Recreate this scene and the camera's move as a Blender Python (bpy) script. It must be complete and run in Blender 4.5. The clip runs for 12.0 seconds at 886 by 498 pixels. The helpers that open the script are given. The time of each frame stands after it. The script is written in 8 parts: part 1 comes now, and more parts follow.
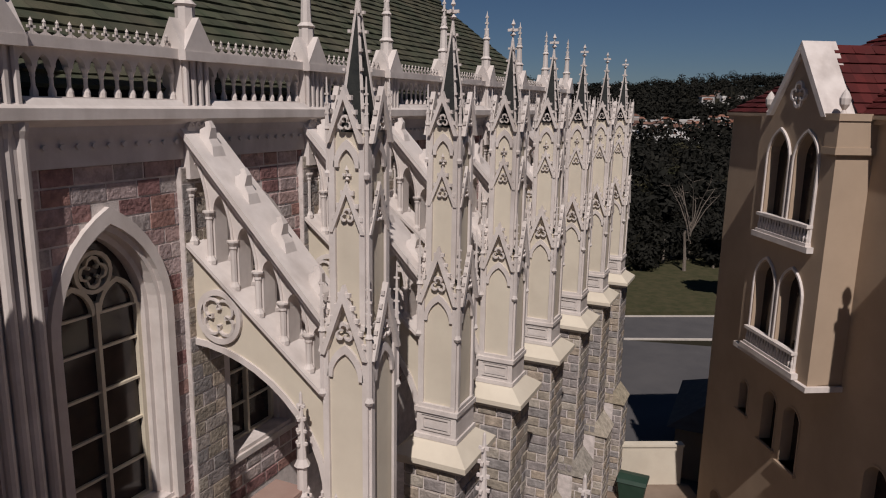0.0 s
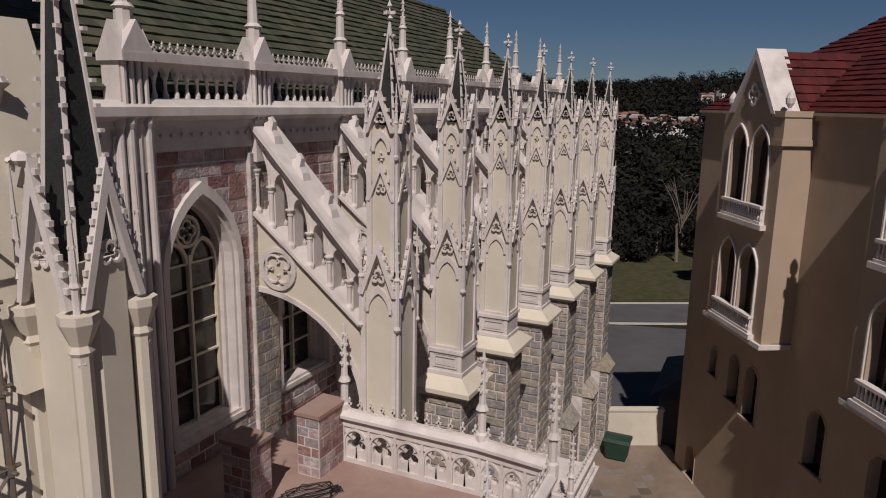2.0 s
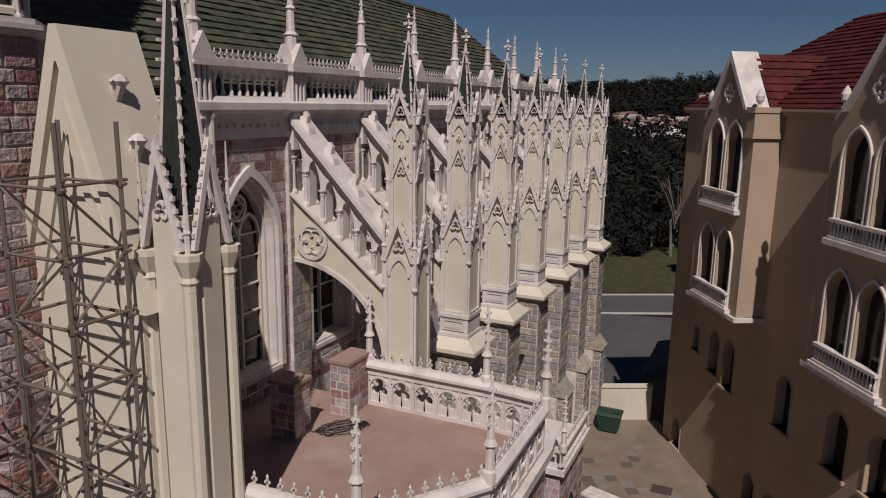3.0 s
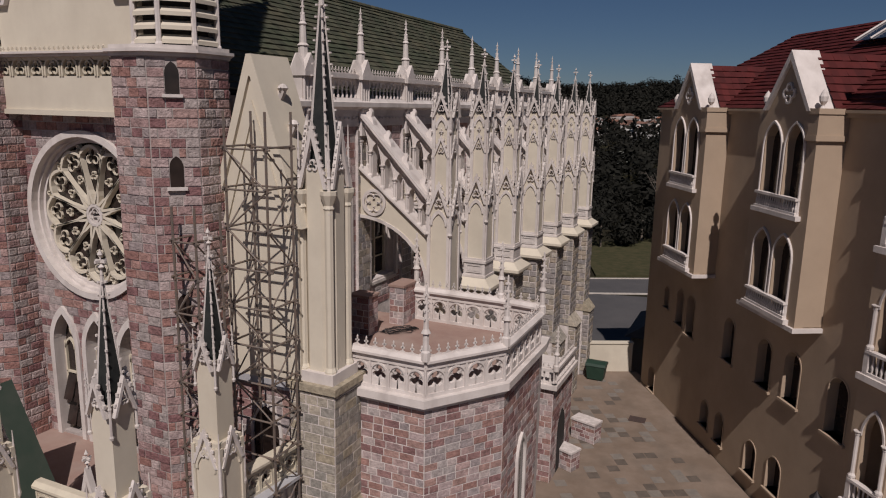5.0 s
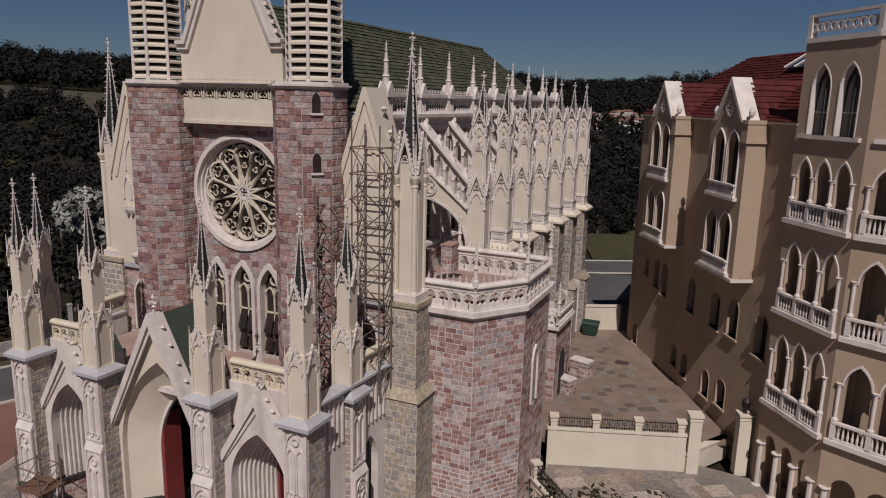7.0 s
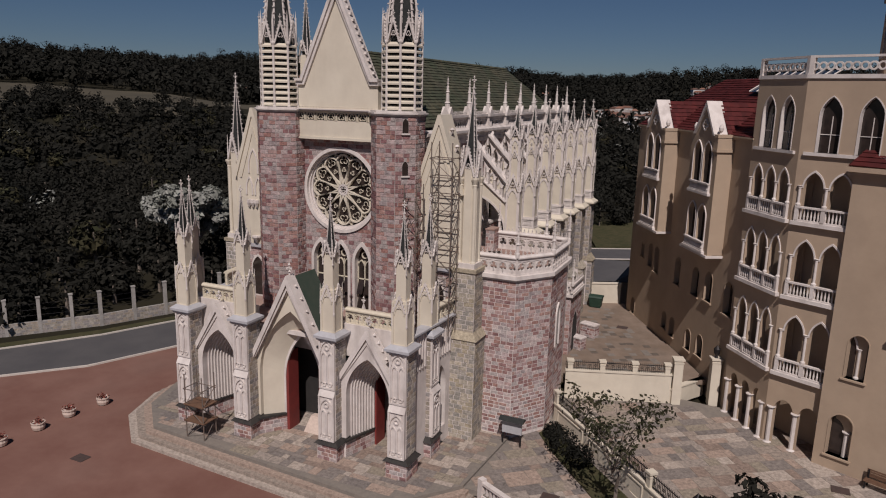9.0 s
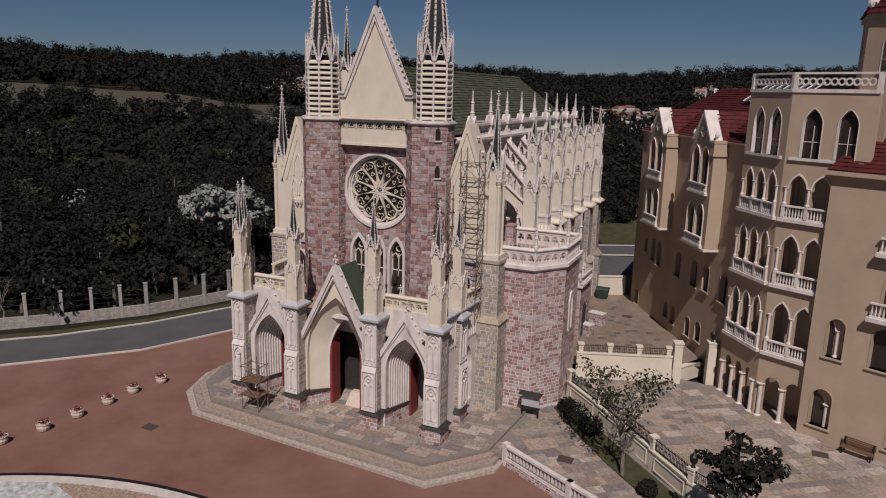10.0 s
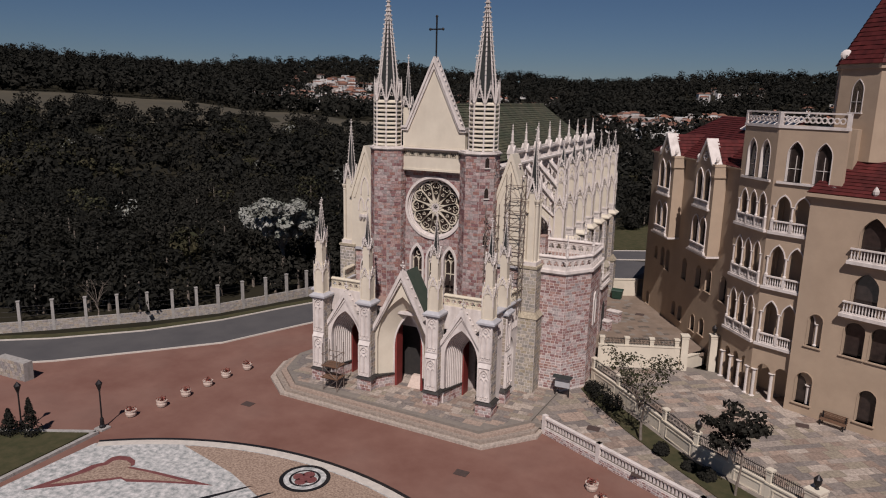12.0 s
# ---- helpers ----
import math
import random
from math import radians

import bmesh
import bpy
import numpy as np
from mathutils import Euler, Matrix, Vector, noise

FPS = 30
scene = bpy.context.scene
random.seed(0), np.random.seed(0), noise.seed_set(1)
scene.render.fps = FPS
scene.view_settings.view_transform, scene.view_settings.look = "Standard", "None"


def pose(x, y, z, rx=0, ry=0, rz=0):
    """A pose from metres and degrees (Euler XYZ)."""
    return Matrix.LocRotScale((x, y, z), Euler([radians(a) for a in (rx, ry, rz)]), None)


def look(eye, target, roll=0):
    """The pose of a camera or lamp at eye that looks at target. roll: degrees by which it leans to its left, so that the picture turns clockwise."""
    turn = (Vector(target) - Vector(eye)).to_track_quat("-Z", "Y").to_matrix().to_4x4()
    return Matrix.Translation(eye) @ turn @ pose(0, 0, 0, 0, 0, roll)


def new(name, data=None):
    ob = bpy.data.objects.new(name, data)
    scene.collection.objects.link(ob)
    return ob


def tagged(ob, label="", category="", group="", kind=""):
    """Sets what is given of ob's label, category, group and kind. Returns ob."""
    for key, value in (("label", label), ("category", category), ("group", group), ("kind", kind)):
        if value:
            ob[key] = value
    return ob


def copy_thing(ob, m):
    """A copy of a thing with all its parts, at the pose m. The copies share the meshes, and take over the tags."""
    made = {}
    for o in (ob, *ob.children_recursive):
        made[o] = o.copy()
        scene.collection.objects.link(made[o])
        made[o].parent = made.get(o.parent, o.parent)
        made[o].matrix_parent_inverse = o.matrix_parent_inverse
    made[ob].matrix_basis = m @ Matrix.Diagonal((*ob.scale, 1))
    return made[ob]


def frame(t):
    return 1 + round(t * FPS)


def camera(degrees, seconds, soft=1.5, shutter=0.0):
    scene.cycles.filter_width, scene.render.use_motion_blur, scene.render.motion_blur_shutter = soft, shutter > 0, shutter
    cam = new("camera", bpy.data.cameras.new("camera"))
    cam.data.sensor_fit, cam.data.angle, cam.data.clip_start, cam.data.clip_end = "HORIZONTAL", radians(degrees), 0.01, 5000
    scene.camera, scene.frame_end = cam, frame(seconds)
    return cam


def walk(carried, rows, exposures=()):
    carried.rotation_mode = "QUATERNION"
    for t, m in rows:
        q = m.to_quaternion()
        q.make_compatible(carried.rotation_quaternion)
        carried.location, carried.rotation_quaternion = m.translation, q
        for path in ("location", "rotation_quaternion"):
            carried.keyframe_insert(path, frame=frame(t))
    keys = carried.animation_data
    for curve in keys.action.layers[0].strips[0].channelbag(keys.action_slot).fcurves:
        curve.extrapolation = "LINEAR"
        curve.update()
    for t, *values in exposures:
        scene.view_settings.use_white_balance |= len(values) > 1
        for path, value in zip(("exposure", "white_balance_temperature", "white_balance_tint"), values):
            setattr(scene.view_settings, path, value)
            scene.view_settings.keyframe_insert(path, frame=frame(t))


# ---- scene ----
cam = camera(64.2, 12.0, 1.1)
METRES, EYE, TILT, LEAN, TURN = 48.0, 17.5, 0.0, 0.0, 23.4
PATH = [
    (0, (14.346, -1.73, 18.728), (13.526, 0.05, 18.33), 1.0),
    (0.5, (14.654, -2.47, 18.724), (13.831, -0.691, 18.325), 1.0),
    (1, (14.978, -3.278, 18.735), (14.156, -1.5, 18.332), 1.0),
    (1.5, (15.338, -4.136, 18.753), (14.515, -2.359, 18.349), 1.0),
    (2, (15.712, -5.135, 18.764), (14.891, -3.356, 18.359), 1.0),
    (2.5, (16.122, -6.28, 18.697), (15.302, -4.501, 18.295), 0.9),
    (3, (16.655, -7.811, 18.648), (15.836, -6.031, 18.245), 0.9),
    (3.2, (16.887, -8.408, 18.629), (16.066, -6.63, 18.227), 0.7),
    (4.8, (18.583, -14.056, 18.511), (17.77, -12.272, 18.116), 1.1),
    (5, (18.867, -14.962, 18.547), (18.052, -13.18, 18.149), 1.1),
    (5.5, (19.474, -17.094, 18.634), (18.66, -15.311, 18.234), 1.2),
    (6, (20.088, -19.41, 18.798), (19.275, -17.628, 18.394), 1.3),
    (6.5, (20.742, -21.89, 19.023), (19.928, -20.109, 18.615), 1.3),
    (7, (21.409, -24.895, 19.342), (20.598, -23.114, 18.928), 1.4),
    (7.2, (21.658, -26.013, 19.45), (20.848, -24.232, 19.036), 1.6),
    (8.8, (23.231, -35.021, 20.774), (22.422, -33.243, 20.342), 1.4),
    (9, (23.394, -36.299, 20.881), (22.586, -34.52, 20.452), 1.4),
    (9.5, (23.758, -39.09, 21.271), (22.949, -37.313, 20.839), 1.4),
    (10, (24.089, -41.762, 21.672), (23.277, -39.986, 21.239), 1.4),
    (10.5, (24.357, -44.389, 22.187), (23.543, -42.614, 21.753), 1.4),
    (11, (24.51, -47.166, 22.832), (23.696, -45.391, 22.398), 1.4),
    (11.5, (24.659, -49.474, 23.515), (23.842, -47.701, 23.081), 1.4),
    (12, (24.842, -51.664, 24.042), (24.02, -49.891, 23.617), 1.3),
]
walk(cam, [(t, look(eye, target, roll)) for t, eye, target, roll in PATH], [(0, -0.42, 6250, 14), (5, -0.50, 6250, 15), (9, -0.44, 6250, 16), (12, -0.25, 6250, 16)])

# world, sun and exposure
SUN_AZ, SUN_EL = (0.37, -0.929), 50.0
world = bpy.data.worlds.new("sky")
scene.world = world
world.use_nodes = True
wn = world.node_tree.nodes
sky = wn.new("ShaderNodeTexSky")
sky.sky_type = 'NISHITA'
sky.sun_disc = False
sky.sun_elevation = radians(SUN_EL)
sky.sun_rotation = math.atan2(SUN_AZ[0], SUN_AZ[1])
sky.altitude = 1500
sky.air_density, sky.dust_density, sky.ozone_density = 1.0, 0.3, 7.0
wn["Background"].inputs["Strength"].default_value = 0.032
world.node_tree.links.new(sky.outputs[0], wn["Background"].inputs["Color"])
sun = new("sun", bpy.data.lights.new("sun", "SUN"))
sun.data.energy, sun.data.angle, sun.data.color = 5.0, radians(0.5), (1.0, 0.915, 0.825)
ce = math.cos(radians(SUN_EL))
sun.matrix_world = look((40 * SUN_AZ[0] * ce, 40 * SUN_AZ[1] * ce, 40 * math.sin(radians(SUN_EL))), (0, 0, 0))

# ---------------------------------------------------------------- materials
def material(name, base, second=None, rough=0.8, scale=3.0, bump=0.15, fine=40.0, metal=0.0, vary=0.0, dirt=None, dirt_amount=0.0, stretch=(1, 1, 1)):
    m = bpy.data.materials.new(name)
    m.use_nodes = True
    nt = m.node_tree
    n, l = nt.nodes, nt.links
    b = n["Principled BSDF"]
    b.inputs["Roughness"].default_value, b.inputs["Metallic"].default_value = rough, metal
    second = second or tuple(c * 0.8 for c in base)
    co = n.new("ShaderNodeNewGeometry")
    mp = n.new("ShaderNodeMapping")
    mp.inputs["Scale"].default_value = stretch
    l.new(co.outputs["Position"], mp.inputs["Vector"])
    big = n.new("ShaderNodeTexNoise")
    big.inputs["Scale"].default_value, big.inputs["Detail"].default_value, big.inputs["Roughness"].default_value = scale, 5, 0.65
    l.new(mp.outputs[0], big.inputs["Vector"])
    ramp = n.new("ShaderNodeMapRange")
    ramp.inputs["From Min"].default_value, ramp.inputs["From Max"].default_value = 0.35, 0.65
    l.new(big.outputs["Fac"], ramp.inputs["Value"])
    mix = n.new("ShaderNodeMix")
    mix.data_type = 'RGBA'
    mix.inputs[6].default_value, mix.inputs[7].default_value = (*base, 1), (*second, 1)
    l.new(ramp.outputs[0], mix.inputs[0])
    out = mix.outputs[2]
    if dirt:
        dn = n.new("ShaderNodeTexNoise")
        dn.inputs["Scale"].default_value, dn.inputs["Detail"].default_value = scale * 0.35, 8
        dm = n.new("ShaderNodeMapping")
        dm.inputs["Scale"].default_value = (3, 3, 0.5)
        l.new(co.outputs["Position"], dm.inputs["Vector"])
        l.new(dm.outputs[0], dn.inputs["Vector"])
        dr = n.new("ShaderNodeMapRange")
        dr.inputs["From Min"].default_value, dr.inputs["From Max"].default_value = 0.5, 0.75
        dr.inputs["To Max"].default_value = dirt_amount
        l.new(dn.outputs["Fac"], dr.inputs["Value"])
        d = n.new("ShaderNodeMix")
        d.data_type = 'RGBA'
        d.inputs[7].default_value = (*dirt, 1)
        l.new(dr.outputs[0], d.inputs[0])
        l.new(out, d.inputs[6])
        out = d.outputs[2]
    if vary:
        oi = n.new("ShaderNodeObjectInfo")
        ad = n.new("ShaderNodeMath")
        ad.operation = 'ADD'
        l.new(oi.outputs["Random"], ad.inputs[0])
        l.new(co.outputs["Random Per Island"], ad.inputs[1])
        fr = n.new("ShaderNodeMath")
        fr.operation = 'FRACT'
        l.new(ad.outputs[0], fr.inputs[0])
        vr = n.new("ShaderNodeMapRange")
        vr.inputs["To Min"].default_value, vr.inputs["To Max"].default_value = 1 - vary, 1 + vary
        l.new(fr.outputs[0], vr.inputs["Value"])
        hs = n.new("ShaderNodeHueSaturation")
        l.new(vr.outputs[0], hs.inputs["Value"])
        l.new(out, hs.inputs["Color"])
        out = hs.outputs[0]
    l.new(out, b.inputs["Base Color"])
    if bump:
        f = n.new("ShaderNodeTexNoise")
        f.inputs["Scale"].default_value, f.inputs["Detail"].default_value = fine, 4
        l.new(mp.outputs[0], f.inputs["Vector"])
        bp = n.new("ShaderNodeBump")
        bp.inputs["Strength"].default_value, bp.inputs["Distance"].default_value = bump, 0.03
        l.new(f.outputs["Fac"], bp.inputs["Height"])
        l.new(bp.outputs[0], b.inputs["Normal"])
    return m


def stone_material(name, colours, rough=0.9, bump=0.6):
    """Each block takes one of a row of colours, with veins and grain of its own."""
    m = bpy.data.materials.new(name)
    m.use_nodes = True
    n, l = m.node_tree.nodes, m.node_tree.links
    b = n["Principled BSDF"]
    b.inputs["Roughness"].default_value = rough
    co = n.new("ShaderNodeNewGeometry")
    oi = n.new("ShaderNodeObjectInfo")
    ad = n.new("ShaderNodeMath")
    ad.operation = 'ADD'
    l.new(oi.outputs["Random"], ad.inputs[0])
    l.new(co.outputs["Random Per Island"], ad.inputs[1])
    fr = n.new("ShaderNodeMath")
    fr.operation = 'FRACT'
    l.new(ad.outputs[0], fr.inputs[0])
    cr = n.new("ShaderNodeValToRGB")
    cr.color_ramp.interpolation = 'CONSTANT'
    e = cr.color_ramp.elements
    while len(e) < len(colours):
        e.new(1.0)
    for i, c in enumerate(colours):
        e[i].position, e[i].color = i / len(colours), (*c, 1)
    l.new(fr.outputs[0], cr.inputs[0])
    nz = n.new("ShaderNodeTexNoise")
    nz.inputs["Scale"].default_value, nz.inputs["Detail"].default_value, nz.inputs["Roughness"].default_value = 5, 8, 0.7
    l.new(co.outputs["Position"], nz.inputs["Vector"])
    mr = n.new("ShaderNodeMapRange")
    mr.inputs["From Min"].default_value, mr.inputs["From Max"].default_value = 0.3, 0.7
    mr.inputs["To Min"].default_value, mr.inputs["To Max"].default_value = 0.55, 1.35
    l.new(nz.outputs["Fac"], mr.inputs["Value"])
    hs = n.new("ShaderNodeHueSaturation")
    l.new(cr.outputs[0], hs.inputs["Color"])
    l.new(mr.outputs[0], hs.inputs["Value"])
    l.new(hs.outputs[0], b.inputs["Base Color"])
    f = n.new("ShaderNodeTexNoise")
    f.inputs["Scale"].default_value, f.inputs["Detail"].default_value = 14, 6
    l.new(co.outputs["Position"], f.inputs["Vector"])
    bp = n.new("ShaderNodeBump")
    bp.inputs["Strength"].default_value, bp.inputs["Distance"].default_value = bump, 0.05
    l.new(f.outputs["Fac"], bp.inputs["Height"])
    l.new(bp.outputs[0], b.inputs["Normal"])
    return m


WHITE = material("white_plaster", (0.66, 0.605, 0.57), (0.56, 0.505, 0.47), 0.75, 1.5, 0.15, 60, dirt=(0.27, 0.23, 0.21), dirt_amount=0.45)
CREAM = material("cream_plaster", (0.63, 0.57, 0.465), (0.57, 0.51, 0.415), 0.8, 0.8, 0.1, 70, dirt=(0.36, 0.31, 0.24), dirt_amount=0.25)
STONE = stone_material("rose_stone", [(0.34, 0.24, 0.23), (0.42, 0.33, 0.32), (0.28, 0.165, 0.155), (0.47, 0.39, 0.37), (0.36, 0.23, 0.20), (0.33, 0.28, 0.275), (0.42, 0.30, 0.28), (0.25, 0.14, 0.135), (0.40, 0.35, 0.335), (0.31, 0.18, 0.155)])
# STONE darkened for towers and front: lens falloff and sun put into colour
DIMMED_STONE = stone_material("dimmed_rose_stone", [(0.328, 0.220, 0.209), (0.407, 0.311, 0.299), (0.254, 0.141, 0.136), (0.441, 0.350, 0.333), (0.350, 0.209, 0.181), (0.316, 0.260, 0.254), (0.395, 0.266, 0.243), (0.226, 0.119, 0.119), (0.373, 0.316, 0.299), (0.294, 0.158, 0.136)], bump=0.9)
GREY_STONE = stone_material("grey_stone", [(0.34, 0.30, 0.27), (0.28, 0.25, 0.24), (0.38, 0.34, 0.29), (0.31, 0.27, 0.22), (0.26, 0.24, 0.23), (0.36, 0.30, 0.24)])
GOLD_STONE = stone_material("ochre_stone", [(0.37, 0.33, 0.27), (0.33, 0.30, 0.26), (0.42, 0.37, 0.30), (0.29, 0.27, 0.24), (0.36, 0.31, 0.23)])
MORTAR = material("mortar", (0.68, 0.61, 0.58), (0.48, 0.43, 0.40), 0.95, 4, 0.3, 50)
# mortar of the same walls, with that dimness put into its colour too
DIMMED_MORTAR = material("dimmed_mortar", (0.44, 0.385, 0.36), (0.30, 0.26, 0.245), 0.95, 4, 0.3, 50)
ROOF_GREEN = material("mossy_roof_tile", (0.045, 0.055, 0.030), (0.075, 0.070, 0.045), 0.8, 0.9, 0.4, 25, vary=0.25, dirt=(0.11, 0.09, 0.05), dirt_amount=0.5)
ROOF_RED = material("red_roof_tile", (0.085, 0.015, 0.014), (0.058, 0.012, 0.012), 0.7, 1.0, 0.3, 20, vary=0.2)
GREEN_METAL = material("green_roof_sheet", (0.035, 0.055, 0.04), (0.05, 0.065, 0.05), 0.6, 2, 0.1, 30)
SLATE = material("dark_slate", (0.022, 0.024, 0.024), (0.034, 0.036, 0.034), 0.7, 5, 0.3, 25)
BLACK = material("black_stone_ledge", (0.03, 0.028, 0.028), (0.05, 0.045, 0.04), 0.6, 4, 0.2, 30)
LEAD = material("grey_lead_ledge", (0.42, 0.42, 0.44), (0.36, 0.35, 0.36), 0.6, 2, 0.1, 30)
RED_DOOR = material("red_door_paint", (0.22, 0.035, 0.03), (0.17, 0.03, 0.026), 0.6, 2, 0.1, 30)
DARK = material("dark_interior", (0.02, 0.018, 0.017), (0.03, 0.026, 0.024), 0.9, 2, 0.0)
BALLAST = material("pipe_steel", (0.17, 0.15, 0.14), (0.22, 0.16, 0.12), 0.6, 8, 0.2, 60, metal=0.4)
TERRACE = material("terracotta_terrace", (0.27, 0.17, 0.14), (0.33, 0.23, 0.19), 0.9, 0.8, 0.2, 20, dirt=(0.38, 0.32, 0.28), dirt_amount=0.5)
PLASTER = material("peach_render", (0.42, 0.32, 0.232), (0.37, 0.28, 0.203), 0.85, 0.5, 0.12, 50, dirt=(0.33, 0.26, 0.20), dirt_amount=0.25)
ASPHALT = material("asphalt", (0.065, 0.062, 0.064), (0.085, 0.080, 0.080), 0.9, 0.3, 0.3, 60)
PAVER = material("red_paver", (0.16, 0.078, 0.06), (0.225, 0.125, 0.098), 0.9, 0.13, 0.3, 12, dirt=(0.14, 0.085, 0.07), dirt_amount=0.5)
FLAG = stone_material("slate_flagstone", [(0.29, 0.24, 0.20), (0.22, 0.19, 0.17), (0.34, 0.26, 0.21), (0.19, 0.165, 0.15), (0.27, 0.23, 0.18), (0.39, 0.33, 0.28), (0.25, 0.19, 0.155), (0.30, 0.255, 0.22)], 0.75, 0.3)
FLAG_BED = material("flag_joint", (0.22, 0.19, 0.16), (0.17, 0.15, 0.13), 0.9, 3, 0.2, 30)
COURT = material("courtyard_paving", (0.18, 0.135, 0.102), (0.24, 0.185, 0.145), 0.85, 0.6, 0.3, 15, dirt=(0.13, 0.11, 0.09), dirt_amount=0.5)
GRASS = material("grass", (0.046, 0.048, 0.024), (0.075, 0.066, 0.036), 0.95, 1.2, 0.5, 30)
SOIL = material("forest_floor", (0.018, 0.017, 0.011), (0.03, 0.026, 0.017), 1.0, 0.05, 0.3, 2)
CONCRETE = material("concrete", (0.36, 0.34, 0.32), (0.28, 0.26, 0.24), 0.9, 3, 0.3, 40, dirt=(0.15, 0.14, 0.12), dirt_amount=0.5)
KERB = material("pale_kerb", (0.55, 0.50, 0.44), (0.45, 0.41, 0.37), 0.85, 2, 0.2, 40)
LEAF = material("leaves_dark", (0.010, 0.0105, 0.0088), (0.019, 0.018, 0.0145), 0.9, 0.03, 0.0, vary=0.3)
LEAF_PALE = material("leaves_silver", (0.26, 0.26, 0.24), (0.17, 0.18, 0.15), 0.85, 0.3, 0.0, vary=0.35)
LEAF_MID = material("leaves_olive", (0.032, 0.034, 0.018), (0.05, 0.042, 0.024), 0.85, 0.3, 0.0, vary=0.4)
BARK = material("bark", (0.13, 0.10, 0.08), (0.20, 0.17, 0.14), 0.95, 6, 0.5, 30)
IRON = material("dark_iron", (0.02, 0.02, 0.022), (0.035, 0.03, 0.03), 0.5, 6, 0.1, 40, metal=0.6)
WOOD = material("brown_wood", (0.16, 0.085, 0.05), (0.11, 0.06, 0.035), 0.7, 4, 0.2, 40, stretch=(1, 1, 6))
MARBLE = material("white_pebble_mosaic", (0.60, 0.58, 0.56), (0.22, 0.235, 0.23), 0.8, 2.6, 0.3, 30)
BROWN_MOSAIC = material("brown_pebble_mosaic", (0.17, 0.11, 0.08), (0.40, 0.30, 0.23), 0.85, 7.0, 0.3, 30)
MAROON = material("maroon_mosaic", (0.13, 0.035, 0.035), (0.17, 0.06, 0.055), 0.85, 3, 0.2, 30)
POT = material("pale_pot_clay", (0.58, 0.47, 0.40), (0.48, 0.38, 0.32), 0.8, 6, 0.2, 40)
FLOWER = material("red_flower", (0.22, 0.05, 0.04), (0.12, 0.05, 0.03), 0.8, 6, 0.0, vary=0.4)
HOUSE = material("far_house_walls", (0.44, 0.43, 0.42), (0.32, 0.27, 0.24), 0.9, 0.02, 0.0, vary=0.4)
SOLAR = material("roof_glazing", (0.02, 0.03, 0.05), (0.03, 0.04, 0.06), 0.15, 1, 0.0)
BIN = material("green_plastic", (0.012, 0.035, 0.022), (0.018, 0.045, 0.03), 0.6, 3, 0.05, 30)
RUST = material("rusted_iron", (0.075, 0.045, 0.038), (0.05, 0.035, 0.03), 0.9, 6, 0.3, 40)
YELLOW = material("pale_yellow_frame", (0.60, 0.54, 0.42), (0.53, 0.47, 0.37), 0.7, 4, 0.1, 40)


def glass_material():
    m = bpy.data.materials.new("dark_leaded_glass")
    m.use_nodes = True
    n, l = m.node_tree.nodes, m.node_tree.links
    b = n["Principled BSDF"]
    co = n.new("ShaderNodeNewGeometry")
    nz = n.new("ShaderNodeTexNoise")
    nz.inputs["Scale"].default_value = 3.0
    l.new(co.outputs["Position"], nz.inputs["Vector"])
    mx = n.new("ShaderNodeMix")
    mx.data_type = 'RGBA'
    mx.inputs[6].default_value, mx.inputs[7].default_value = (0.012, 0.010, 0.010, 1), (0.05, 0.035, 0.03, 1)
    l.new(nz.outputs["Fac"], mx.inputs[0])
    l.new(mx.outputs[2], b.inputs["Base Color"])
    b.inputs["Roughness"].default_value = 0.12
    return m


GLASS = glass_material()
for dull in (PLASTER, PAVER, COURT, STONE, DIMMED_STONE, GREY_STONE, GOLD_STONE, CREAM, WHITE, BLACK, FLAG, SLATE, ROOF_RED):
    dull.node_tree.nodes["Principled BSDF"].inputs["Specular IOR Level"].default_value = 0.2
for leafy in (LEAF, LEAF_MID, LEAF_PALE, SOIL, GRASS):
    leafy.node_tree.nodes["Principled BSDF"].inputs["Specular IOR Level"].default_value = 0.08

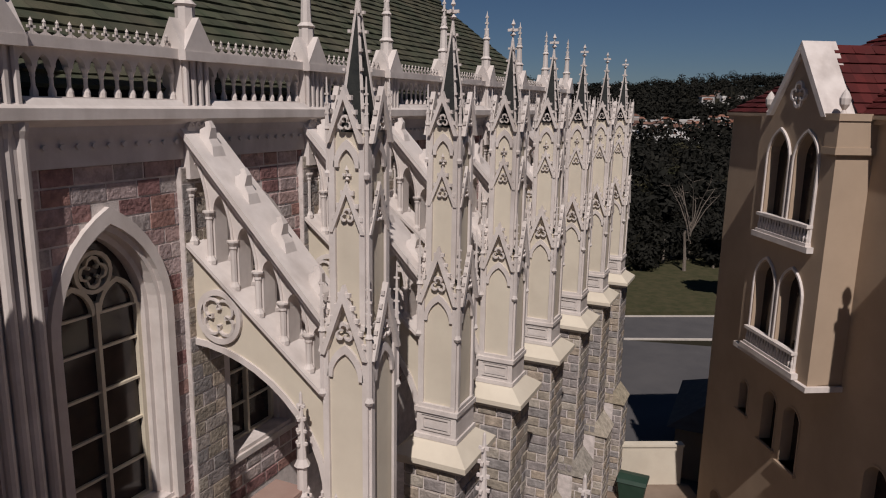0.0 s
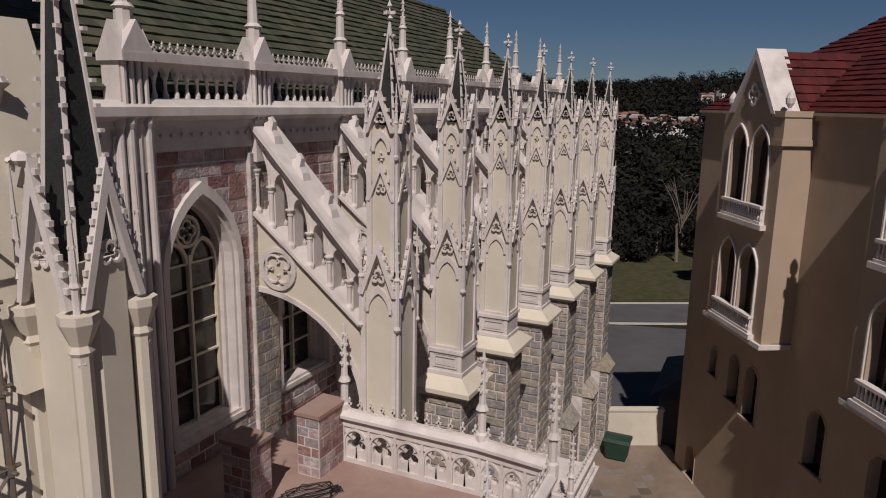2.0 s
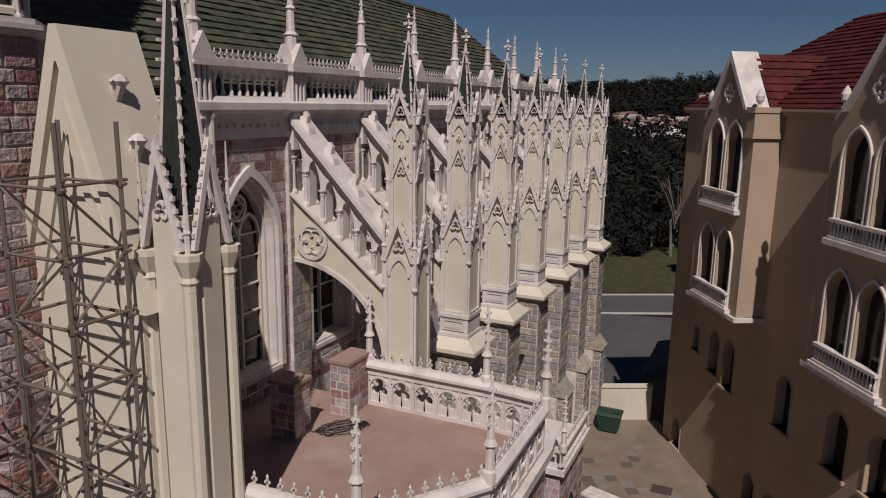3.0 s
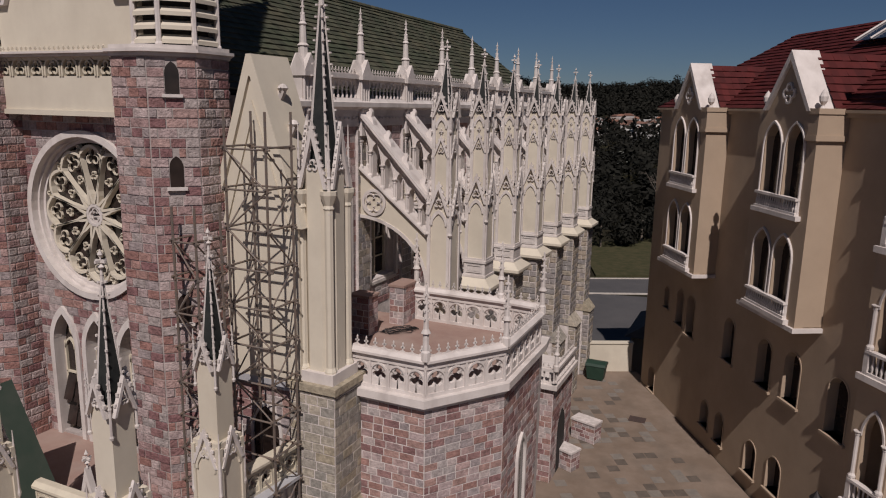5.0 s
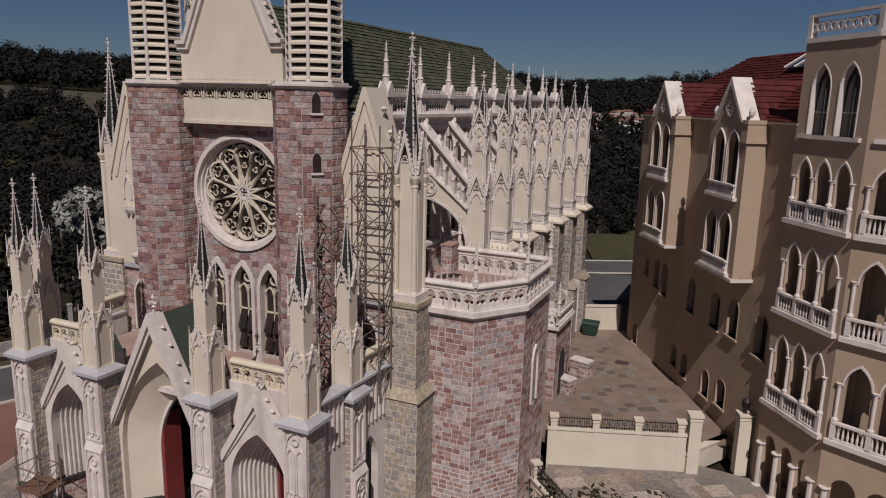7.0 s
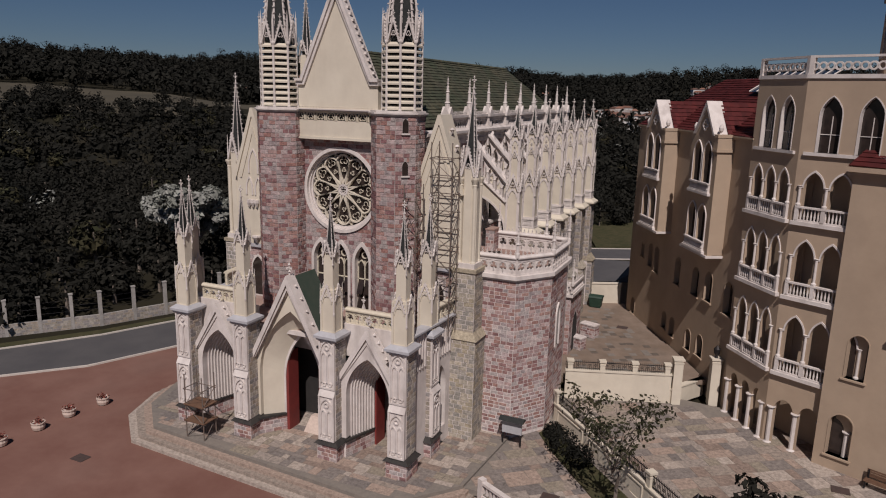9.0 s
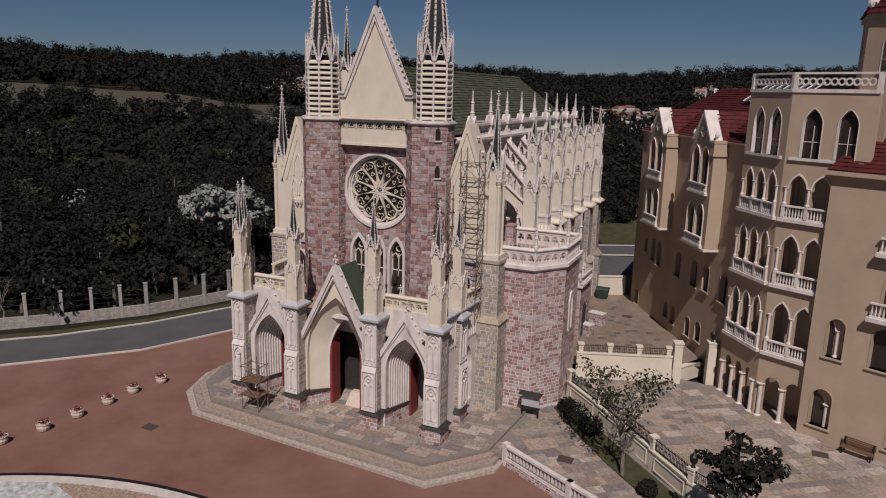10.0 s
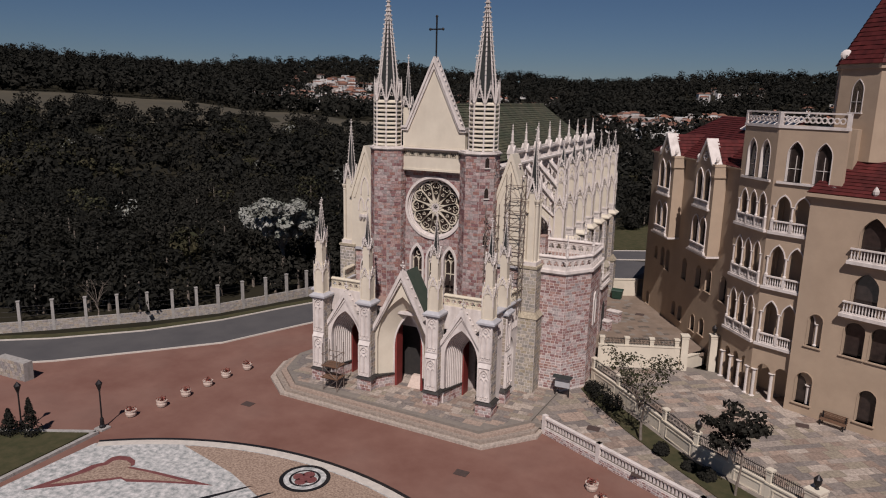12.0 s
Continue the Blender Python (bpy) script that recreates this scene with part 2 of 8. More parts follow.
# ---------------------------------------------------------------- mesh tools
class MB:
    """Collects the faces of one mesh; warp moves every new point."""
    def __init__(self, warp=None):
        self.v, self.f, self.warp, self.weld = [], [], warp, False

    def add(self, verts, faces):
        k = len(self.v)
        self.v += [tuple(self.warp(Vector(p))) if self.warp else tuple(p) for p in verts]
        self.f += [tuple(k + i for i in q) for q in faces]
        return self

    def box(self, x0, x1, y0, y1, z0, z1):
        return self.add([(x0, y0, z0), (x1, y0, z0), (x1, y1, z0), (x0, y1, z0), (x0, y0, z1), (x1, y0, z1), (x1, y1, z1), (x0, y1, z1)],
                        [(3, 2, 1, 0), (4, 5, 6, 7), (0, 1, 5, 4), (1, 2, 6, 5), (2, 3, 7, 6), (3, 0, 4, 7)])

    def brick(self, x0, x1, z0, z1, out, c=0.018):
        """A block with chamfered face, in a wall whose outside is towards -y."""
        y = -out
        return self.add([(x0, 0, z0), (x1, 0, z0), (x1, 0, z1), (x0, 0, z1), (x0, y + c, z0), (x1, y + c, z0), (x1, y + c, z1), (x0, y + c, z1),
                         (x0 + c, y, z0 + c), (x1 - c, y, z0 + c), (x1 - c, y, z1 - c), (x0 + c, y, z1 - c)],
                        [(0, 1, 5, 4), (1, 2, 6, 5), (2, 3, 7, 6), (3, 0, 4, 7), (4, 5, 9, 8), (5, 6, 10, 9), (6, 7, 11, 10), (7, 4, 8, 11), (8, 9, 10, 11)])

    def prism(self, pts, t0, t1, plane="xz"):
        put = {"xz": lambda a, b, t: (a, t, b), "yz": lambda a, b, t: (t, a, b), "xy": lambda a, b, t: (a, b, t)}[plane]
        n = len(pts)
        vs = [put(a, b, t0) for a, b in pts] + [put(a, b, t1) for a, b in pts]
        fs = [tuple(range(n)), tuple(range(2 * n - 1, n - 1, -1))] + [(i, (i + 1) % n, n + (i + 1) % n, n + i) for i in range(n)]
        return self.add(vs, fs)

    def ring(self, outer, inner, t0, t1, plane="xz", closed=True):
        """A band between two outlines of as many points, with depth."""
        put = {"xz": lambda a, b, t: (a, t, b), "yz": lambda a, b, t: (t, a, b), "xy": lambda a, b, t: (a, b, t)}[plane]
        n = len(outer)
        vs = [put(a, b, t) for t in (t0, t1) for pts in (outer, inner) for a, b in pts]
        fs = []
        for i in range(n if closed else n - 1):
            j = (i + 1) % n
            fs += [(i, j, n + j, n + i), (2 * n + i, 3 * n + i, 3 * n + j, 2 * n + j), (i, 2 * n + i, 2 * n + j, j), (n + i, n + j, 3 * n + j, 3 * n + i)]
        if not closed:
            fs += [(0, n, 3 * n, 2 * n), (n - 1, 3 * n - 1, 4 * n - 1, 2 * n - 1)]
        return self.add(vs, fs)

    def lathe(self, prof, x=0, y=0, n=8, axis="z", z=0, turn=0.0):
        """prof: (radius, height) upwards."""
        vs, fs = [], []
        for r, h in prof:
            for i in range(n):
                a = 2 * math.pi * i / n + turn
                p = (r * math.cos(a), r * math.sin(a), h)
                if axis == "y":
                    p = (p[0], p[2], p[1])
                if axis == "x":
                    p = (p[2], p[0], p[1])
                vs.append((p[0] + x, p[1] + y, p[2] + z))
        m = len(prof)
        for k in range(m - 1):
            for i in range(n):
                j = (i + 1) % n
                fs.append((k * n + i, k * n + j, (k + 1) * n + j, (k + 1) * n + i))
        fs += [tuple(range(n - 1, -1, -1)), tuple((m - 1) * n + i for i in range(n))]
        return self.add(vs, fs)

    def rod(self, a, b, r0, r1=None, n=6):
        a, b = Vector(a), Vector(b)
        r1 = r0 if r1 is None else r1
        q = (b - a).to_track_quat("Z", "Y")
        vs = []
        for p, r in ((a, r0), (b, r1)):
            for i in range(n):
                t = 2 * math.pi * i / n
                vs.append(p + q @ Vector((r * math.cos(t), r * math.sin(t), 0)))
        return self.add(vs, [(i, (i + 1) % n, n + (i + 1) % n, n + i) for i in range(n)] + [tuple(range(n - 1, -1, -1)), tuple(range(n, 2 * n))])

    def mesh(self, name, mat):
        me = bpy.data.meshes.new(name)
        me.from_pydata(self.v, [], self.f)
        me.materials.append(mat)
        bm = bmesh.new()
        bm.from_mesh(me)
        if self.weld:
            bmesh.ops.remove_doubles(bm, verts=bm.verts, dist=0.0005)
        if len(bm.faces) < 20000:
            bmesh.ops.recalc_face_normals(bm, faces=bm.faces)
        bm.to_mesh(me)
        bm.free()
        return me


def part(name, mb, mat, parent, label="", kind=""):
    if isinstance(mb, MB) and not kind and ("wall" in name or name in ("gabled_bay", "pierced_arch", "parapet")):
        mb.weld = True
    ob = new(name, mb.mesh(name, mat) if isinstance(mb, MB) else mb)
    ob.parent = parent
    if label or kind:
        tagged(ob, label, kind=kind)
    return ob


MANY = ("stonework", "plinth_stonework", "cresting", "crocket")


class Assembly:
    """A part with its sub-parts, built once and put in many places on shared meshes."""
    def __init__(self):
        self.items = []

    def add(self, name, mb, mat, label="", at=((0, 0, 0),)):
        me = mb.mesh(name, mat)
        self.items += [(name, me, label, Matrix.Translation(p)) for p in at]
        return self

    def put(self, parent, m):
        root = None
        for name, me, label, off in self.items:
            ob = new(name, me)
            if root is None:
                ob.parent, ob.matrix_basis, root = parent, m, ob
            else:
                ob.parent, ob.matrix_basis = root, off
            if label or name in MANY:
                tagged(ob, label, kind="stuff" if name in MANY else "")
        return root


def thing(name, label, category, group="", kind="", at=(0, 0, 0)):
    ob = new(name)
    ob.location = at
    return tagged(ob, label, category, group, kind)


def arch(w, zs, za, n=7, cx=0.0, zb=None):
    """A pointed arch: from the left foot over the apex to the right foot. w: half width; zs, za: spring and apex."""
    r = za - zs
    R = (w * w + r * r) / (2 * w)
    top = math.atan2(r, R - w)
    left = [(cx - w + R - R * math.cos(top * i / n), zs + R * math.sin(top * i / n)) for i in range(n + 1)]
    right = [(2 * cx - a, b) for a, b in reversed(left[:-1])]
    pts = left + right
    return pts if zb is None else [(cx - w, zb)] + pts + [(cx + w, zb)]


def circle(cx, cz, r, n=24, a0=0.0):
    return [(cx + r * math.cos(a0 + 2 * math.pi * i / n), cz + r * math.sin(a0 + 2 * math.pi * i / n)) for i in range(n)]


def foil(cx, cz, r, k, n=7, a0=math.pi / 2):
    """The outline of a trefoil or quatrefoil of k lobes within radius r."""
    c = r * 0.52
    lobe = r * 0.48
    pts = []
    for j in range(k):
        a = a0 + 2 * math.pi * j / k
        span = math.pi * (0.5 + 0.5 / k) + 0.35
        for i in range(n):
            b = a - span + 2 * span * i / (n - 1)
            pts.append((cx + c * math.cos(a) + lobe * math.cos(b), cz + c * math.sin(a) + lobe * math.sin(b)))
    return pts


def pierced(mb, u0, u1, z0, z1, y0, y1, holes):
    """A wall along u with arched or round openings: holes are (centre, outline from left foot to right foot, z of the sill)."""
    u = u0
    for cx, outline, zb in sorted(holes, key=lambda h: h[0]):
        l, r = min(p[0] for p in outline), max(p[0] for p in outline)
        if l > u + 1e-4:
            mb.box(u, l, y0, y1, z0, z1)
        if zb > z0 + 1e-4:
            mb.box(l, r, y0, y1, z0, zb)
        pts = [(l, z1)] + [(l, outline[0][1])] * (outline[0][0] > l) + outline + [(r, z1)]
        mb.prism(pts, y0, y1)
        u = r
    if u1 > u + 1e-4:
        mb.box(u, u1, y0, y1, z0, z1)
    return mb


def hole_span(outline, zb):
    """How far an opening reaches to both sides between two heights."""
    def span(a, b):
        zs = [p[1] for p in outline]
        if b < zb or a > max(zs):
            return None
        w = [p[0] for p in outline if p[1] >= a - 0.01] or [p[0] for p in outline]
        return min(w), max(w)
    return span


def courses(u0, u1, z0, z1, spans, h=0.30, length=0.55, joint=0.034, seed=1):
    """The blocks of a coursed wall: u0, u1, z0, z1 of each, cut off at the openings."""
    rnd = random.Random(seed)
    out, z, odd = [], z0, 0
    rows = max(1, round((z1 - z0) / h))
    h = (z1 - z0) / rows
    for k in range(rows):
        a, b = z0 + k * h, z0 + (k + 1) * h
        free = [(u0, u1)]
        for s in spans:
            r = s(a, b)
            if r:
                free = [p for lo, hi in free for p in ((lo, min(hi, r[0])), (max(lo, r[1]), hi)) if p[1] - p[0] > 0.08]
        for lo, hi in free:
            u = lo
            first = True
            while u < hi - 0.02:
                w = length * rnd.uniform(0.75, 1.3) * (0.55 if first and k % 2 else 1)
                first = False
                e = u + w
                if hi - e < length * 0.4:
                    e = hi
                out.append((u + joint / 2, e - joint / 2, a + joint / 2, b - joint / 2))
                u = e
    return out


UNIT_BRICK = {}


def unit_brick(mat):
    if mat.name not in UNIT_BRICK:
        UNIT_BRICK[mat.name] = MB().brick(-0.5, 0.5, -0.5, 0.5, 1.0, 0.06).mesh("brick", mat)
    return UNIT_BRICK[mat.name]


LATER = []
BUDGET = [5200]


def masonry(parent, m, u0, u1, z0, z1, spans=(), mat=None, h=0.30, length=0.55, proud=0.03, singles=None, seed=1, single=True):
    """Blocks on a wall in the frame m (u to the right, -y outside). singles: u and z ranges in which each block is an object."""
    mat = mat or STONE
    rnd = random.Random(seed + 7)
    mb = MB(lambda p: m @ p)
    one = []
    singles = singles or ((-1e9, 1e9, -1e9, 1e9) if single and BUDGET[0] > 0 else None)
    for b in courses(u0, u1, z0, z1, spans, h, length, seed=seed):
        o = proud * rnd.uniform(0.25, 0.75)
        if singles and singles[0] <= b[0] and b[1] <= singles[1] and singles[2] <= b[2] and b[3] <= singles[3] and len(one) < 290:
            one.append((b, o))
        else:
            mb.brick(*b, o)
    if mb.v:
        part("stonework", mb, mat, parent, kind="stuff")
    BUDGET[0] -= len(one)
    if one:
        LATER.append((parent, m, one, mat))


def lay_singles():
    for parent, m, one, mat in LATER:
        me = unit_brick(mat)
        for (a, b, c, d), o in one:
            ob = new("brick", me)
            ob.parent = parent
            ob.matrix_basis = m @ Matrix.Translation(((a + b) / 2, 0, (c + d) / 2)) @ Matrix.Diagonal((b - a, o, d - c, 1))


def face(p, q, z=0.0):
    """The frame of a wall from p to q seen from outside, p at its left."""
    u = Vector((q[0] - p[0], q[1] - p[1], 0))
    w = u.length
    u.normalize()
    n = Vector((u.y, -u.x, 0))
    m = Matrix(((u.x, -n.x, 0, p[0]), (u.y, -n.y, 0, p[1]), (0, 0, 1, z), (0, 0, 0, 1)))
    return m, w

# ---------------------------------------------------------------- the church
church = thing("church", "neo-gothic church of rose stone with cream flying buttresses", "church")
PITCH, FIRST, PIERS = 3.5, 7.85, 7
GROUND = 1.6
NAVE_X, NAVE_END = 5.0, 32.6


def crest(mb, length, z, step=0.28, h=0.26, y=0.0):
    """A row of small fleur finials along a coping."""
    n = max(1, round(length / step))
    for i in range(n):
        x = (i + 0.5) * length / n
        mb.box(x - 0.018, x + 0.018, y - 0.015, y + 0.015, z, z + h)
        mb.box(x - 0.06, x + 0.06, y - 0.015, y + 0.015, z + h * 0.52, z + h * 0.70)
        mb.add([(x, y, z + h * 1.25), (x - 0.035, y, z + h), (x, y - 0.03, z + h), (x + 0.035, y, z + h), (x, y + 0.03, z + h)], [(0, 1, 2), (0, 2, 3), (0, 3, 4), (0, 4, 1)])
        mb.add([(x - length / n * 0.5, y - 0.015, z), (x - 0.02, y - 0.015, z), (x - 0.02, y - 0.015, z + h * 0.35), (x - length / n * 0.5, y - 0.015, z + 0.03),
                (x + length / n * 0.5, y - 0.015, z), (x + 0.02, y - 0.015, z), (x + 0.02, y - 0.015, z + h * 0.35), (x + length / n * 0.5, y - 0.015, z + 0.03)],
               [(0, 1, 2, 3), (5, 4, 7, 6)])
    return mb


def foil_parapet(parent, p, q, z0, h, step=0.85, lobes=3, crested=True, mat=None, cap=0.34, backing=None):
    """A parapet pierced with foils between p and q: panel, coping and cresting."""
    mat = mat or WHITE
    m, w = face(p, q)
    n = max(1, round(w / step))
    s = w / n
    panel = MB(lambda v: m @ v)
    zc, r = z0 + h * 0.46, min(s * 0.40, h * 0.31)
    panel.box(0, w, -0.02, 0.16, z0, z0 + h * 0.10)
    panel.box(0, w, -0.02, 0.16, z0 + h * 0.80, z0 + h)
    for i in range(n):
        c = (i + 0.5) * s
        hole = foil(c, zc, r, lobes)
        k = len(hole)
        zt, zb = z0 + h * 0.80, z0 + h * 0.10
        outer = []
        for a, b in hole:
            dx, dz = a - c, b - zc
            t = min((s / 2) / max(abs(dx), 1e-6), ((zt - zc) if dz > 0 else (zc - zb)) / max(abs(dz), 1e-6))
            outer.append((c + dx * t, zc + dz * t))
        panel.ring(outer, hole, 0.02, 0.14)
        panel.ring(arch(s * 0.47, zc, zt - 0.01, 6, c, zb), arch(s * 0.40, zc, zt - 0.07, 6, c, zb), -0.02, 0.02, closed=False)
        for x in (c - s / 2, c + s / 2):
            panel.box(x - 0.03, x + 0.03, -0.01, 0.0195, zb, zt)
    body = part("parapet", panel, mat, parent)
    cop = MB(lambda v: m @ v)
    cop.prism([(-cap * 0.35, z0 + h), (cap * 0.75, z0 + h), (cap * 0.75, z0 + h + 0.07), (cap * 0.45, z0 + h + 0.16), (-cap * 0.05, z0 + h + 0.16), (-cap * 0.35, z0 + h + 0.07)], 0, w, "yz")
    part("coping", cop, mat, body)
    if crested:
        part("cresting", crest(MB(lambda v: m @ v), w, z0 + h + 0.15, y=0.06), WHITE, body, kind="stuff")
    return body


def finial(mb, x, y, z, s=1.0):
    mb.lathe([(0.035 * s, z), (0.02 * s, z + 0.12 * s), (0.08 * s, z + 0.16 * s), (0.02 * s, z + 0.22 * s), (0.015 * s, z + 0.36 * s), (0.055 * s, z + 0.40 * s), (0.0, z + 0.52 * s)], x, y, 6)
    mb.box(x - 0.13 * s, x + 0.13 * s, y - 0.02 * s, y + 0.02 * s, z + 0.24 * s, z + 0.30 * s)
    mb.box(x - 0.02 * s, x + 0.02 * s, y - 0.13 * s, y + 0.13 * s, z + 0.24 * s, z + 0.30 * s)
    return mb


def gablet(mb, w, z0, z1, y, t=0.10):
    """A steep crocketed gable with a pointed opening and a foil, facing -y at depth y."""
    outer = [(-w, z0), (0, z1), (w, z0)]
    iw = w * 0.80
    inner = [(-iw, z0), (0, z0 + (z1 - z0) * 0.76), (iw, z0)]
    mb.ring(outer, inner, y - t, y, closed=False)
    zc = z0 + (z1 - z0) * 0.34
    mb.ring(foil(0, zc, w * 0.40, 3), foil(0, zc, w * 0.29, 3), y - t * 0.7, y)
    n = max(3, int((z1 - z0) / 0.18))
    for sgn in (-1, 1):
        for i in range(1, n):
            f = i / n
            x, z = sgn * w * (1 - f), z0 + (z1 - z0) * f
            mb.box(x - 0.03, x + 0.03 + 0.02 * sgn, y - t * 0.8, y - t * 0.2, z, z + 0.07)
    return mb


def rot(mb_fn, *args):
    """Four copies of a piece, one for each side."""
    mb = MB()
    for k in range(4):
        c, s = (1, 0, -1, 0)[k], (0, 1, 0, -1)[k]
        mb.warp = lambda p, c=c, s=s: Vector((p.x * c - p.y * s, p.x * s + p.y * c, p.z))
        mb_fn(mb, *args)
    mb.warp = None
    return mb


def spire_set(asm, w, z0, z_gab, z_tip, slate=True):
    """Gablets, corner pinnacles, ribbed spire and finial on a square shaft of half width w from z0."""
    asm.add("gablet", rot(gablet, w * 0.98, z0, z_gab, -w - 0.02), WHITE)
    c = MB()
    for sx in (-1, 1):
        for sy in (-1, 1):
            x, y = sx * (w + 0.02), sy * (w + 0.02)
            g = w / 0.46
            c.lathe([(0.06 * g, z0 - 0.75 * g), (0.08 * g, z0 - 0.66 * g), (0.045 * g, z0 - 0.6 * g), (0.045 * g, z0 + 0.25 * g), (0.07 * g, z0 + 0.28 * g), (0.05 * g, z0 + 0.34 * g), (0.010, z0 + 0.34 + (z_gab - z0) * 0.75)], x, y, 6)
            for k in range(3):
                zz = z0 + 0.42 + k * 0.17 * (z_gab - z0)
                c.box(x - 0.05 * g, x + 0.05 * g, y - 0.012, y + 0.012, zz, zz + 0.03)
                c.box(x - 0.012, x + 0.012, y - 0.05 * g, y + 0.05 * g, zz, zz + 0.03)
    asm.add("corner_pinnacle", c, WHITE)
    b = w * 0.70
    s = MB().add([(-b, -b, z0 + 0.05), (b, -b, z0 + 0.05), (b, b, z0 + 0.05), (-b, b, z0 + 0.05), (0, 0, z_tip - 0.45)], [(0, 1, 4), (1, 2, 4), (2, 3, 4), (3, 0, 4), (3, 2, 1, 0)])
    asm.add("spire", s, SLATE if slate else WHITE, "dark slate spire")
    r = MB()
    for sx in (-1, 1):
        for sy in (-1, 1):
            r.rod((sx * b, sy * b, z0), (0, 0, z_tip - 0.4), 0.04 * g, 0.028 * g, 5)
            n = max(4, int((z_tip - z_gab) / 0.26))
            for i in range(n):
                f = (z_gab - z0) / (z_tip - z0) * 0.7 + (1 - (z_gab - z0) / (z_tip - z0) * 0.7) * i / n
                x, y, z = sx * b * (1 - f), sy * b * (1 - f), z0 + (z_tip - 0.4 - z0) * f
                r.box(x + sx * 0.045 * g - 0.034 * g, x + sx * 0.045 * g + 0.034 * g, y + sy * 0.045 * g - 0.034 * g, y + sy * 0.045 * g + 0.034 * g, z, z + 0.045)
    asm.add("rib", r, WHITE)
    asm.add("finial", finial(MB(), 0, 0, z_tip - 0.5, 1.0), WHITE)


def panelled(mb, w, z0, z1, y):
    """The mouldings of one side of a shaft: corner strips and a pointed panel head."""
    mb.box(-w, -w + 0.10, y - 0.05, y, z0, z1)
    mb.box(w - 0.10, w, y - 0.05, y, z0, z1)
    mb.ring(arch(w - 0.08, z1 - w * 1.5, z1 - 0.05, 6), arch(w - 0.17, z1 - w * 1.5, z1 - 0.2, 6), y - 0.05, y, closed=False)
    mb.box(-w, w, y - 0.06, y, z0, z0 + 0.09)
    return mb


def buttress_pier(on_terrace=False):
    a = Assembly()
    a.add("pier", MB().box(-0.40, 0.40, -0.42, 0.42, 10.9 if on_terrace else 11.9, 15.1).box(-0.30, 0.30, -0.32, 0.32, 15.1, 18.3), CREAM, "cream plaster buttress pier with white mouldings and a dark spire")
    a.add("moulding", rot(panelled, 0.42, 11.0 if on_terrace else 12.45, 15.0, -0.42), WHITE)
    a.add("moulding", rot(panelled, 0.32, 15.2, 18.25, -0.32), WHITE)
    base = MB().box(-0.50, 0.50, -0.52, 0.52, 11.75, 11.85).box(-0.46, 0.46, -0.48, 0.48, 11.85, 12.35).box(-0.50, 0.50, -0.52, 0.52, 12.35, 12.45)
    for k in range(2):
        base.ring([(-0.34, 11.95), (0.34, 11.95), (0.34, 12.28), (-0.34, 12.28)], [(-0.28, 12.0), (0.28, 12.0), (0.28, 12.23), (-0.28, 12.23)], -0.51, -0.4795)
    if not on_terrace:
        a.add("pier_base", base, WHITE)
    cap = MB().add([(x * 0.86, y * 0.88, 11.46) for x, y in ((-1, -1), (1, -1), (1, 1), (-1, 1))] + [(x * 0.5, y * 0.52, 11.74) for x, y in ((-1, -1), (1, -1), (1, 1), (-1, 1))],
                   [(0, 1, 5, 4), (1, 2, 6, 5), (2, 3, 7, 6), (3, 0, 4, 7), (4, 5, 6, 7), (3, 2, 1, 0)]).box(-0.86, 0.86, -0.88, 0.88, 11.34, 11.46).box(-0.78, 0.78, -0.8, 0.8, 11.24, 11.34)
    if not on_terrace:
        a.add("weathering", cap, CREAM)
    a.add("gablet", rot(gablet, 0.44, 14.75, 15.95, -0.43), WHITE)
    c = MB()
    for sx in (-1, 1):
        for sy in (-1, 1):
            c.lathe([(0.05, 14.0), (0.085, 14.06), (0.05, 14.14), (0.05, 15.1), (0.075, 15.13), (0.04, 15.2), (0.01, 16.2)], sx * 0.44, sy * 0.45, 6)
            for k in range(4):
                c.box(sx * 0.44 - 0.055, sx * 0.44 + 0.055, sy * 0.45 - 0.012, sy * 0.45 + 0.012, 15.3 + k * 0.2, 15.33 + k * 0.2)
    a.add("corner_pinnacle", c, WHITE)
    a.add("gablet", rot(gablet, 0.32, 16.75, 17.55, -0.335, 0.06), WHITE)
    a.add("finial", finial(MB(), 0, -0.36, 17.5, 0.6), WHITE)
    spire_set(a, 0.33, 18.15, 19.0, 20.75)
    return a


def colonnette(mb, x, y, z0, z1, r=0.055):
    mb.lathe([(r * 1.9, z0), (r * 1.9, z0 + 0.07), (r * 1.3, z0 + 0.12), (r, z0 + 0.15), (r, z1 - 0.16), (r * 1.3, z1 - 0.14), (r * 1.2, z1 - 0.10), (r * 2.0, z1 - 0.03), (r * 2.0, z1)], x, y, 8)
    return mb


BASE = lambda x: 16.36 - 0.806 * (x - 5.03)
TOPL = lambda x: 18.05 - 1.05 * (x - 5.1)


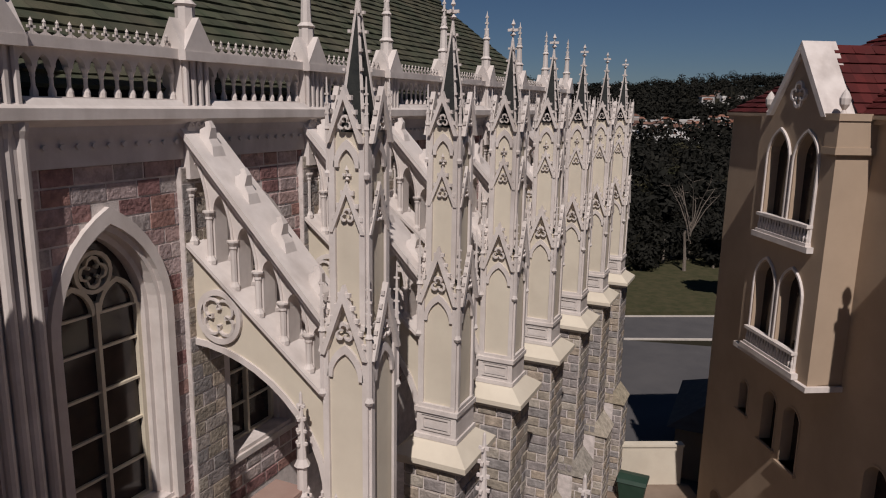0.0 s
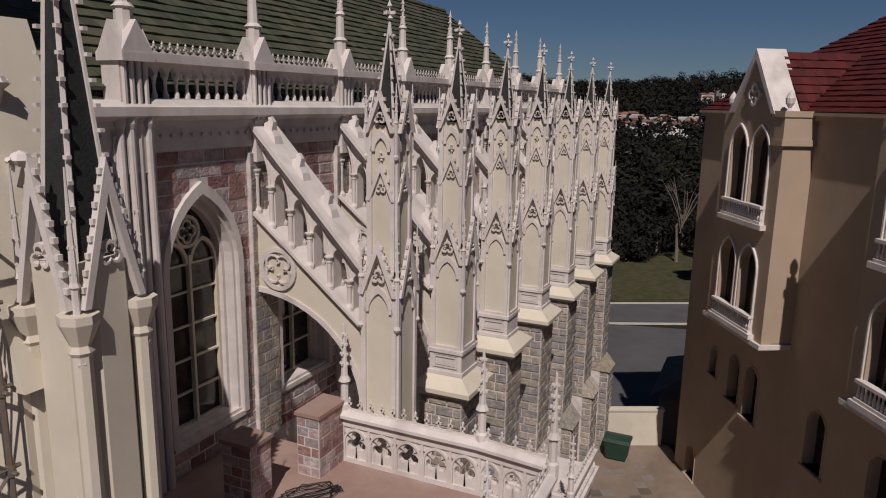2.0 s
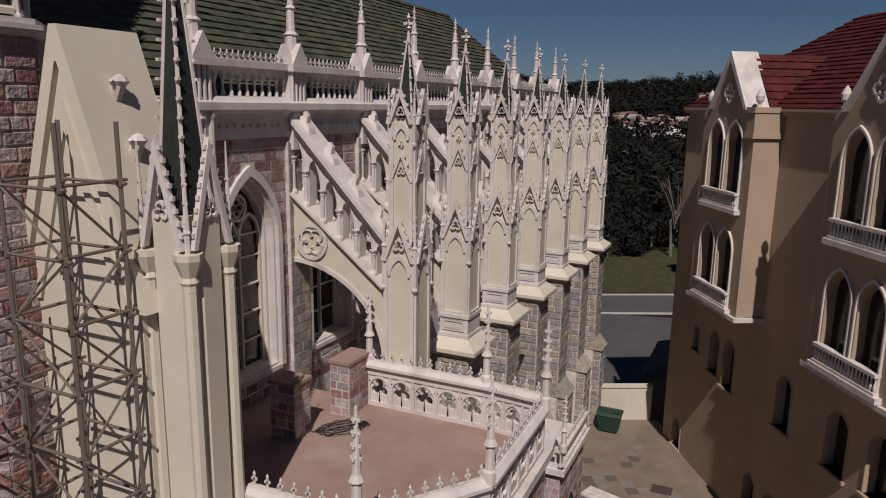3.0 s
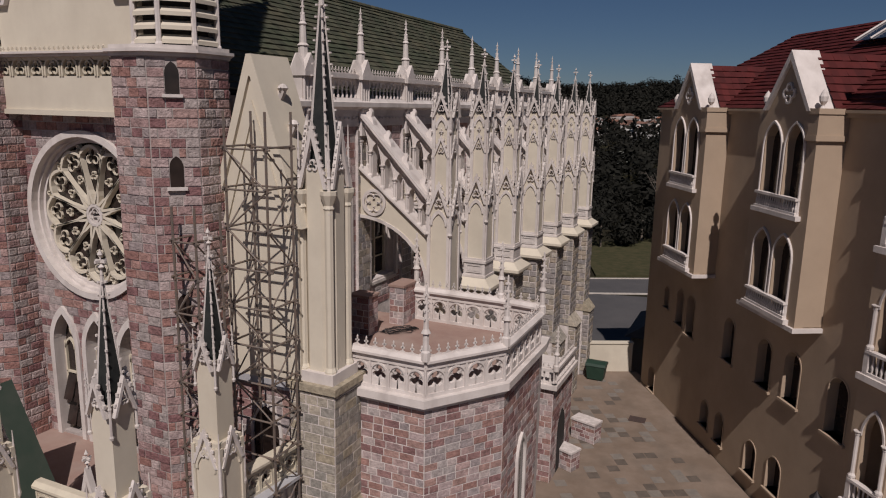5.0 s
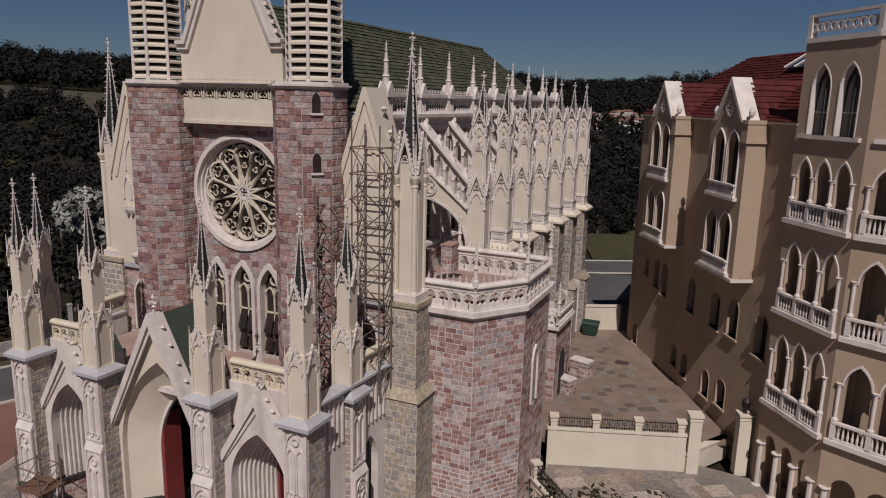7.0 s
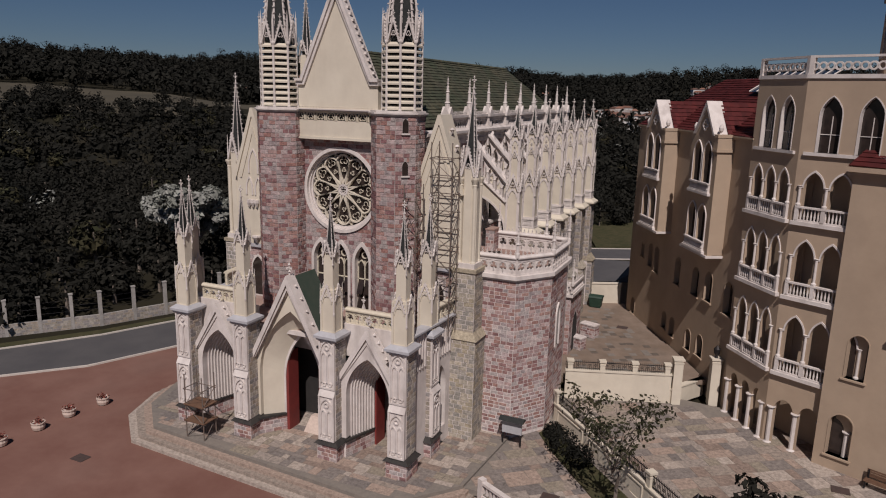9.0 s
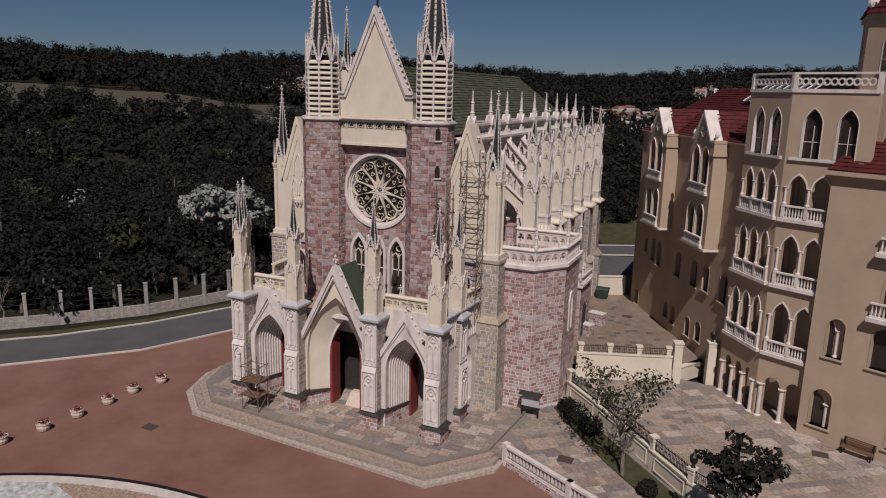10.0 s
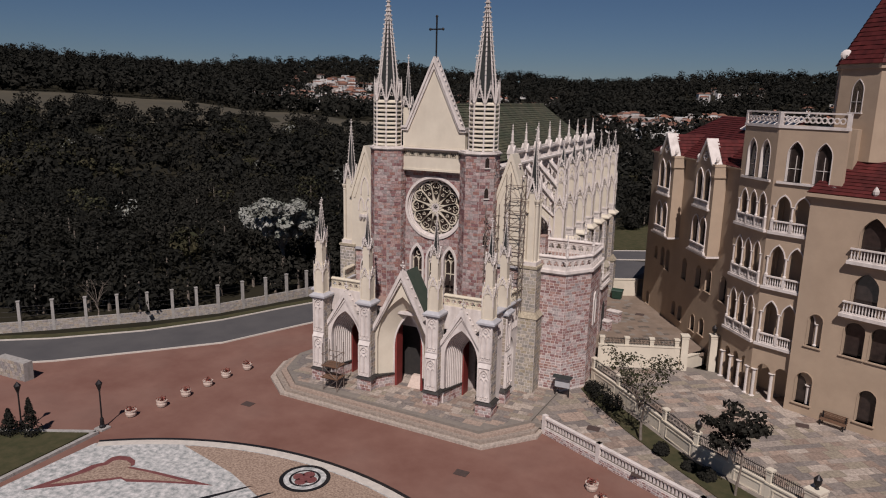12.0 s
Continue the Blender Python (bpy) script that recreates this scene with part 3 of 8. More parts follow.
def flying_buttress():
    a = Assembly()
    x0, x1 = 5.0, 8.08
    ell = [(5.05 + 2.95 * math.sin(math.pi / 2 * i / 12), 12.0 + 2.5 * math.cos(math.pi / 2 * i / 12)) for i in range(13)]
    sp = MB().prism([(x0, BASE(x0) - 0.08), (x0, 14.5)] + ell + [(x1, 12.0), (x1, BASE(x1) - 0.08)], -0.26, 0.26)
    a.add("flying_buttress", sp, CREAM, "cream flying buttress with a raking arcade and a quatrefoil")
    lip = MB().ring(ell, [(5.05 + 2.82 * math.sin(math.pi / 2 * i / 12), 12.0 + 2.38 * math.cos(math.pi / 2 * i / 12)) for i in range(13)], -0.30, 0.30, closed=False)
    a.add("arch_moulding", lip, WHITE)
    sill = MB()
    for dz, y in ((0.0, 0.40), (-0.08, 0.33)):
        sill.prism([(x0, BASE(x0) + dz), (x1, BASE(x1) + dz), (x1, BASE(x1) + dz - 0.08), (x0, BASE(x0) + dz - 0.08)], -y, y)
    a.add("raking_sill", sill, WHITE)
    warp = lambda p: Vector((p.x, p.y, BASE(p.x) + p.z * (TOPL(p.x) - BASE(p.x) + 0.02)))
    n, w = 6, (x1 - x0) / 6
    band = MB(warp)
    pierced(band, x0, x1, 0.0, 1.0, -0.16, 0.16, [(x0 + (i + 0.5) * w, arch(w * 0.36, 0.50, 0.86, 5, x0 + (i + 0.5) * w), 0.0) for i in range(n)])
    for i in range(n):
        c = x0 + (i + 0.5) * w
        for y in (-0.19, 0.16):
            band.ring(arch(w * 0.46, 0.50, 0.95, 5, c), arch(w * 0.36, 0.50, 0.86, 5, c), y, y + 0.03, closed=False)
    a.add("arcade", band, WHITE)
    for i in range(n):
        x = x0 + i * w + (0.12 if i == 0 else 0)
        h = TOPL(x) - BASE(x)
        col = colonnette(MB(), 0, 0, -0.06, h * 0.54)
        a.add("colonnette", col, WHITE, "", [(x, y, BASE(x)) for y in (-0.21, 0.21)])
    cop = MB()
    L = lambda x, d: (x, TOPL(x) + d)
    cop.prism([L(x0, 0), L(x1, 0), L(x1, 0.16), L(x0, 0.16)], -0.33, 0.33)
    cop.prism([L(x0, 0.16), L(x1, 0.16), L(x1, 0.30), L(x0, 0.30)], -0.42, 0.42)
    a.add("raking_coping", cop, WHITE)
    cr = MB()
    up, nr = Vector((-0.69, 0, 0.724)), Vector((0.724, 0, 0.69))
    leaf = [(-0.34, -0.02), (-0.12, 0.10), (0.06, 0.13), (0.20, 0.30), (0.36, 0.34), (0.42, 0.24), (0.33, 0.20), (0.36, 0.08), (0.22, -0.02)]
    for k in range(4):
        x = 5.45 + k * 0.74
        o = Vector((x, 0, TOPL(x) + 0.30))
        side = [o + up * (a_ * 0.85) + nr * (b_ * 0.85) for a_, b_ in leaf]
        n_ = len(side)
        half_w = [0.16, 0.12, 0.10, 0.06, 0.03, 0.03, 0.05, 0.09, 0.13]
        cr.add([(p.x, -h_, p.z) for p, h_ in zip(side, half_w)] + [(p.x, h_, p.z) for p, h_ in zip(side, half_w)],
               [tuple(range(n_)), tuple(range(2 * n_ - 1, n_ - 1, -1))] + [(i_, (i_ + 1) % n_, n_ + (i_ + 1) % n_, n_ + i_) for i_ in range(n_)])
    a.add("crocket", cr, WHITE)
    q = MB()
    for y0, y1 in ((-0.33, -0.262), (0.262, 0.33)):
        q.ring(circle(5.72, 14.98, 0.50, 28), circle(5.72, 14.98, 0.40, 28), y0, y1)
        pts = foil(5.72, 14.98, 0.41, 4, 9, math.pi / 4)
        inn = foil(5.72, 14.98, 0.355, 4, 9, math.pi / 4)
        q.ring(pts, inn, y0, y1)
    a.add("quatrefoil", q, WHITE)
    return a


def stone_shaft():
    """The coursed stone pier below a buttress, with sloped set-offs."""
    a = Assembly()
    core = MB().box(-0.64, 0.56, -0.66, 0.66, GROUND - 0.4, 11.27).box(-0.60, 0.95, -0.60, 0.60, GROUND - 0.4, 5.9)
    a.add("stone_pier", core, MORTAR, "coursed grey stone buttress pier")
    mb = MB()
    for (p, q, z0, z1, s) in (((-0.64, -0.66), (0.56, -0.66), 6.0, 11.25, 3), ((0.56, -0.66), (0.56, 0.66), 6.4, 11.25, 4), ((-0.60, -0.60), (0.95, -0.60), GROUND, 5.9, 5),
                              ((0.95, -0.60), (0.95, 0.60), GROUND, 5.9, 6), ((-0.64, 0.66), (-0.64, -0.66), 8.0, 11.25, 8)):
        m, w = face(p, q)
        mb.warp = lambda v, m=m: m @ v
        rnd = random.Random(s)
        for b in courses(0, w, z0, z1, (), 0.29, 0.50, seed=s):
            mb.brick(*b, rnd.uniform(0.02, 0.05))
    a.add("stonework", mb, GREY_STONE)
    off = MB().add([(-0.66, -0.68, 5.9), (1.05, -0.70, 5.9), (1.05, 0.70, 5.9), (-0.66, 0.68, 5.9), (-0.66, -0.67, 6.1), (0.58, -0.67, 6.5), (0.58, 0.67, 6.5), (-0.66, 0.67, 6.1)],
                   [(0, 1, 5, 4), (1, 2, 6, 5), (2, 3, 7, 6), (4, 5, 6, 7), (3, 2, 1, 0), (3, 0, 4, 7)])
    a.add("set_off", off, GOLD_STONE)
    return a


PIER, FIRST_PIER, FLYER, SHAFT = buttress_pier(), buttress_pier(True), flying_buttress(), stone_shaft()
PIER_X = 8.45
for i in range(PIERS):
    y = FIRST + PITCH * i
    (PIER if i else FIRST_PIER).put(church, pose(PIER_X, y, 0))
    FLYER.put(church, pose(0, y, 0))
    if i:
        SHAFT.put(church, pose(PIER_X, y, 0))

# nave walls: windows between the buttresses, blocks, pilaster strips
bays = [FIRST - 1.9 + PITCH * i for i in range(PIERS + 1)]
mside, wside = face((NAVE_X, 1.0), (NAVE_X, NAVE_END))
WIN = lambda c: [(c - 1.08, 15.2)] + arch(1.08, 15.2, 16.95, 8, c) + [(c + 1.08, 15.2)]
nave = MB(lambda p: mside @ p)
pierced(nave, 0, wside, GROUND - 0.6, 18.3, 0, 0.9, [(y - 1.0, WIN(y - 1.0)[1:-1], 11.7) for y in bays])
wall = part("nave_wall", nave, MORTAR, church, "nave wall of red and mauve stone blocks with pale joints")
spans = [hole_span(arch(1.16, 15.2, 17.05, 8, y - 1.0), 11.5) for y in bays]
masonry(wall, mside, 0.0, wside, 10.6, 17.75, spans, STONE, 0.285, 0.55, 0.03, (3.2, 9.0, 12.0, 17.8), 11)
part("nave_wall", MB().box(-NAVE_X, -NAVE_X + 0.7, 1.0, NAVE_END, GROUND - 0.6, 18.3).box(-NAVE_X, NAVE_X, NAVE_END - 0.6, NAVE_END, GROUND - 0.6, 18.3), MORTAR, church)
# aisle below the flying buttresses: lower lean-to block seen under the arches
part("aisle_wall", MB().box(4.98, 7.8, 8.6, NAVE_END, GROUND - 0.6, 8.5), MORTAR, church, "lower aisle block between the buttress piers")
win = Assembly()
fr = MB()
for w, t, y0, y1 in ((1.17, 0.16, -0.10, 0.10), (1.08, 0.14, 0.02, 0.42), (0.96, 0.10, 0.26, 0.5)):
    fr.ring([(-w, 11.6)] + arch(w, 15.2, 15.2 + (1.75) * w / 1.08, 8) + [(w, 11.6)], [(-w + t, 11.6)] + arch(w - t, 15.2, 15.2 + 1.75 * (w - t) / 1.08, 8) + [(w - t, 11.6)], y0, y1, closed=False)
fr.box(-1.1, 1.1, -0.06, 0.5, 11.5, 11.62)
win.add("window", fr, WHITE, "tall lancet window with a moulded white surround and pale mullions")
win.add("glass", MB().prism([(-1.0, 11.6)] + arch(1.0, 15.2, 16.8, 8) + [(1.0, 11.6)], 0.47, 0.50), GLASS, "dark leaded glass")
mu = MB(lambda v: v + Vector((0, 0.04, 0))).box(-0.86, -0.78, 0.33, 0.42, 11.65, 15.3).box(0.78, 0.86, 0.33, 0.42, 11.65, 15.3).box(-0.032, 0.032, 0.31, 0.42, 11.65, 15.5)
for z in (12.45, 13.2, 13.95, 14.7, 15.3):
    mu.box(-0.8, 0.8, 0.36, 0.42, z - 0.022, z + 0.022)
mu.box(-0.86, 0.86, 0.33, 0.42, 11.62, 11.75)
for s in (-1, 1):
    mu.ring(arch(0.40, 15.3, 15.85, 6, s * 0.42), arch(0.33, 15.3, 15.76, 6, s * 0.42), 0.33, 0.42, closed=False)
mu.ring(circle(0, 16.0, 0.36, 18), circle(0, 16.0, 0.29, 18), 0.33, 0.42)
mu.ring(foil(0, 16.0, 0.28, 4), foil(0, 16.0, 0.22, 4), 0.34, 0.42)
win.add("mullion", mu, YELLOW)
for y in bays:
    win.put(church, mside @ pose(y - 1.0, 0, 0))

# cornice, balustrade and its posts along the eaves
cor = MB(lambda p: mside @ p)
cor.prism([(0.0, 17.75), (-0.10, 17.75), (-0.10, 18.2), (-0.16, 18.2), (-0.16, 18.34), (-0.34, 18.44), (-0.34, 18.60), (-0.05, 18.72), (0.5, 18.72), (0.5, 17.75)], 0, wside, "yz")
cornice = part("cornice", cor, WHITE, church)
dots = MB(lambda p: mside @ p)
for i in range(int(wside / 0.27)):
    dots.lathe([(0.045, -0.16), (0.05, -0.13), (0.03, -0.10)], 0.15 + i * 0.27, 0, 6, "y", 18.05)
part("ballflower", dots, WHITE, cornice, kind="stuff")
post = Assembly()
pb = MB()
pb.box(-0.30, 0.30, -0.14, 0.30, 18.55, 19.40).box(-0.36, 0.36, -0.32, 0.34, 19.40, 19.55).box(-0.30, 0.30, -0.22, 0.28, 17.4, 18.55)
for k in range(4):
    x = -0.24 + k * 0.16
    pb.rod((x, -0.18, 18.4), (x, -0.18, 19.4), 0.05, 0.05, 6)
    pb.ring(arch(0.07, 18.30, 18.40, 3, x), arch(0.05, 18.30, 18.37, 3, x), -0.26, -0.2205, closed=False)
post.add("balustrade_post", pb, WHITE, "white balustrade post with clustered shafts and a pinnacle")
pg = MB().prism([(-0.36, 19.55), (0, 20.12), (0.36, 19.55)], -0.30, 0.32).prism([(-0.30, 19.55), (0.0, 20.1), (0.30, 19.55)], -0.36, 0.36, "yz")
post.add("gablet", pg, WHITE)
pp = MB().lathe([(0.17, 19.9), (0.16, 20.30), (0.20, 20.34), (0.12, 20.42), (0.10, 20.95), (0.14, 21.0), (0.08, 21.08), (0.07, 21.3), (0.04, 21.35), (0.035, 21.75), (0.0, 21.95)], 0, 0, 8)
for k in range(4):
    pp.box(-0.09 + k * 0.012, 0.09 - k * 0.012, -0.02, 0.02, 21.1 + k * 0.2, 21.15 + k * 0.2)
    pp.box(-0.02, 0.02, -0.09 + k * 0.012, 0.09 - k * 0.012, 21.1 + k * 0.2, 21.15 + k * 0.2)
post.add("pinnacle", pp, WHITE)
posts_y = [FIRST - PITCH + PITCH * i for i in range(PIERS + 2)]
for y in posts_y:
    post.put(church, mside @ pose(y - 1.0, 0, 0))
bal = Assembly()
bm = MB().box(-1.4, 1.4, -0.05, 0.13, 18.68, 18.76).box(-1.42, 1.42, -0.16, 0.20, 19.42, 19.58).prism([(-0.28, 18.60), (0.1, 18.60), (0.1, 18.74), (-0.14, 18.74)], -1.42, 1.42, "yz")
bal.add("balustrade", bm, WHITE, "white stone balustrade with small pointed arches")
arc = MB()
nb_ = 10
pierced(arc, -1.4, 1.4, 19.16, 19.42, -0.03, 0.11, [(-1.4 + (i + 0.5) * 0.28, arch(0.105, 19.161, 19.34, 4, -1.4 + (i + 0.5) * 0.28), 19.16) for i in range(nb_)])
bal.add("balustrade_arcade", arc, WHITE)
bal.add("baluster", colonnette(MB(), 0, 0.04, 18.76, 19.18, 0.03), WHITE, "", [(-1.4 + i * 0.28, 0, 0) for i in range(nb_ + 1)])
bal.add("cresting", crest(MB(lambda p: p + Vector((-1.4, 0, 0))), 2.8, 19.57, 0.2, 0.2), WHITE)
for y in posts_y[:-1]:
    bal.put(church, mside @ pose(y + PITCH / 2 - 1.0, 0, 0))
# clustered wall shafts at the nave's first pier
shaft_back = part("wall_shaft", MB().box(5.0, 5.13, 3.82, 4.68, 9.0, 18.5), WHITE, church, "cluster of slender white wall shafts")
for k in range(4):
    part("shaft", MB().lathe([(0.085, 9.0), (0.085, 18.2), (0.12, 18.3), (0.12, 18.5)], 5.16 + 0.04 * (k % 2), 3.95 + k * 0.2, 10), WHITE, shaft_back)
qn = MB(lambda p: mside @ p)
for y in posts_y[1:]:
    qn.box(y - 1.0 - 0.42, y - 1.0 + 0.42, -0.12, -0.001, 10.6, 17.6)
part("pilaster_core", qn, MORTAR, church)
for k, y in enumerate(posts_y[1:]):
    m, w = face((NAVE_X + 0.12, y - 0.42), (NAVE_X + 0.12, y + 0.42))
    masonry(church, m, 0, w, 10.6, 17.6, (), GREY_STONE, 0.285, 0.42, 0.03, None, 30 + k, k < 2)

# roof: courses of tiles on two slopes and a hip
def tiled_slope(mb, a, b, c, d, course=0.34, step=0.33, lift=0.05, seed=1):
    """Courses between the eaves a-b and the ridge d-c, each lapping over the one below."""
    a, b, c, d = (Vector(p) for p in (a, b, c, d))
    rows = max(2, int(max((d - a).length, (c - b).length) / course))
    rnd = random.Random(seed)
    nrm = (b - a).cross(d - a).normalized()
    if nrm.z < 0:
        nrm = -nrm
    for k in range(rows):
        f0, f1 = k / rows, (k + 1.12) / rows
        l0, r0, l1, r1 = a.lerp(d, f0), b.lerp(c, f0), a.lerp(d, min(f1, 1)), b.lerp(c, min(f1, 1))
        n = max(1, int((r0 - l0).length / step))
        row = []
        for i in range(n + 1):
            t = i / n
            row.append((l0.lerp(r0, t) + nrm * (lift + rnd.uniform(-0.012, 0.02)), l1.lerp(r1, t) + nrm * 0.004, l0.lerp(r0, t) - nrm * 0.02))
        for i in range(n):
            p, q = row[i], row[i + 1]
            e = nrm * rnd.uniform(-0.008, 0.012)
            mb.add([p[0] + e, q[0] + e, q[1], p[1], p[2], q[2]], [(0, 1, 2, 3), (4, 5, 1, 0)])
    return mb


RIDGE, RY = 23.25, 28.4
tiles = MB()
tiled_slope(tiles, (4.75, 0.5, 18.9), (4.75, 32.4, 18.9), (0, RY, RIDGE), (0, 0.5, RIDGE), seed=3)
tiled_slope(tiles, (-4.75, 0.5, 18.9), (-4.75, 32.4, 18.9), (0, RY, RIDGE), (0, 0.5, RIDGE), seed=4)
tiled_slope(tiles, (-4.75, 32.4, 18.9), (4.75, 32.4, 18.9), (0.05, RY, RIDGE), (-0.05, RY, RIDGE), seed=5)
roof = part("roof", tiles, ROOF_GREEN, church, "mossy dark green tiled roof", kind="stuff")
rid = MB()
for i in range(70):
    rid.lathe([(0.12, i * 0.4), (0.15, i * 0.4 + 0.38)], 0, 0.5, 8, "y", RIDGE)
part("ridge_tile", rid, ROOF_GREEN, roof, kind="stuff")
deck = MB().add([(4.7, 0.5, 18.8), (4.7, 32.3, 18.8), (0, RY, RIDGE - 0.1), (0, 0.5, RIDGE - 0.1), (-4.7, 0.5, 18.8), (-4.7, 32.3, 18.8)], [(0, 1, 2, 3), (4, 3, 2, 5), (1, 5, 2), (0, 3, 4)])
part("roof_deck", deck, DARK, roof)

# west front
FRONT = 0.0
mf, wf = face((-2.9, FRONT), (2.9, FRONT))
rose_z, rose_r = 15.0, 2.45
half = [(2.9 + rose_r * math.cos(math.pi - math.pi * i / 24), rose_z + rose_r * math.sin(math.pi - math.pi * i / 24)) for i in range(25)]
low = [(2.9 + rose_r * math.cos(math.pi + math.pi * i / 24), rose_z + rose_r * math.sin(math.pi + math.pi * i / 24)) for i in range(25)]
ww = MB(lambda p: mf @ p)
pierced(ww, 0, wf, rose_z, 18.2, 0, 0.8, [(2.9, half, rose_z)])
lanc = [2.9 - 1.5, 2.9, 2.9 + 1.5]
ww.prism([(0, rose_z), (2.9 - rose_r, rose_z)] + low[1:-1] + [(2.9 + rose_r, rose_z), (wf, rose_z), (wf, 12.3), (0, 12.3)], 0, 0.8)
pierced(ww, 0, wf, GROUND - 0.6, 12.3, 0, 0.8, [(c, arch(0.55, 10.6, 11.75, 7, c), 7.5) for c in lanc])
front = part("front_wall", ww, DIMMED_MORTAR, church, "front wall of mauve and red stone round a rose window")
circ = lambda a, b: None if b < rose_z - rose_r or a > rose_z + rose_r else (2.9 - math.sqrt(max(0.05, rose_r ** 2 - (min(abs(a - rose_z), abs(b - rose_z)) if (a - rose_z) * (b - rose_z) > 0 else 0) ** 2)), 2.9 + math.sqrt(max(0.05, rose_r ** 2 - (min(abs(a - rose_z), abs(b - rose_z)) if (a - rose_z) * (b - rose_z) > 0 else 0) ** 2)))
masonry(front, mf, 0, wf, 7.4, 18.1, [circ] + [hole_span(arch(0.66, 10.6, 11.9, 7, c), 7.3) for c in lanc], DIMMED_STONE, 0.27, 0.45, 0.035, None, 21)
rose = MB(lambda p: mf @ p + Vector((0, 0, 0)))
C = 2.9
rose.ring(circle(C, rose_z, 2.62, 48), circle(C, rose_z, 2.42, 48), -0.12, 0.1)
rose.ring(circle(C, rose_z, 2.46, 48), circle(C, rose_z, 2.34, 48), 0.1, 0.5)
rose.ring(circle(C, rose_z, 2.36, 48), circle(C, rose_z, 2.24, 48), 0.25, 0.5)
rose.ring(circle(C, rose_z, 0.36, 24), circle(C, rose_z, 0.26, 24), 0.22, 0.45)
rose.ring(foil(C, rose_z, 0.27, 4), foil(C, rose_z, 0.20, 4), 0.25, 0.45)
rw = part("rose_window", rose, WHITE, church, "round rose window with twelve pale tracery petals")
tr = MB(lambda p: mf @ p)
for k in range(12):
    a = 2 * math.pi * k / 12
    ux, uz = math.sin(a), math.cos(a)
    P = lambda r, s: (C + ux * r + uz * s, rose_z + uz * r - ux * s)
    wdt = lambda r: 0.05 + 0.44 * min(1, max(0, (r - 0.34) / 1.35)) ** 0.9
    rs = [0.34 + 1.32 * i / 6 for i in range(7)]
    end = [(1.72 + 0.46 * math.sin(math.pi / 2 * i / 5), 0.49 * math.cos(math.pi / 2 * i / 5)) for i in range(6)]
    prof = [(r, wdt(r)) for r in rs] + end
    o = [P(r, s) for r, s in prof] + [P(r, -s) for r, s in reversed(prof)]
    n_ = [P(r + (0.10 if r < 0.6 else (-0.08 if r > 1.9 else 0)), max(0.0, s - 0.05)) for r, s in prof] + [P(r + (0.10 if r < 0.6 else (-0.08 if r > 1.9 else 0)), -max(0.0, s - 0.05)) for r, s in reversed(prof)]
    tr.ring(o, n_, 0.22, 0.42)
    for r, q, n_lobes in ((1.80, 0.29, 3), (1.22, 0.15, 3)):
        tr.ring([P(r + b, -e) for e, b in foil(0, 0, q, n_lobes, 8)], [P(r + b, -e) for e, b in foil(0, 0, q - 0.032, n_lobes, 8)], 0.30, 0.38)
    a += math.pi / 12
    c = (C + math.sin(a) * 2.08, rose_z + math.cos(a) * 2.08)
    tr.ring(foil(*c, 0.15, 3, 6, math.pi / 2 - a), foil(*c, 0.11, 3, 6, math.pi / 2 - a), 0.27, 0.40)
part("tracery", tr, CREAM, rw)
part("glass", MB(lambda p: mf @ p).prism(circle(C, rose_z, 2.4, 40), 0.44, 0.47), GLASS, rw)
for c in lanc:
    f = MB(lambda p: mf @ p)
    f.ring(arch(0.68, 10.6, 11.95, 8, c, 7.35), arch(0.50, 10.6, 11.68, 8, c, 7.35), -0.10, 0.45, closed=False)
    f.box(c - 0.7, c + 0.7, -0.14, 0.45, 7.25, 7.4)
    lw = part("lancet_window", f, WHITE, church, "pointed window with pale tracery beside its twins")
    g = MB(lambda p: mf @ p)
    g.ring(arch(0.24, 10.35, 10.75, 5, c - 0.25), arch(0.19, 10.35, 10.68, 5, c - 0.25), 0.28, 0.38, closed=False)
    g.ring(arch(0.24, 10.35, 10.75, 5, c + 0.25), arch(0.19, 10.35, 10.68, 5, c + 0.25), 0.28, 0.38, closed=False)
    g.ring(circle(c, 11.05, 0.22, 14), circle(c, 11.05, 0.16, 14), 0.28, 0.38)
    g.box(c - 0.03, c + 0.03, 0.28, 0.38, 7.4, 10.7).box(c - 0.5, c - 0.44, 0.28, 0.38, 7.4, 10.6).box(c + 0.44, c + 0.5, 0.28, 0.38, 7.4, 10.6)
    g.box(c - 0.48, c + 0.48, 0.28, 0.38, 9.5, 9.56)
    part("tracery", g, YELLOW, lw)
    part("glass", MB(lambda p: mf @ p).prism(arch(0.52, 10.6, 11.68, 6, c, 7.4), 0.36, 0.39), GLASS, lw)
for c in lanc:
    for sd in (-1, 1):
        vent = MB(lambda p: mf @ p).prism([(0.30, 9.45), (0.02, 8.62), (0.05, 8.60), (0.33, 9.45)], c + sd * 0.24 - 0.2, c + sd * 0.24 + 0.2, "yz")
        vent.prism([(0.30, 8.55), (0.06, 7.72), (0.09, 7.70), (0.33, 8.55)], c + sd * 0.24 - 0.2, c + sd * 0.24 + 0.2, "yz")
        part("open_vent", vent, GLASS, church, "dark tilted vent of a front window")
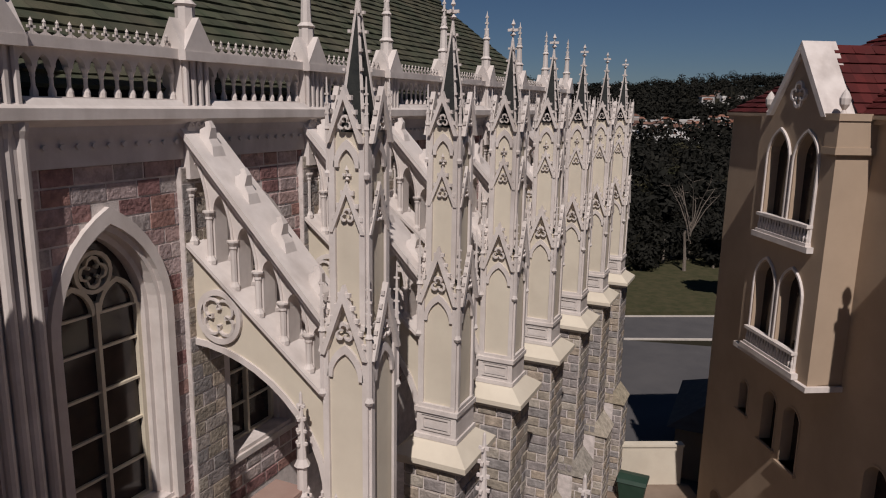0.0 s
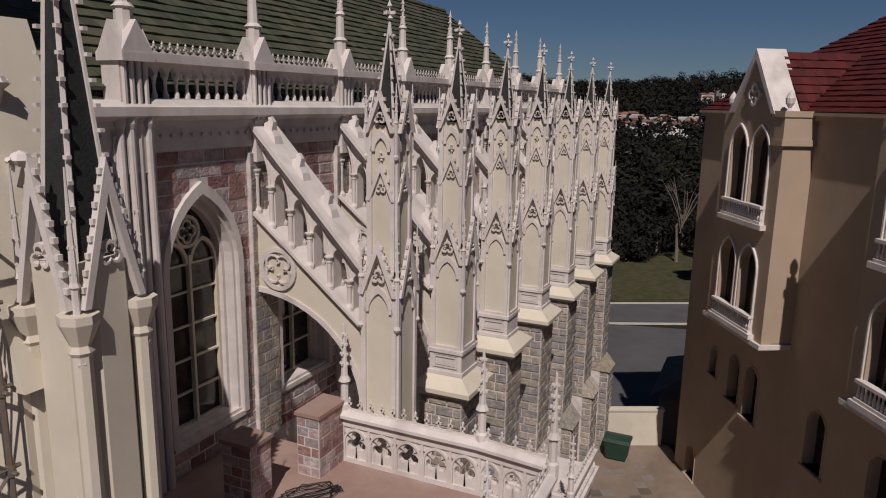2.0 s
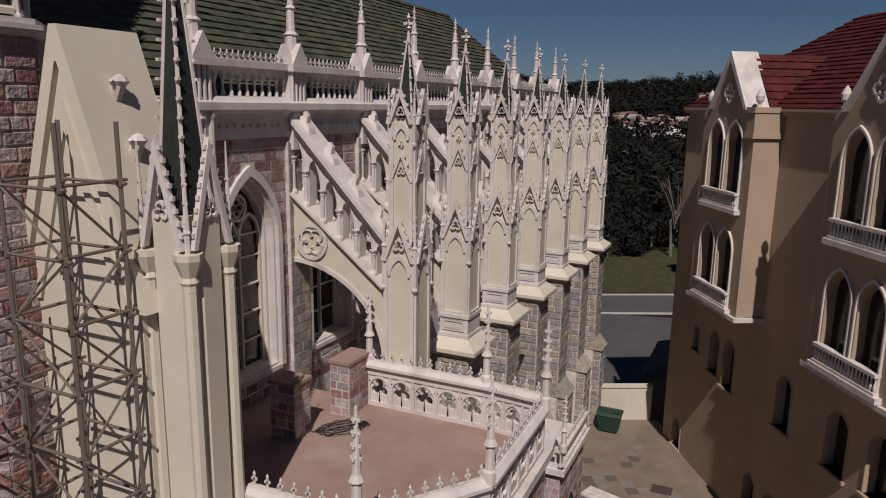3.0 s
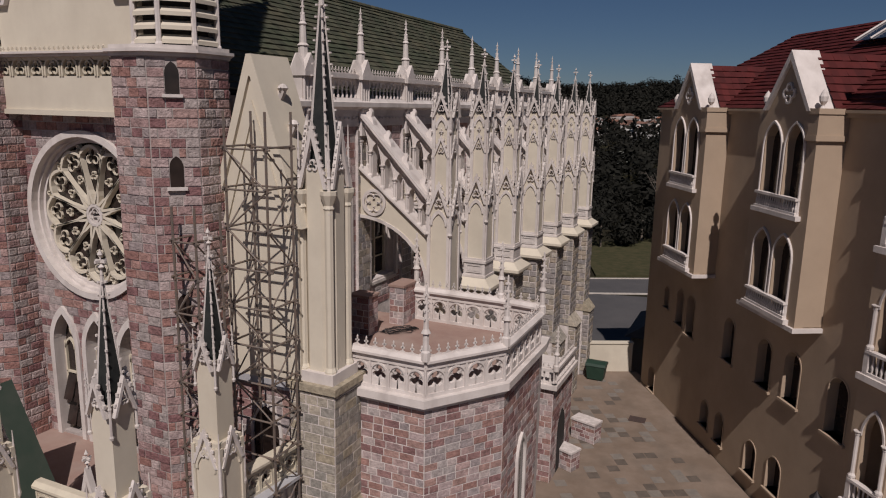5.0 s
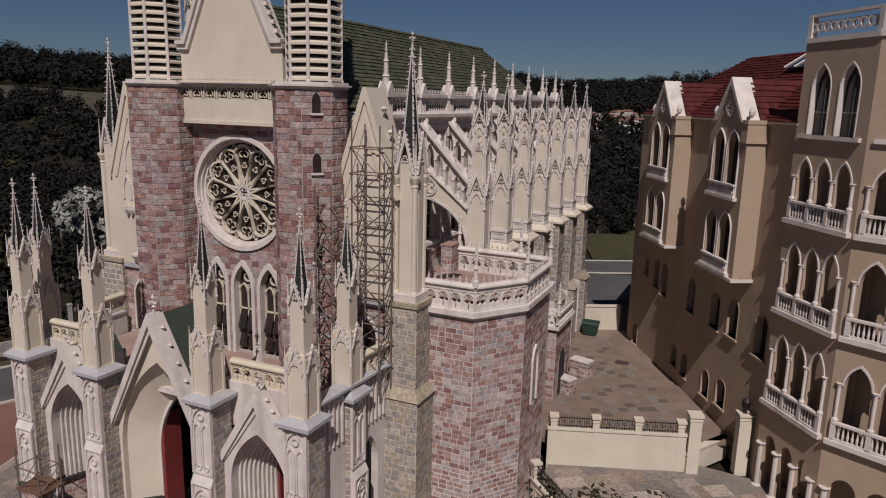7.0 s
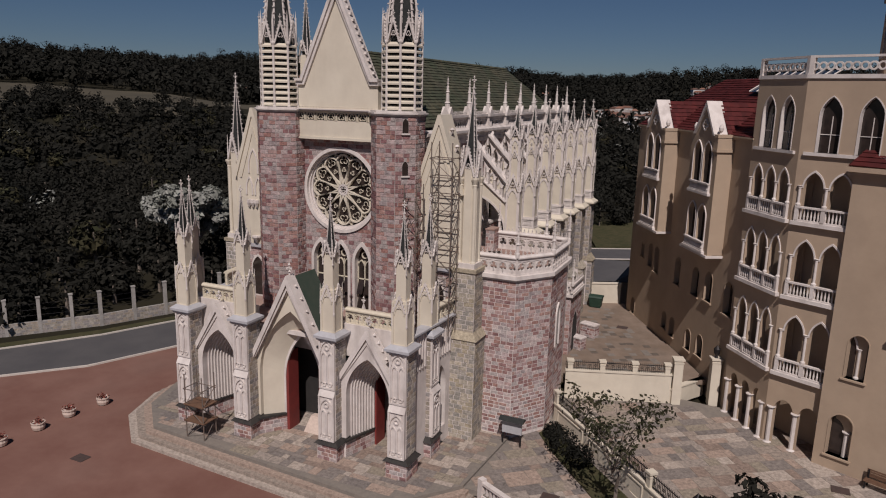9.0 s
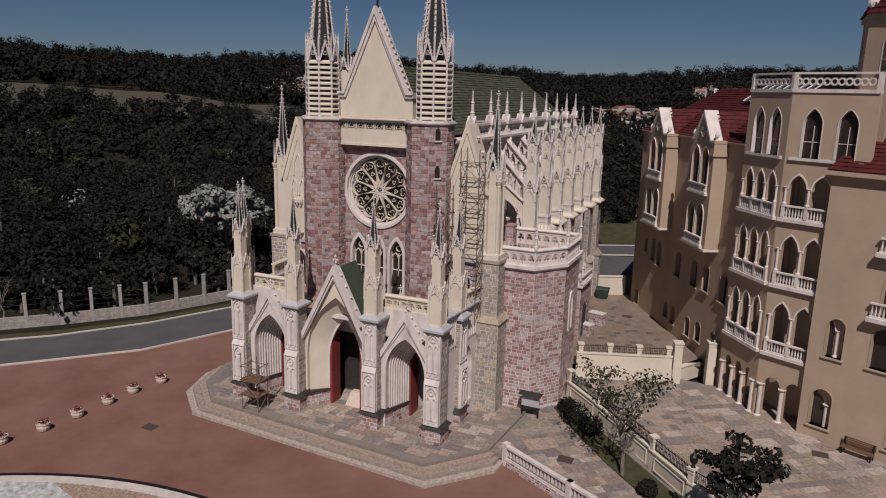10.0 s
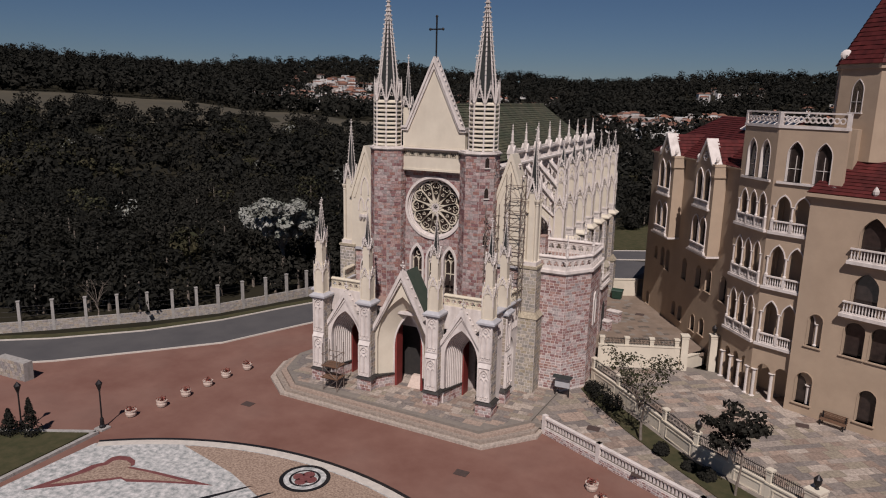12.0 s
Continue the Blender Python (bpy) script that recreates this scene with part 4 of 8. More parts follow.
# balcony parapet above the rose, front gable and its cross
bp_ = MB().box(-2.9, 2.9, -0.55, 0.7, 18.05, 18.2).box(-2.9, 2.9, -0.48, 0.7, 18.2, 19.18)
bk = part("gallery_parapet", bp_, CREAM, church, "cream gallery band with pierced arches")
ga = MB()
for i in range(8):
    c = -2.9 + (i + 0.5) * 0.725
    ga.ring(arch(0.34, 19.4, 19.72, 6, c, 19.18), arch(0.28, 19.4, 19.65, 6, c, 19.18), -0.52, -0.40, closed=False)
    ga.ring(foil(c, 19.39, 0.23, 3), foil(c, 19.39, 0.18, 3), -0.5, -0.42)
ga.box(-2.9, 2.9, -0.5, -0.4, 19.62, 19.72).box(-2.9, 2.9, -0.39, -0.3, 19.18, 19.72)
part("pierced_arch", ga, YELLOW, bk)
part("gallery_shadow", MB().box(-2.88, 2.88, -0.40, -0.392, 19.19, 19.6), DARK, bk)
part("cornice", MB().box(-2.95, 2.95, -0.66, 0.7, 19.72, 19.80).box(-2.95, 2.95, -0.78, 0.7, 19.80, 19.86), WHITE, bk)
part("cresting", crest(MB(lambda p: p + Vector((-2.6, -0.6, 0))), 5.2, 19.86, 0.2, 0.14), CREAM, bk)
gb = MB().prism([(-2.75, 19.8), (2.75, 19.8), (2.75, 21.6), (2.35, 21.6), (0, 26.75), (-2.35, 21.6), (-2.75, 21.6)], -0.35, 0.15)
gable = part("front_gable", gb, CREAM, church, "tall cream plaster gable with moulded coping and crockets")
gm = MB()
for d, y in ((0.0, -0.62), (0.22, -0.50)):
    o = [(-2.85, 21.6 - d * 0.5), (-2.45 + d * 0.3, 21.6 - d * 0.5), (0, 27.0 - d * 2.1), (2.45 - d * 0.3, 21.6 - d * 0.5), (2.85, 21.6 - d * 0.5)]
    i_ = [(-2.85, 21.45 - d), (-2.32 + d * 0.3, 21.45 - d), (0, 26.55 - d * 2.1), (2.32 - d * 0.3, 21.45 - d), (2.85, 21.45 - d)]
    gm.ring(o, i_, y, 0.25, closed=False)
part("gable_coping", gm, WHITE, gable)
kn = MB()
for s in (-1, 1):
    for i in range(14):
        f = (i + 0.7) / 14.5
        x, z = s * 2.5 * (1 - f), 21.6 + 5.3 * f
        kn.box(x + s * 0.02 - 0.07, x + s * 0.02 + 0.07, -0.3, -0.1, z + 0.02, z + 0.15)
part("crocket", kn, WHITE, gable)
cx = MB().box(-0.05, 0.05, -0.2, -0.1, 26.9, 30.0).box(-0.55, 0.55, -0.2, -0.1, 29.0, 29.1)
for p in ((-0.55, 29.05), (0.55, 29.05), (0, 30.0)):
    cx.lathe([(0.0, -0.22), (0.11, -0.18), (0.11, -0.12), (0.0, -0.08)], p[0], 0, 8, "y", p[1])
part("cross", cx, IRON, gable, "dark iron cross")

# the two octagonal front towers
TX, TY, TR = 4.05, -0.30, 1.42


def octagon(cx, cy, r, a0=math.pi / 8):
    R = r / math.cos(math.pi / 8)
    return [(cx + R * math.cos(a0 + i * math.pi / 4), cy + R * math.sin(a0 + i * math.pi / 4)) for i in range(8)]


for sx in (-1, 1):
    cxx = sx * TX
    o8 = octagon(cxx, TY, TR)
    tw = part("tower", MB().prism(o8, GROUND - 1.0, 19.7, "xy"), DIMMED_MORTAR, church, "octagonal stone tower with louvred white belfry and slender spire")
    for k in range(8):
        p, q = o8[k], o8[(k + 1) % 8]
        m, w = face(p, q)
        n = Vector((m[0][1], m[1][1], 0))
        holes = []
        mid = ((p[0] + q[0]) / 2 - cxx, (p[1] + q[1]) / 2 - TY)
        if sx > 0 and mid[0] > 0.5 and mid[1] < -0.5:
            for zb in (18.7, 16.35, 12.7):
                holes.append(hole_span(arch(0.17, zb + 0.52, zb + 0.8, 4, w / 2), zb))
                wn_ = MB(lambda v: m @ v)
                wn_.prism(arch(0.17, zb + 0.52, zb + 0.8, 5, w / 2, zb), -0.012, -0.004)
                sw = part("slit_window", wn_, GLASS, tw)
                part("window_sill", MB(lambda v: m @ v).box(w / 2 - 0.25, w / 2 + 0.25, -0.1, 0, zb - 0.08, zb), WHITE, sw)
        if mid[1] < 1.2:
            masonry(tw, m, 0, w, 7.4 if mid[1] < 0.3 else 9, 19.6, holes, DIMMED_STONE, 0.25, 0.42, 0.045, None, 50 + k + (sx > 0) * 10, mid[1] < -0.5)
    tc = MB().prism(octagon(cxx, TY, TR + 0.07), 19.62, 19.72, "xy").prism(octagon(cxx, TY, TR + 0.17), 19.72, 19.80, "xy").prism(octagon(cxx, TY, TR + 0.05), 19.80, 19.9, "xy")
    part("cornice", tc, WHITE, tw)
    bx, by, br = sx * 4.25, TY + 0.05, 1.02
    part("belfry_core", MB().prism(octagon(bx, by, br - 0.22), 19.8, 24.2, "xy"), DARK, tw)
    b8, lv, sh8, gl8 = octagon(bx, by, br), MB(), MB(), MB()
    for k in range(8):
        p, q = b8[k], b8[(k + 1) % 8]
        m, w = face(p, q)
        lv.warp = lambda v, m=m: m @ v
        for j in range(11):
            z = 19.95 + j * 0.34
            lv.add([(0.06, -0.06, z), (w - 0.06, -0.06, z), (w - 0.06, 0.16, z + 0.14), (0.06, 0.16, z + 0.14), (0.06, -0.06, z + 0.10), (w - 0.06, -0.06, z + 0.10), (w - 0.06, 0.16, z + 0.24), (0.06, 0.16, z + 0.24)],
                   [(3, 2, 1, 0), (4, 5, 6, 7), (0, 1, 5, 4), (1, 2, 6, 5), (2, 3, 7, 6), (3, 0, 4, 7)])
        sh8.lathe([(0.10, 19.8), (0.10, 19.95), (0.07, 20.0), (0.07, 23.45), (0.11, 23.55), (0.11, 23.62), (0.07, 23.7), (0.06, 24.8), (0.0, 25.5)], p[0], p[1], 6)
        gl8.warp = lambda v, m=m, w=w: m @ (v + Vector((w / 2, 0, 0)))
        gablet(gl8, w * 0.48, 23.55, 24.95, 0.0, 0.10)
        finial(gl8, 0, -0.05, 24.9, 0.7)
    part("louvre", lv, CREAM, tw)
    part("corner_shaft", sh8, WHITE, tw)
    part("gablet", gl8, WHITE, tw)
    sp = MB()
    R = br * 0.88
    sp.lathe([(R, 23.6), (0.06, 31.6)], bx, by, 8, turn=math.pi / 8)
    spire = part("spire", sp, SLATE, tw, "dark slate spire with white crocketed ribs")
    rb = MB()
    for k in range(8):
        a = math.pi / 8 + k * math.pi / 4
        rb.rod((bx + R * 1.06 * math.cos(a), by + R * 1.06 * math.sin(a), 23.6), (bx, by, 31.7), 0.075, 0.05, 5)
        for j in range(20):
            f = 0.12 + j * 0.043
            x, y, z = bx + (R * 1.06 * (1 - f) + 0.06) * math.cos(a), by + (R * 1.06 * (1 - f) + 0.06) * math.sin(a), 23.6 + 8.1 * f
            rb.box(x - 0.06, x + 0.06, y - 0.06, y + 0.06, z, z + 0.07)
    part("rib", rb, WHITE, spire)
    part("finial", finial(MB(), bx, by, 31.5, 1.6), WHITE, spire)
    # small turret behind, at the inner side
    st = Assembly()
    st.add("turret", MB().box(-0.28, 0.28, -0.28, 0.28, 19.5, 23.0), CREAM, "small pinnacled turret beside the tower")
    spire_set(st, 0.30, 23.0, 23.9, 27.2)
    st.put(church, pose(sx * 3.0, 0.9, 0))

# ---------------------------------------------------------------- aisle fronts, corner pinnacles
def corner_pinnacle(z_shaft=11.2, z_top=16.9, tip=21.9):
    a = Assembly()
    o = octagon(0, 0, 0.50)
    a.add("corner_shaft", MB().prism([(x * 0.98, y * 0.98) for x, y in o], z_shaft, z_top, "xy"), CREAM, "tall cream corner shaft with colonnettes, gablets and a dark spire")
    c = MB().lathe([(0.17, z_shaft), (0.17, z_shaft + 0.3), (0.12, z_shaft + 0.4), (0.12, 15.85), (0.15, 15.9), (0.12, 15.98), (0.23, 16.25), (0.23, 16.35)], 0, 0, 8)
    a.add("colonnette", c, CREAM, "", [(sx * 0.424, sy * 0.424, 0) for sx in (-1, 1) for sy in (-1, 1)])
    a.add("shaft_base", MB().box(-0.62, 0.62, -0.62, 0.62, z_shaft - 0.1, z_shaft + 0.25), WHITE)
    spire_set(a, 0.44, 16.4, 18.1, tip)
    return a


TPX, TPY = 8.30, 0.55
CORNER = corner_pinnacle()
for sx in (-1, 1):
    CORNER.put(church, pose(sx * TPX, TPY, 0))
    fp = MB().box(sx * TPX - 0.72, sx * TPX + 0.72, TPY - 0.72, TPY + 0.72, 0.0, 11.1).box(sx * TPX - 0.95, sx * TPX + 0.95, TPY - 1.0, TPY + 0.95, 0.0, 7.0)
    stone_foot = part("corner_stone_pier", fp, MORTAR, church, "ochre and grey coursed stone corner pier")
    for p, q, z0, z1, s in (((-0.72, -0.72), (0.72, -0.72), 7.3, 11.1, 1), ((0.72, -0.72), (0.72, 0.72), 7.3, 11.1, 2), ((-0.95, -1.0), (0.95, -1.0), 0.8, 7.0, 3), ((0.95, -1.0), (0.95, 0.95), 0.8, 7.0, 4), ((-0.95, 0.95), (-0.95, -1.0), 0.8, 7.0, 6), ((-0.72, 0.72), (-0.72, -0.72), 7.3, 11.1, 7)):
        m, w = face((sx * TPX + p[0], TPY + p[1]), (sx * TPX + q[0], TPY + q[1]))
        masonry(stone_foot, m, 0, w, z0, z1, (), GOLD_STONE, 0.27, 0.42, 0.03, None, 80 + s, sx > 0 and s < 5)
    so = MB()
    for (w0, w1, z0, z1) in ((1.05, 0.72, 7.0, 7.45),):
        so.add([(sx * TPX + a * w0, TPY + b * w0 - 0.03, z0) for a, b in ((-1, -1), (1, -1), (1, 1), (-1, 1))] + [(sx * TPX + a * w1, TPY + b * w1, z1) for a, b in ((-1, -1), (1, -1), (1, 1), (-1, 1))],
               [(0, 1, 5, 4), (1, 2, 6, 5), (2, 3, 7, 6), (3, 0, 4, 7), (3, 2, 1, 0), (4, 5, 6, 7)])
    so.box(sx * TPX - 0.8, sx * TPX + 0.8, TPY - 0.8, TPY + 0.8, 10.95, 11.15)
    part("set_off", so, GOLD_STONE, stone_foot)
    # gabled aisle front
    gx = sx * 6.55
    af = MB().prism([(gx - 1.35, 11.0), (gx + 1.35, 11.0), (gx + 1.35, 15.6), (gx, 19.45), (gx - 1.35, 15.6)], -0.08, 0.75)
    aisle = part("aisle_front", af, CREAM, church, "plain cream aisle front with a steep gable")
    ag = MB()
    ag.ring([(gx - 1.55, 15.35), (gx - 0.08, 19.75), (gx + 0.08, 19.75), (gx + 1.55, 15.35)], [(gx - 1.34, 15.35), (gx - 0.02, 19.2), (gx + 0.02, 19.2), (gx + 1.34, 15.35)], -0.18, 1.35, closed=False)
    ag.ring([(gx - 1.1, 15.3), (gx, 18.6), (gx + 1.1, 15.3)], [(gx - 0.95, 15.3), (gx, 18.15), (gx + 0.95, 15.3)], -0.14, -0.081, closed=False)
    part("gable_coping", ag, CREAM, aisle)
    ck = MB()
    for s in (-1, 1):
        for i in range(4):
            f = 0.14 + i * 0.21
            x, z = gx + s * 1.55 * (1 - f), 15.35 + 4.4 * f
            ck.rod((x - s * 0.03, 0.55, z - 0.22), (x + s * 0.14, 0.55, z + 0.14), 0.09, 0.11, 6)
            ck.lathe([(0.05, z + 0.06), (0.15, z + 0.18), (0.10, z + 0.26), (0.0, z + 0.30)], x + s * 0.15, 0.55, 7)
            ck.rod((x + s * 0.10, 0.55, z + 0.05), (x + s * 0.16, 0.38, z + 0.20), 0.05, 0.04, 5)
            ck.rod((x + s * 0.10, 0.55, z + 0.05), (x + s * 0.16, 0.72, z + 0.20), 0.05, 0.04, 5)
    part("crocket", ck, WHITE, aisle)
    lo = MB(lambda p: p + Vector((gx - 1.35, 0.0, 0)))
    lw_ = part("aisle_front_wall", MB().box(gx - 1.35, gx + 1.35, 0.1, 0.8, 0.0, 10.75), MORTAR, church)
    m, w = face((gx - 1.35, 0.1), (gx + 1.35, 0.1))
    masonry(lw_, m, 0, w, 7.4, 10.7, [hole_span(arch(0.55, 9.3, 10.2, 5, w / 2), 7.4)], STONE, 0.27, 0.45, 0.03, None, 95)
    part("string_course", MB().box(gx - 1.4, gx + 1.4, -0.08, 0.8, 10.75, 11.0), LEAD, aisle)
    gw = part("aisle_window", MB(lambda v: m @ v).ring(arch(0.56, 9.3, 10.25, 6, w / 2, 7.5), arch(0.46, 9.3, 10.1, 6, w / 2, 7.5), -0.06, 0.05, closed=False), WHITE, lw_)
    part("glass", MB(lambda v: m @ v).prism(arch(0.5, 9.3, 10.15, 6, w / 2, 7.5), -0.012, -0.004), GLASS, gw)
# blind tracery and bracket on the far aisle front
bt = MB()
for c, z0, z1, w in ((-6.55, 15.6, 17.2, 0.4), (-6.9, 14.2, 15.4, 0.28), (-6.2, 14.2, 15.4, 0.28)):
    bt.ring(arch(w, z0 + 0.4, z1, 5, c, z0), arch(w - 0.09, z0 + 0.4, z1 - 0.12, 5, c, z0), -0.15, -0.081, closed=False)
for k in range(3):
    bt.lathe([(0.03, 0), (0.16, 0.3), (0.16, 0.5)], -6.9 + k * 0.3, -0.2, 6, "z", 13.4)
bt.lathe([(0.05, 0), (0.3, 0.35), (0.3, 0.45)], -6.4, -0.2, 8, "z", 11.1)
part("blind_tracery", bt, WHITE, church)
# aisle side walls behind the fronts
part("aisle_side", MB().box(5.0, 8.0, 0.9, 7.2, 0.0, 10.7), MORTAR, church)

# ---------------------------------------------------------------- polygonal turret with a roof terrace
TER = [(8.75, 1.15), (11.05, 1.15), (12.55, 3.3), (12.5, 6.95), (10.95, 7.35)]
tbody = part("terrace_turret", MB().prism([(7.9, 1.15)] + TER[:4] + [(12.4, 7.6), (7.9, 7.6)], 0.0, 10.45, "xy"), MORTAR, church, "polygonal stone turret carrying a terrace with pierced parapet")
for k in range(3):
    m, w = face(TER[k], TER[k + 1])
    holes = [hole_span(arch(0.45, 7.6, 8.4, 5, w / 2), 5.6)] if k == 2 else []
    masonry(tbody, m, 0, w, 0.85, 10.4, holes, STONE, 0.225, 0.40, 0.025, (0, 9, 3.4, 10.4), 110 + k)
    if k == 2:
        tw_ = part("turret_window", MB(lambda v: m @ v).ring(arch(0.46, 7.6, 8.42, 6, w / 2, 5.6), arch(0.34, 7.6, 8.25, 6, w / 2, 5.6), -0.1, 0.02, closed=False), WHITE, tbody)
        part("glass", MB(lambda v: m @ v).prism(arch(0.38, 7.6, 8.3, 6, w / 2, 5.6), -0.012, -0.004), GLASS, tw_)
grow = lambda pts, d: [((x - 10.2) * (1 + d / 2.6) + 10.2, (y - 4.4) * (1 + d / 3.0) + 4.4) for x, y in pts]
tfull = [(7.9, 1.15)] + TER[:4] + [(12.4, 7.6), (7.9, 7.6)]
part("terrace_cornice", MB().prism(grow(tfull, 0.06), 10.42, 10.55, "xy").prism(grow(tfull, 0.2), 10.55, 10.78, "xy"), WHITE, tbody)
part("terrace_floor", MB().prism([(5.05, 1.3), (8.75, 1.3), (11.0, 1.35), (12.4, 3.35), (12.3, 7.0), (10.9, 7.3), (5.05, 7.3)], 10.70, 10.92, "xy"), TERRACE, tbody, "worn terracotta terrace floor")
for k in range(3):
    foil_parapet(church, TER[k], TER[k + 1], 10.78, 1.0, 0.62)
foil_parapet(church, (7.7, 7.12), (10.95, 7.12), 10.92, 1.05, 0.68)
foil_parapet(church, (10.95, 7.12), (12.45, 6.95), 10.92, 1.05, 0.6)
fin = Assembly()
fm = MB().lathe([(0.13, 0), (0.13, 0.25), (0.09, 0.3), (0.085, 0.75), (0.14, 0.78), (0.08, 0.9), (0.06, 1.3), (0.025, 2.05), (0.0, 2.1)], 0, 0, 8)
for k in range(4):
    fm.box(-0.11 + k * 0.01, 0.11 - k * 0.01, -0.02, 0.02, 1.15 + k * 0.22, 1.20 + k * 0.22).box(-0.02, 0.02, -0.11 + k * 0.01, 0.11 - k * 0.01, 1.15 + k * 0.22, 1.20 + k * 0.22)
fin.add("parapet_finial", fm, WHITE, "slender white crocketed finial on the parapet")
for p, z in ((TER[1], 11.85), (TER[2], 11.85), (TER[3], 11.85), ((10.95, 7.2), 12.0), ((7.7, 7.2), 12.0)):
    fin.put(church, pose(p[0], p[1], z))
for x0, x1, y0, y1, h in ((7.15, 7.7, 6.2, 7.2, 1.35), (6.55, 7.25, 4.6, 5.2, 1.3)):
    bw = part("terrace_brick_wall", MB().box(x0, x1, y0, y1, 10.92, 10.92 + h), MORTAR, church, "short wall of reddish blocks with a flat cap")
    for p, q, s in (((x0, y0), (x1, y0), 1), ((x1, y0), (x1, y1), 2)):
        m, w = face(p, q)
        masonry(bw, m, 0, w, 10.93, 10.92 + h, (), STONE, 0.22, 0.36, 0.02, (0, 2, 10.9, 12.5), 130 + s)
    part("wall_cap", MB().box(x0 - 0.04, x1 + 0.04, y0 - 0.04, y1 + 0.04, 10.92 + h, 11.0 + h), TERRACE, bw)
hose = thing("cable_coil", "tangle of thin dark cable lying on the terrace floor", "cable")
cu = MB()
rc = random.Random(5)
pts = [(7.9 + 0.9 * math.cos(k * 0.45) * rc.uniform(0.35, 0.6), 5.6 + 0.6 * math.sin(k * 0.45 + k * 0.02) * rc.uniform(0.6, 1.0), 10.95 + rc.uniform(0, 0.04)) for k in range(90)]
for a, b in zip(pts, pts[1:]):
    cu.rod(a, b, 0.010, 0.010, 5)
part("cable", cu, IRON, hose)

# side porch with a small balcony between the buttress piers
px0, px1, py0, py1, pz = 9.0, 11.1, 14.2, 17.6, 6.2
sp_ = part("side_porch", MB().box(px0, px1, py0, py1, GROUND - 0.3, pz), MORTAR, church, "stone side porch with a small white balcony on top")
for p, q, s in (((px0, py0), (px1, py0), 1), ((px1, py0), (px1, py1), 2)):
    m, w = face(p, q)
    hh = [hole_span(arch(0.7, 3.6, 4.7, 5, w / 2), GROUND)] if s == 2 else []
    masonry(sp_, m, 0, w, GROUND, pz, hh, STONE, 0.27, 0.44, 0.03, None, 140 + s)
    if hh:
        part("porch_opening", MB(lambda v: m @ v).prism(arch(0.66, 3.6, 4.65, 6, w / 2, GROUND), -0.012, -0.004), DARK, sp_)
part("balcony_slab", MB().box(px0 - 0.1, px1 + 0.2, py0 - 0.2, py1 + 0.2, pz, pz + 0.22), WHITE, sp_)
for p, q in (((px0, py0 - 0.1), (px1 + 0.1, py0 - 0.1)), ((px1 + 0.1, py0 - 0.1), (px1 + 0.1, py1))):
    m, w = face(p, q)
    bb = MB(lambda v: m @ v).box(0, w, 0, 0.16, pz + 0.22, pz + 0.32).box(0, w, -0.05, 0.2, pz + 0.82, pz + 0.95)
    n = int(w / 0.26)
    for i in range(n + 1):
        colonnette(bb, i * w / n, 0.08, pz + 0.3, pz + 0.84, 0.035)
    bal_ = part("balcony_balustrade", bb, WHITE, sp_)
    part("cresting", crest(MB(lambda v: m @ v), w, pz + 0.95, 0.25, 0.2, 0.08), WHITE, bal_)
fin.put(church, pose(px1 + 0.1, py0 - 0.1, pz + 0.9))

# ---------------------------------------------------------------- west porch
PF = -6.05
PLAT = 0.8


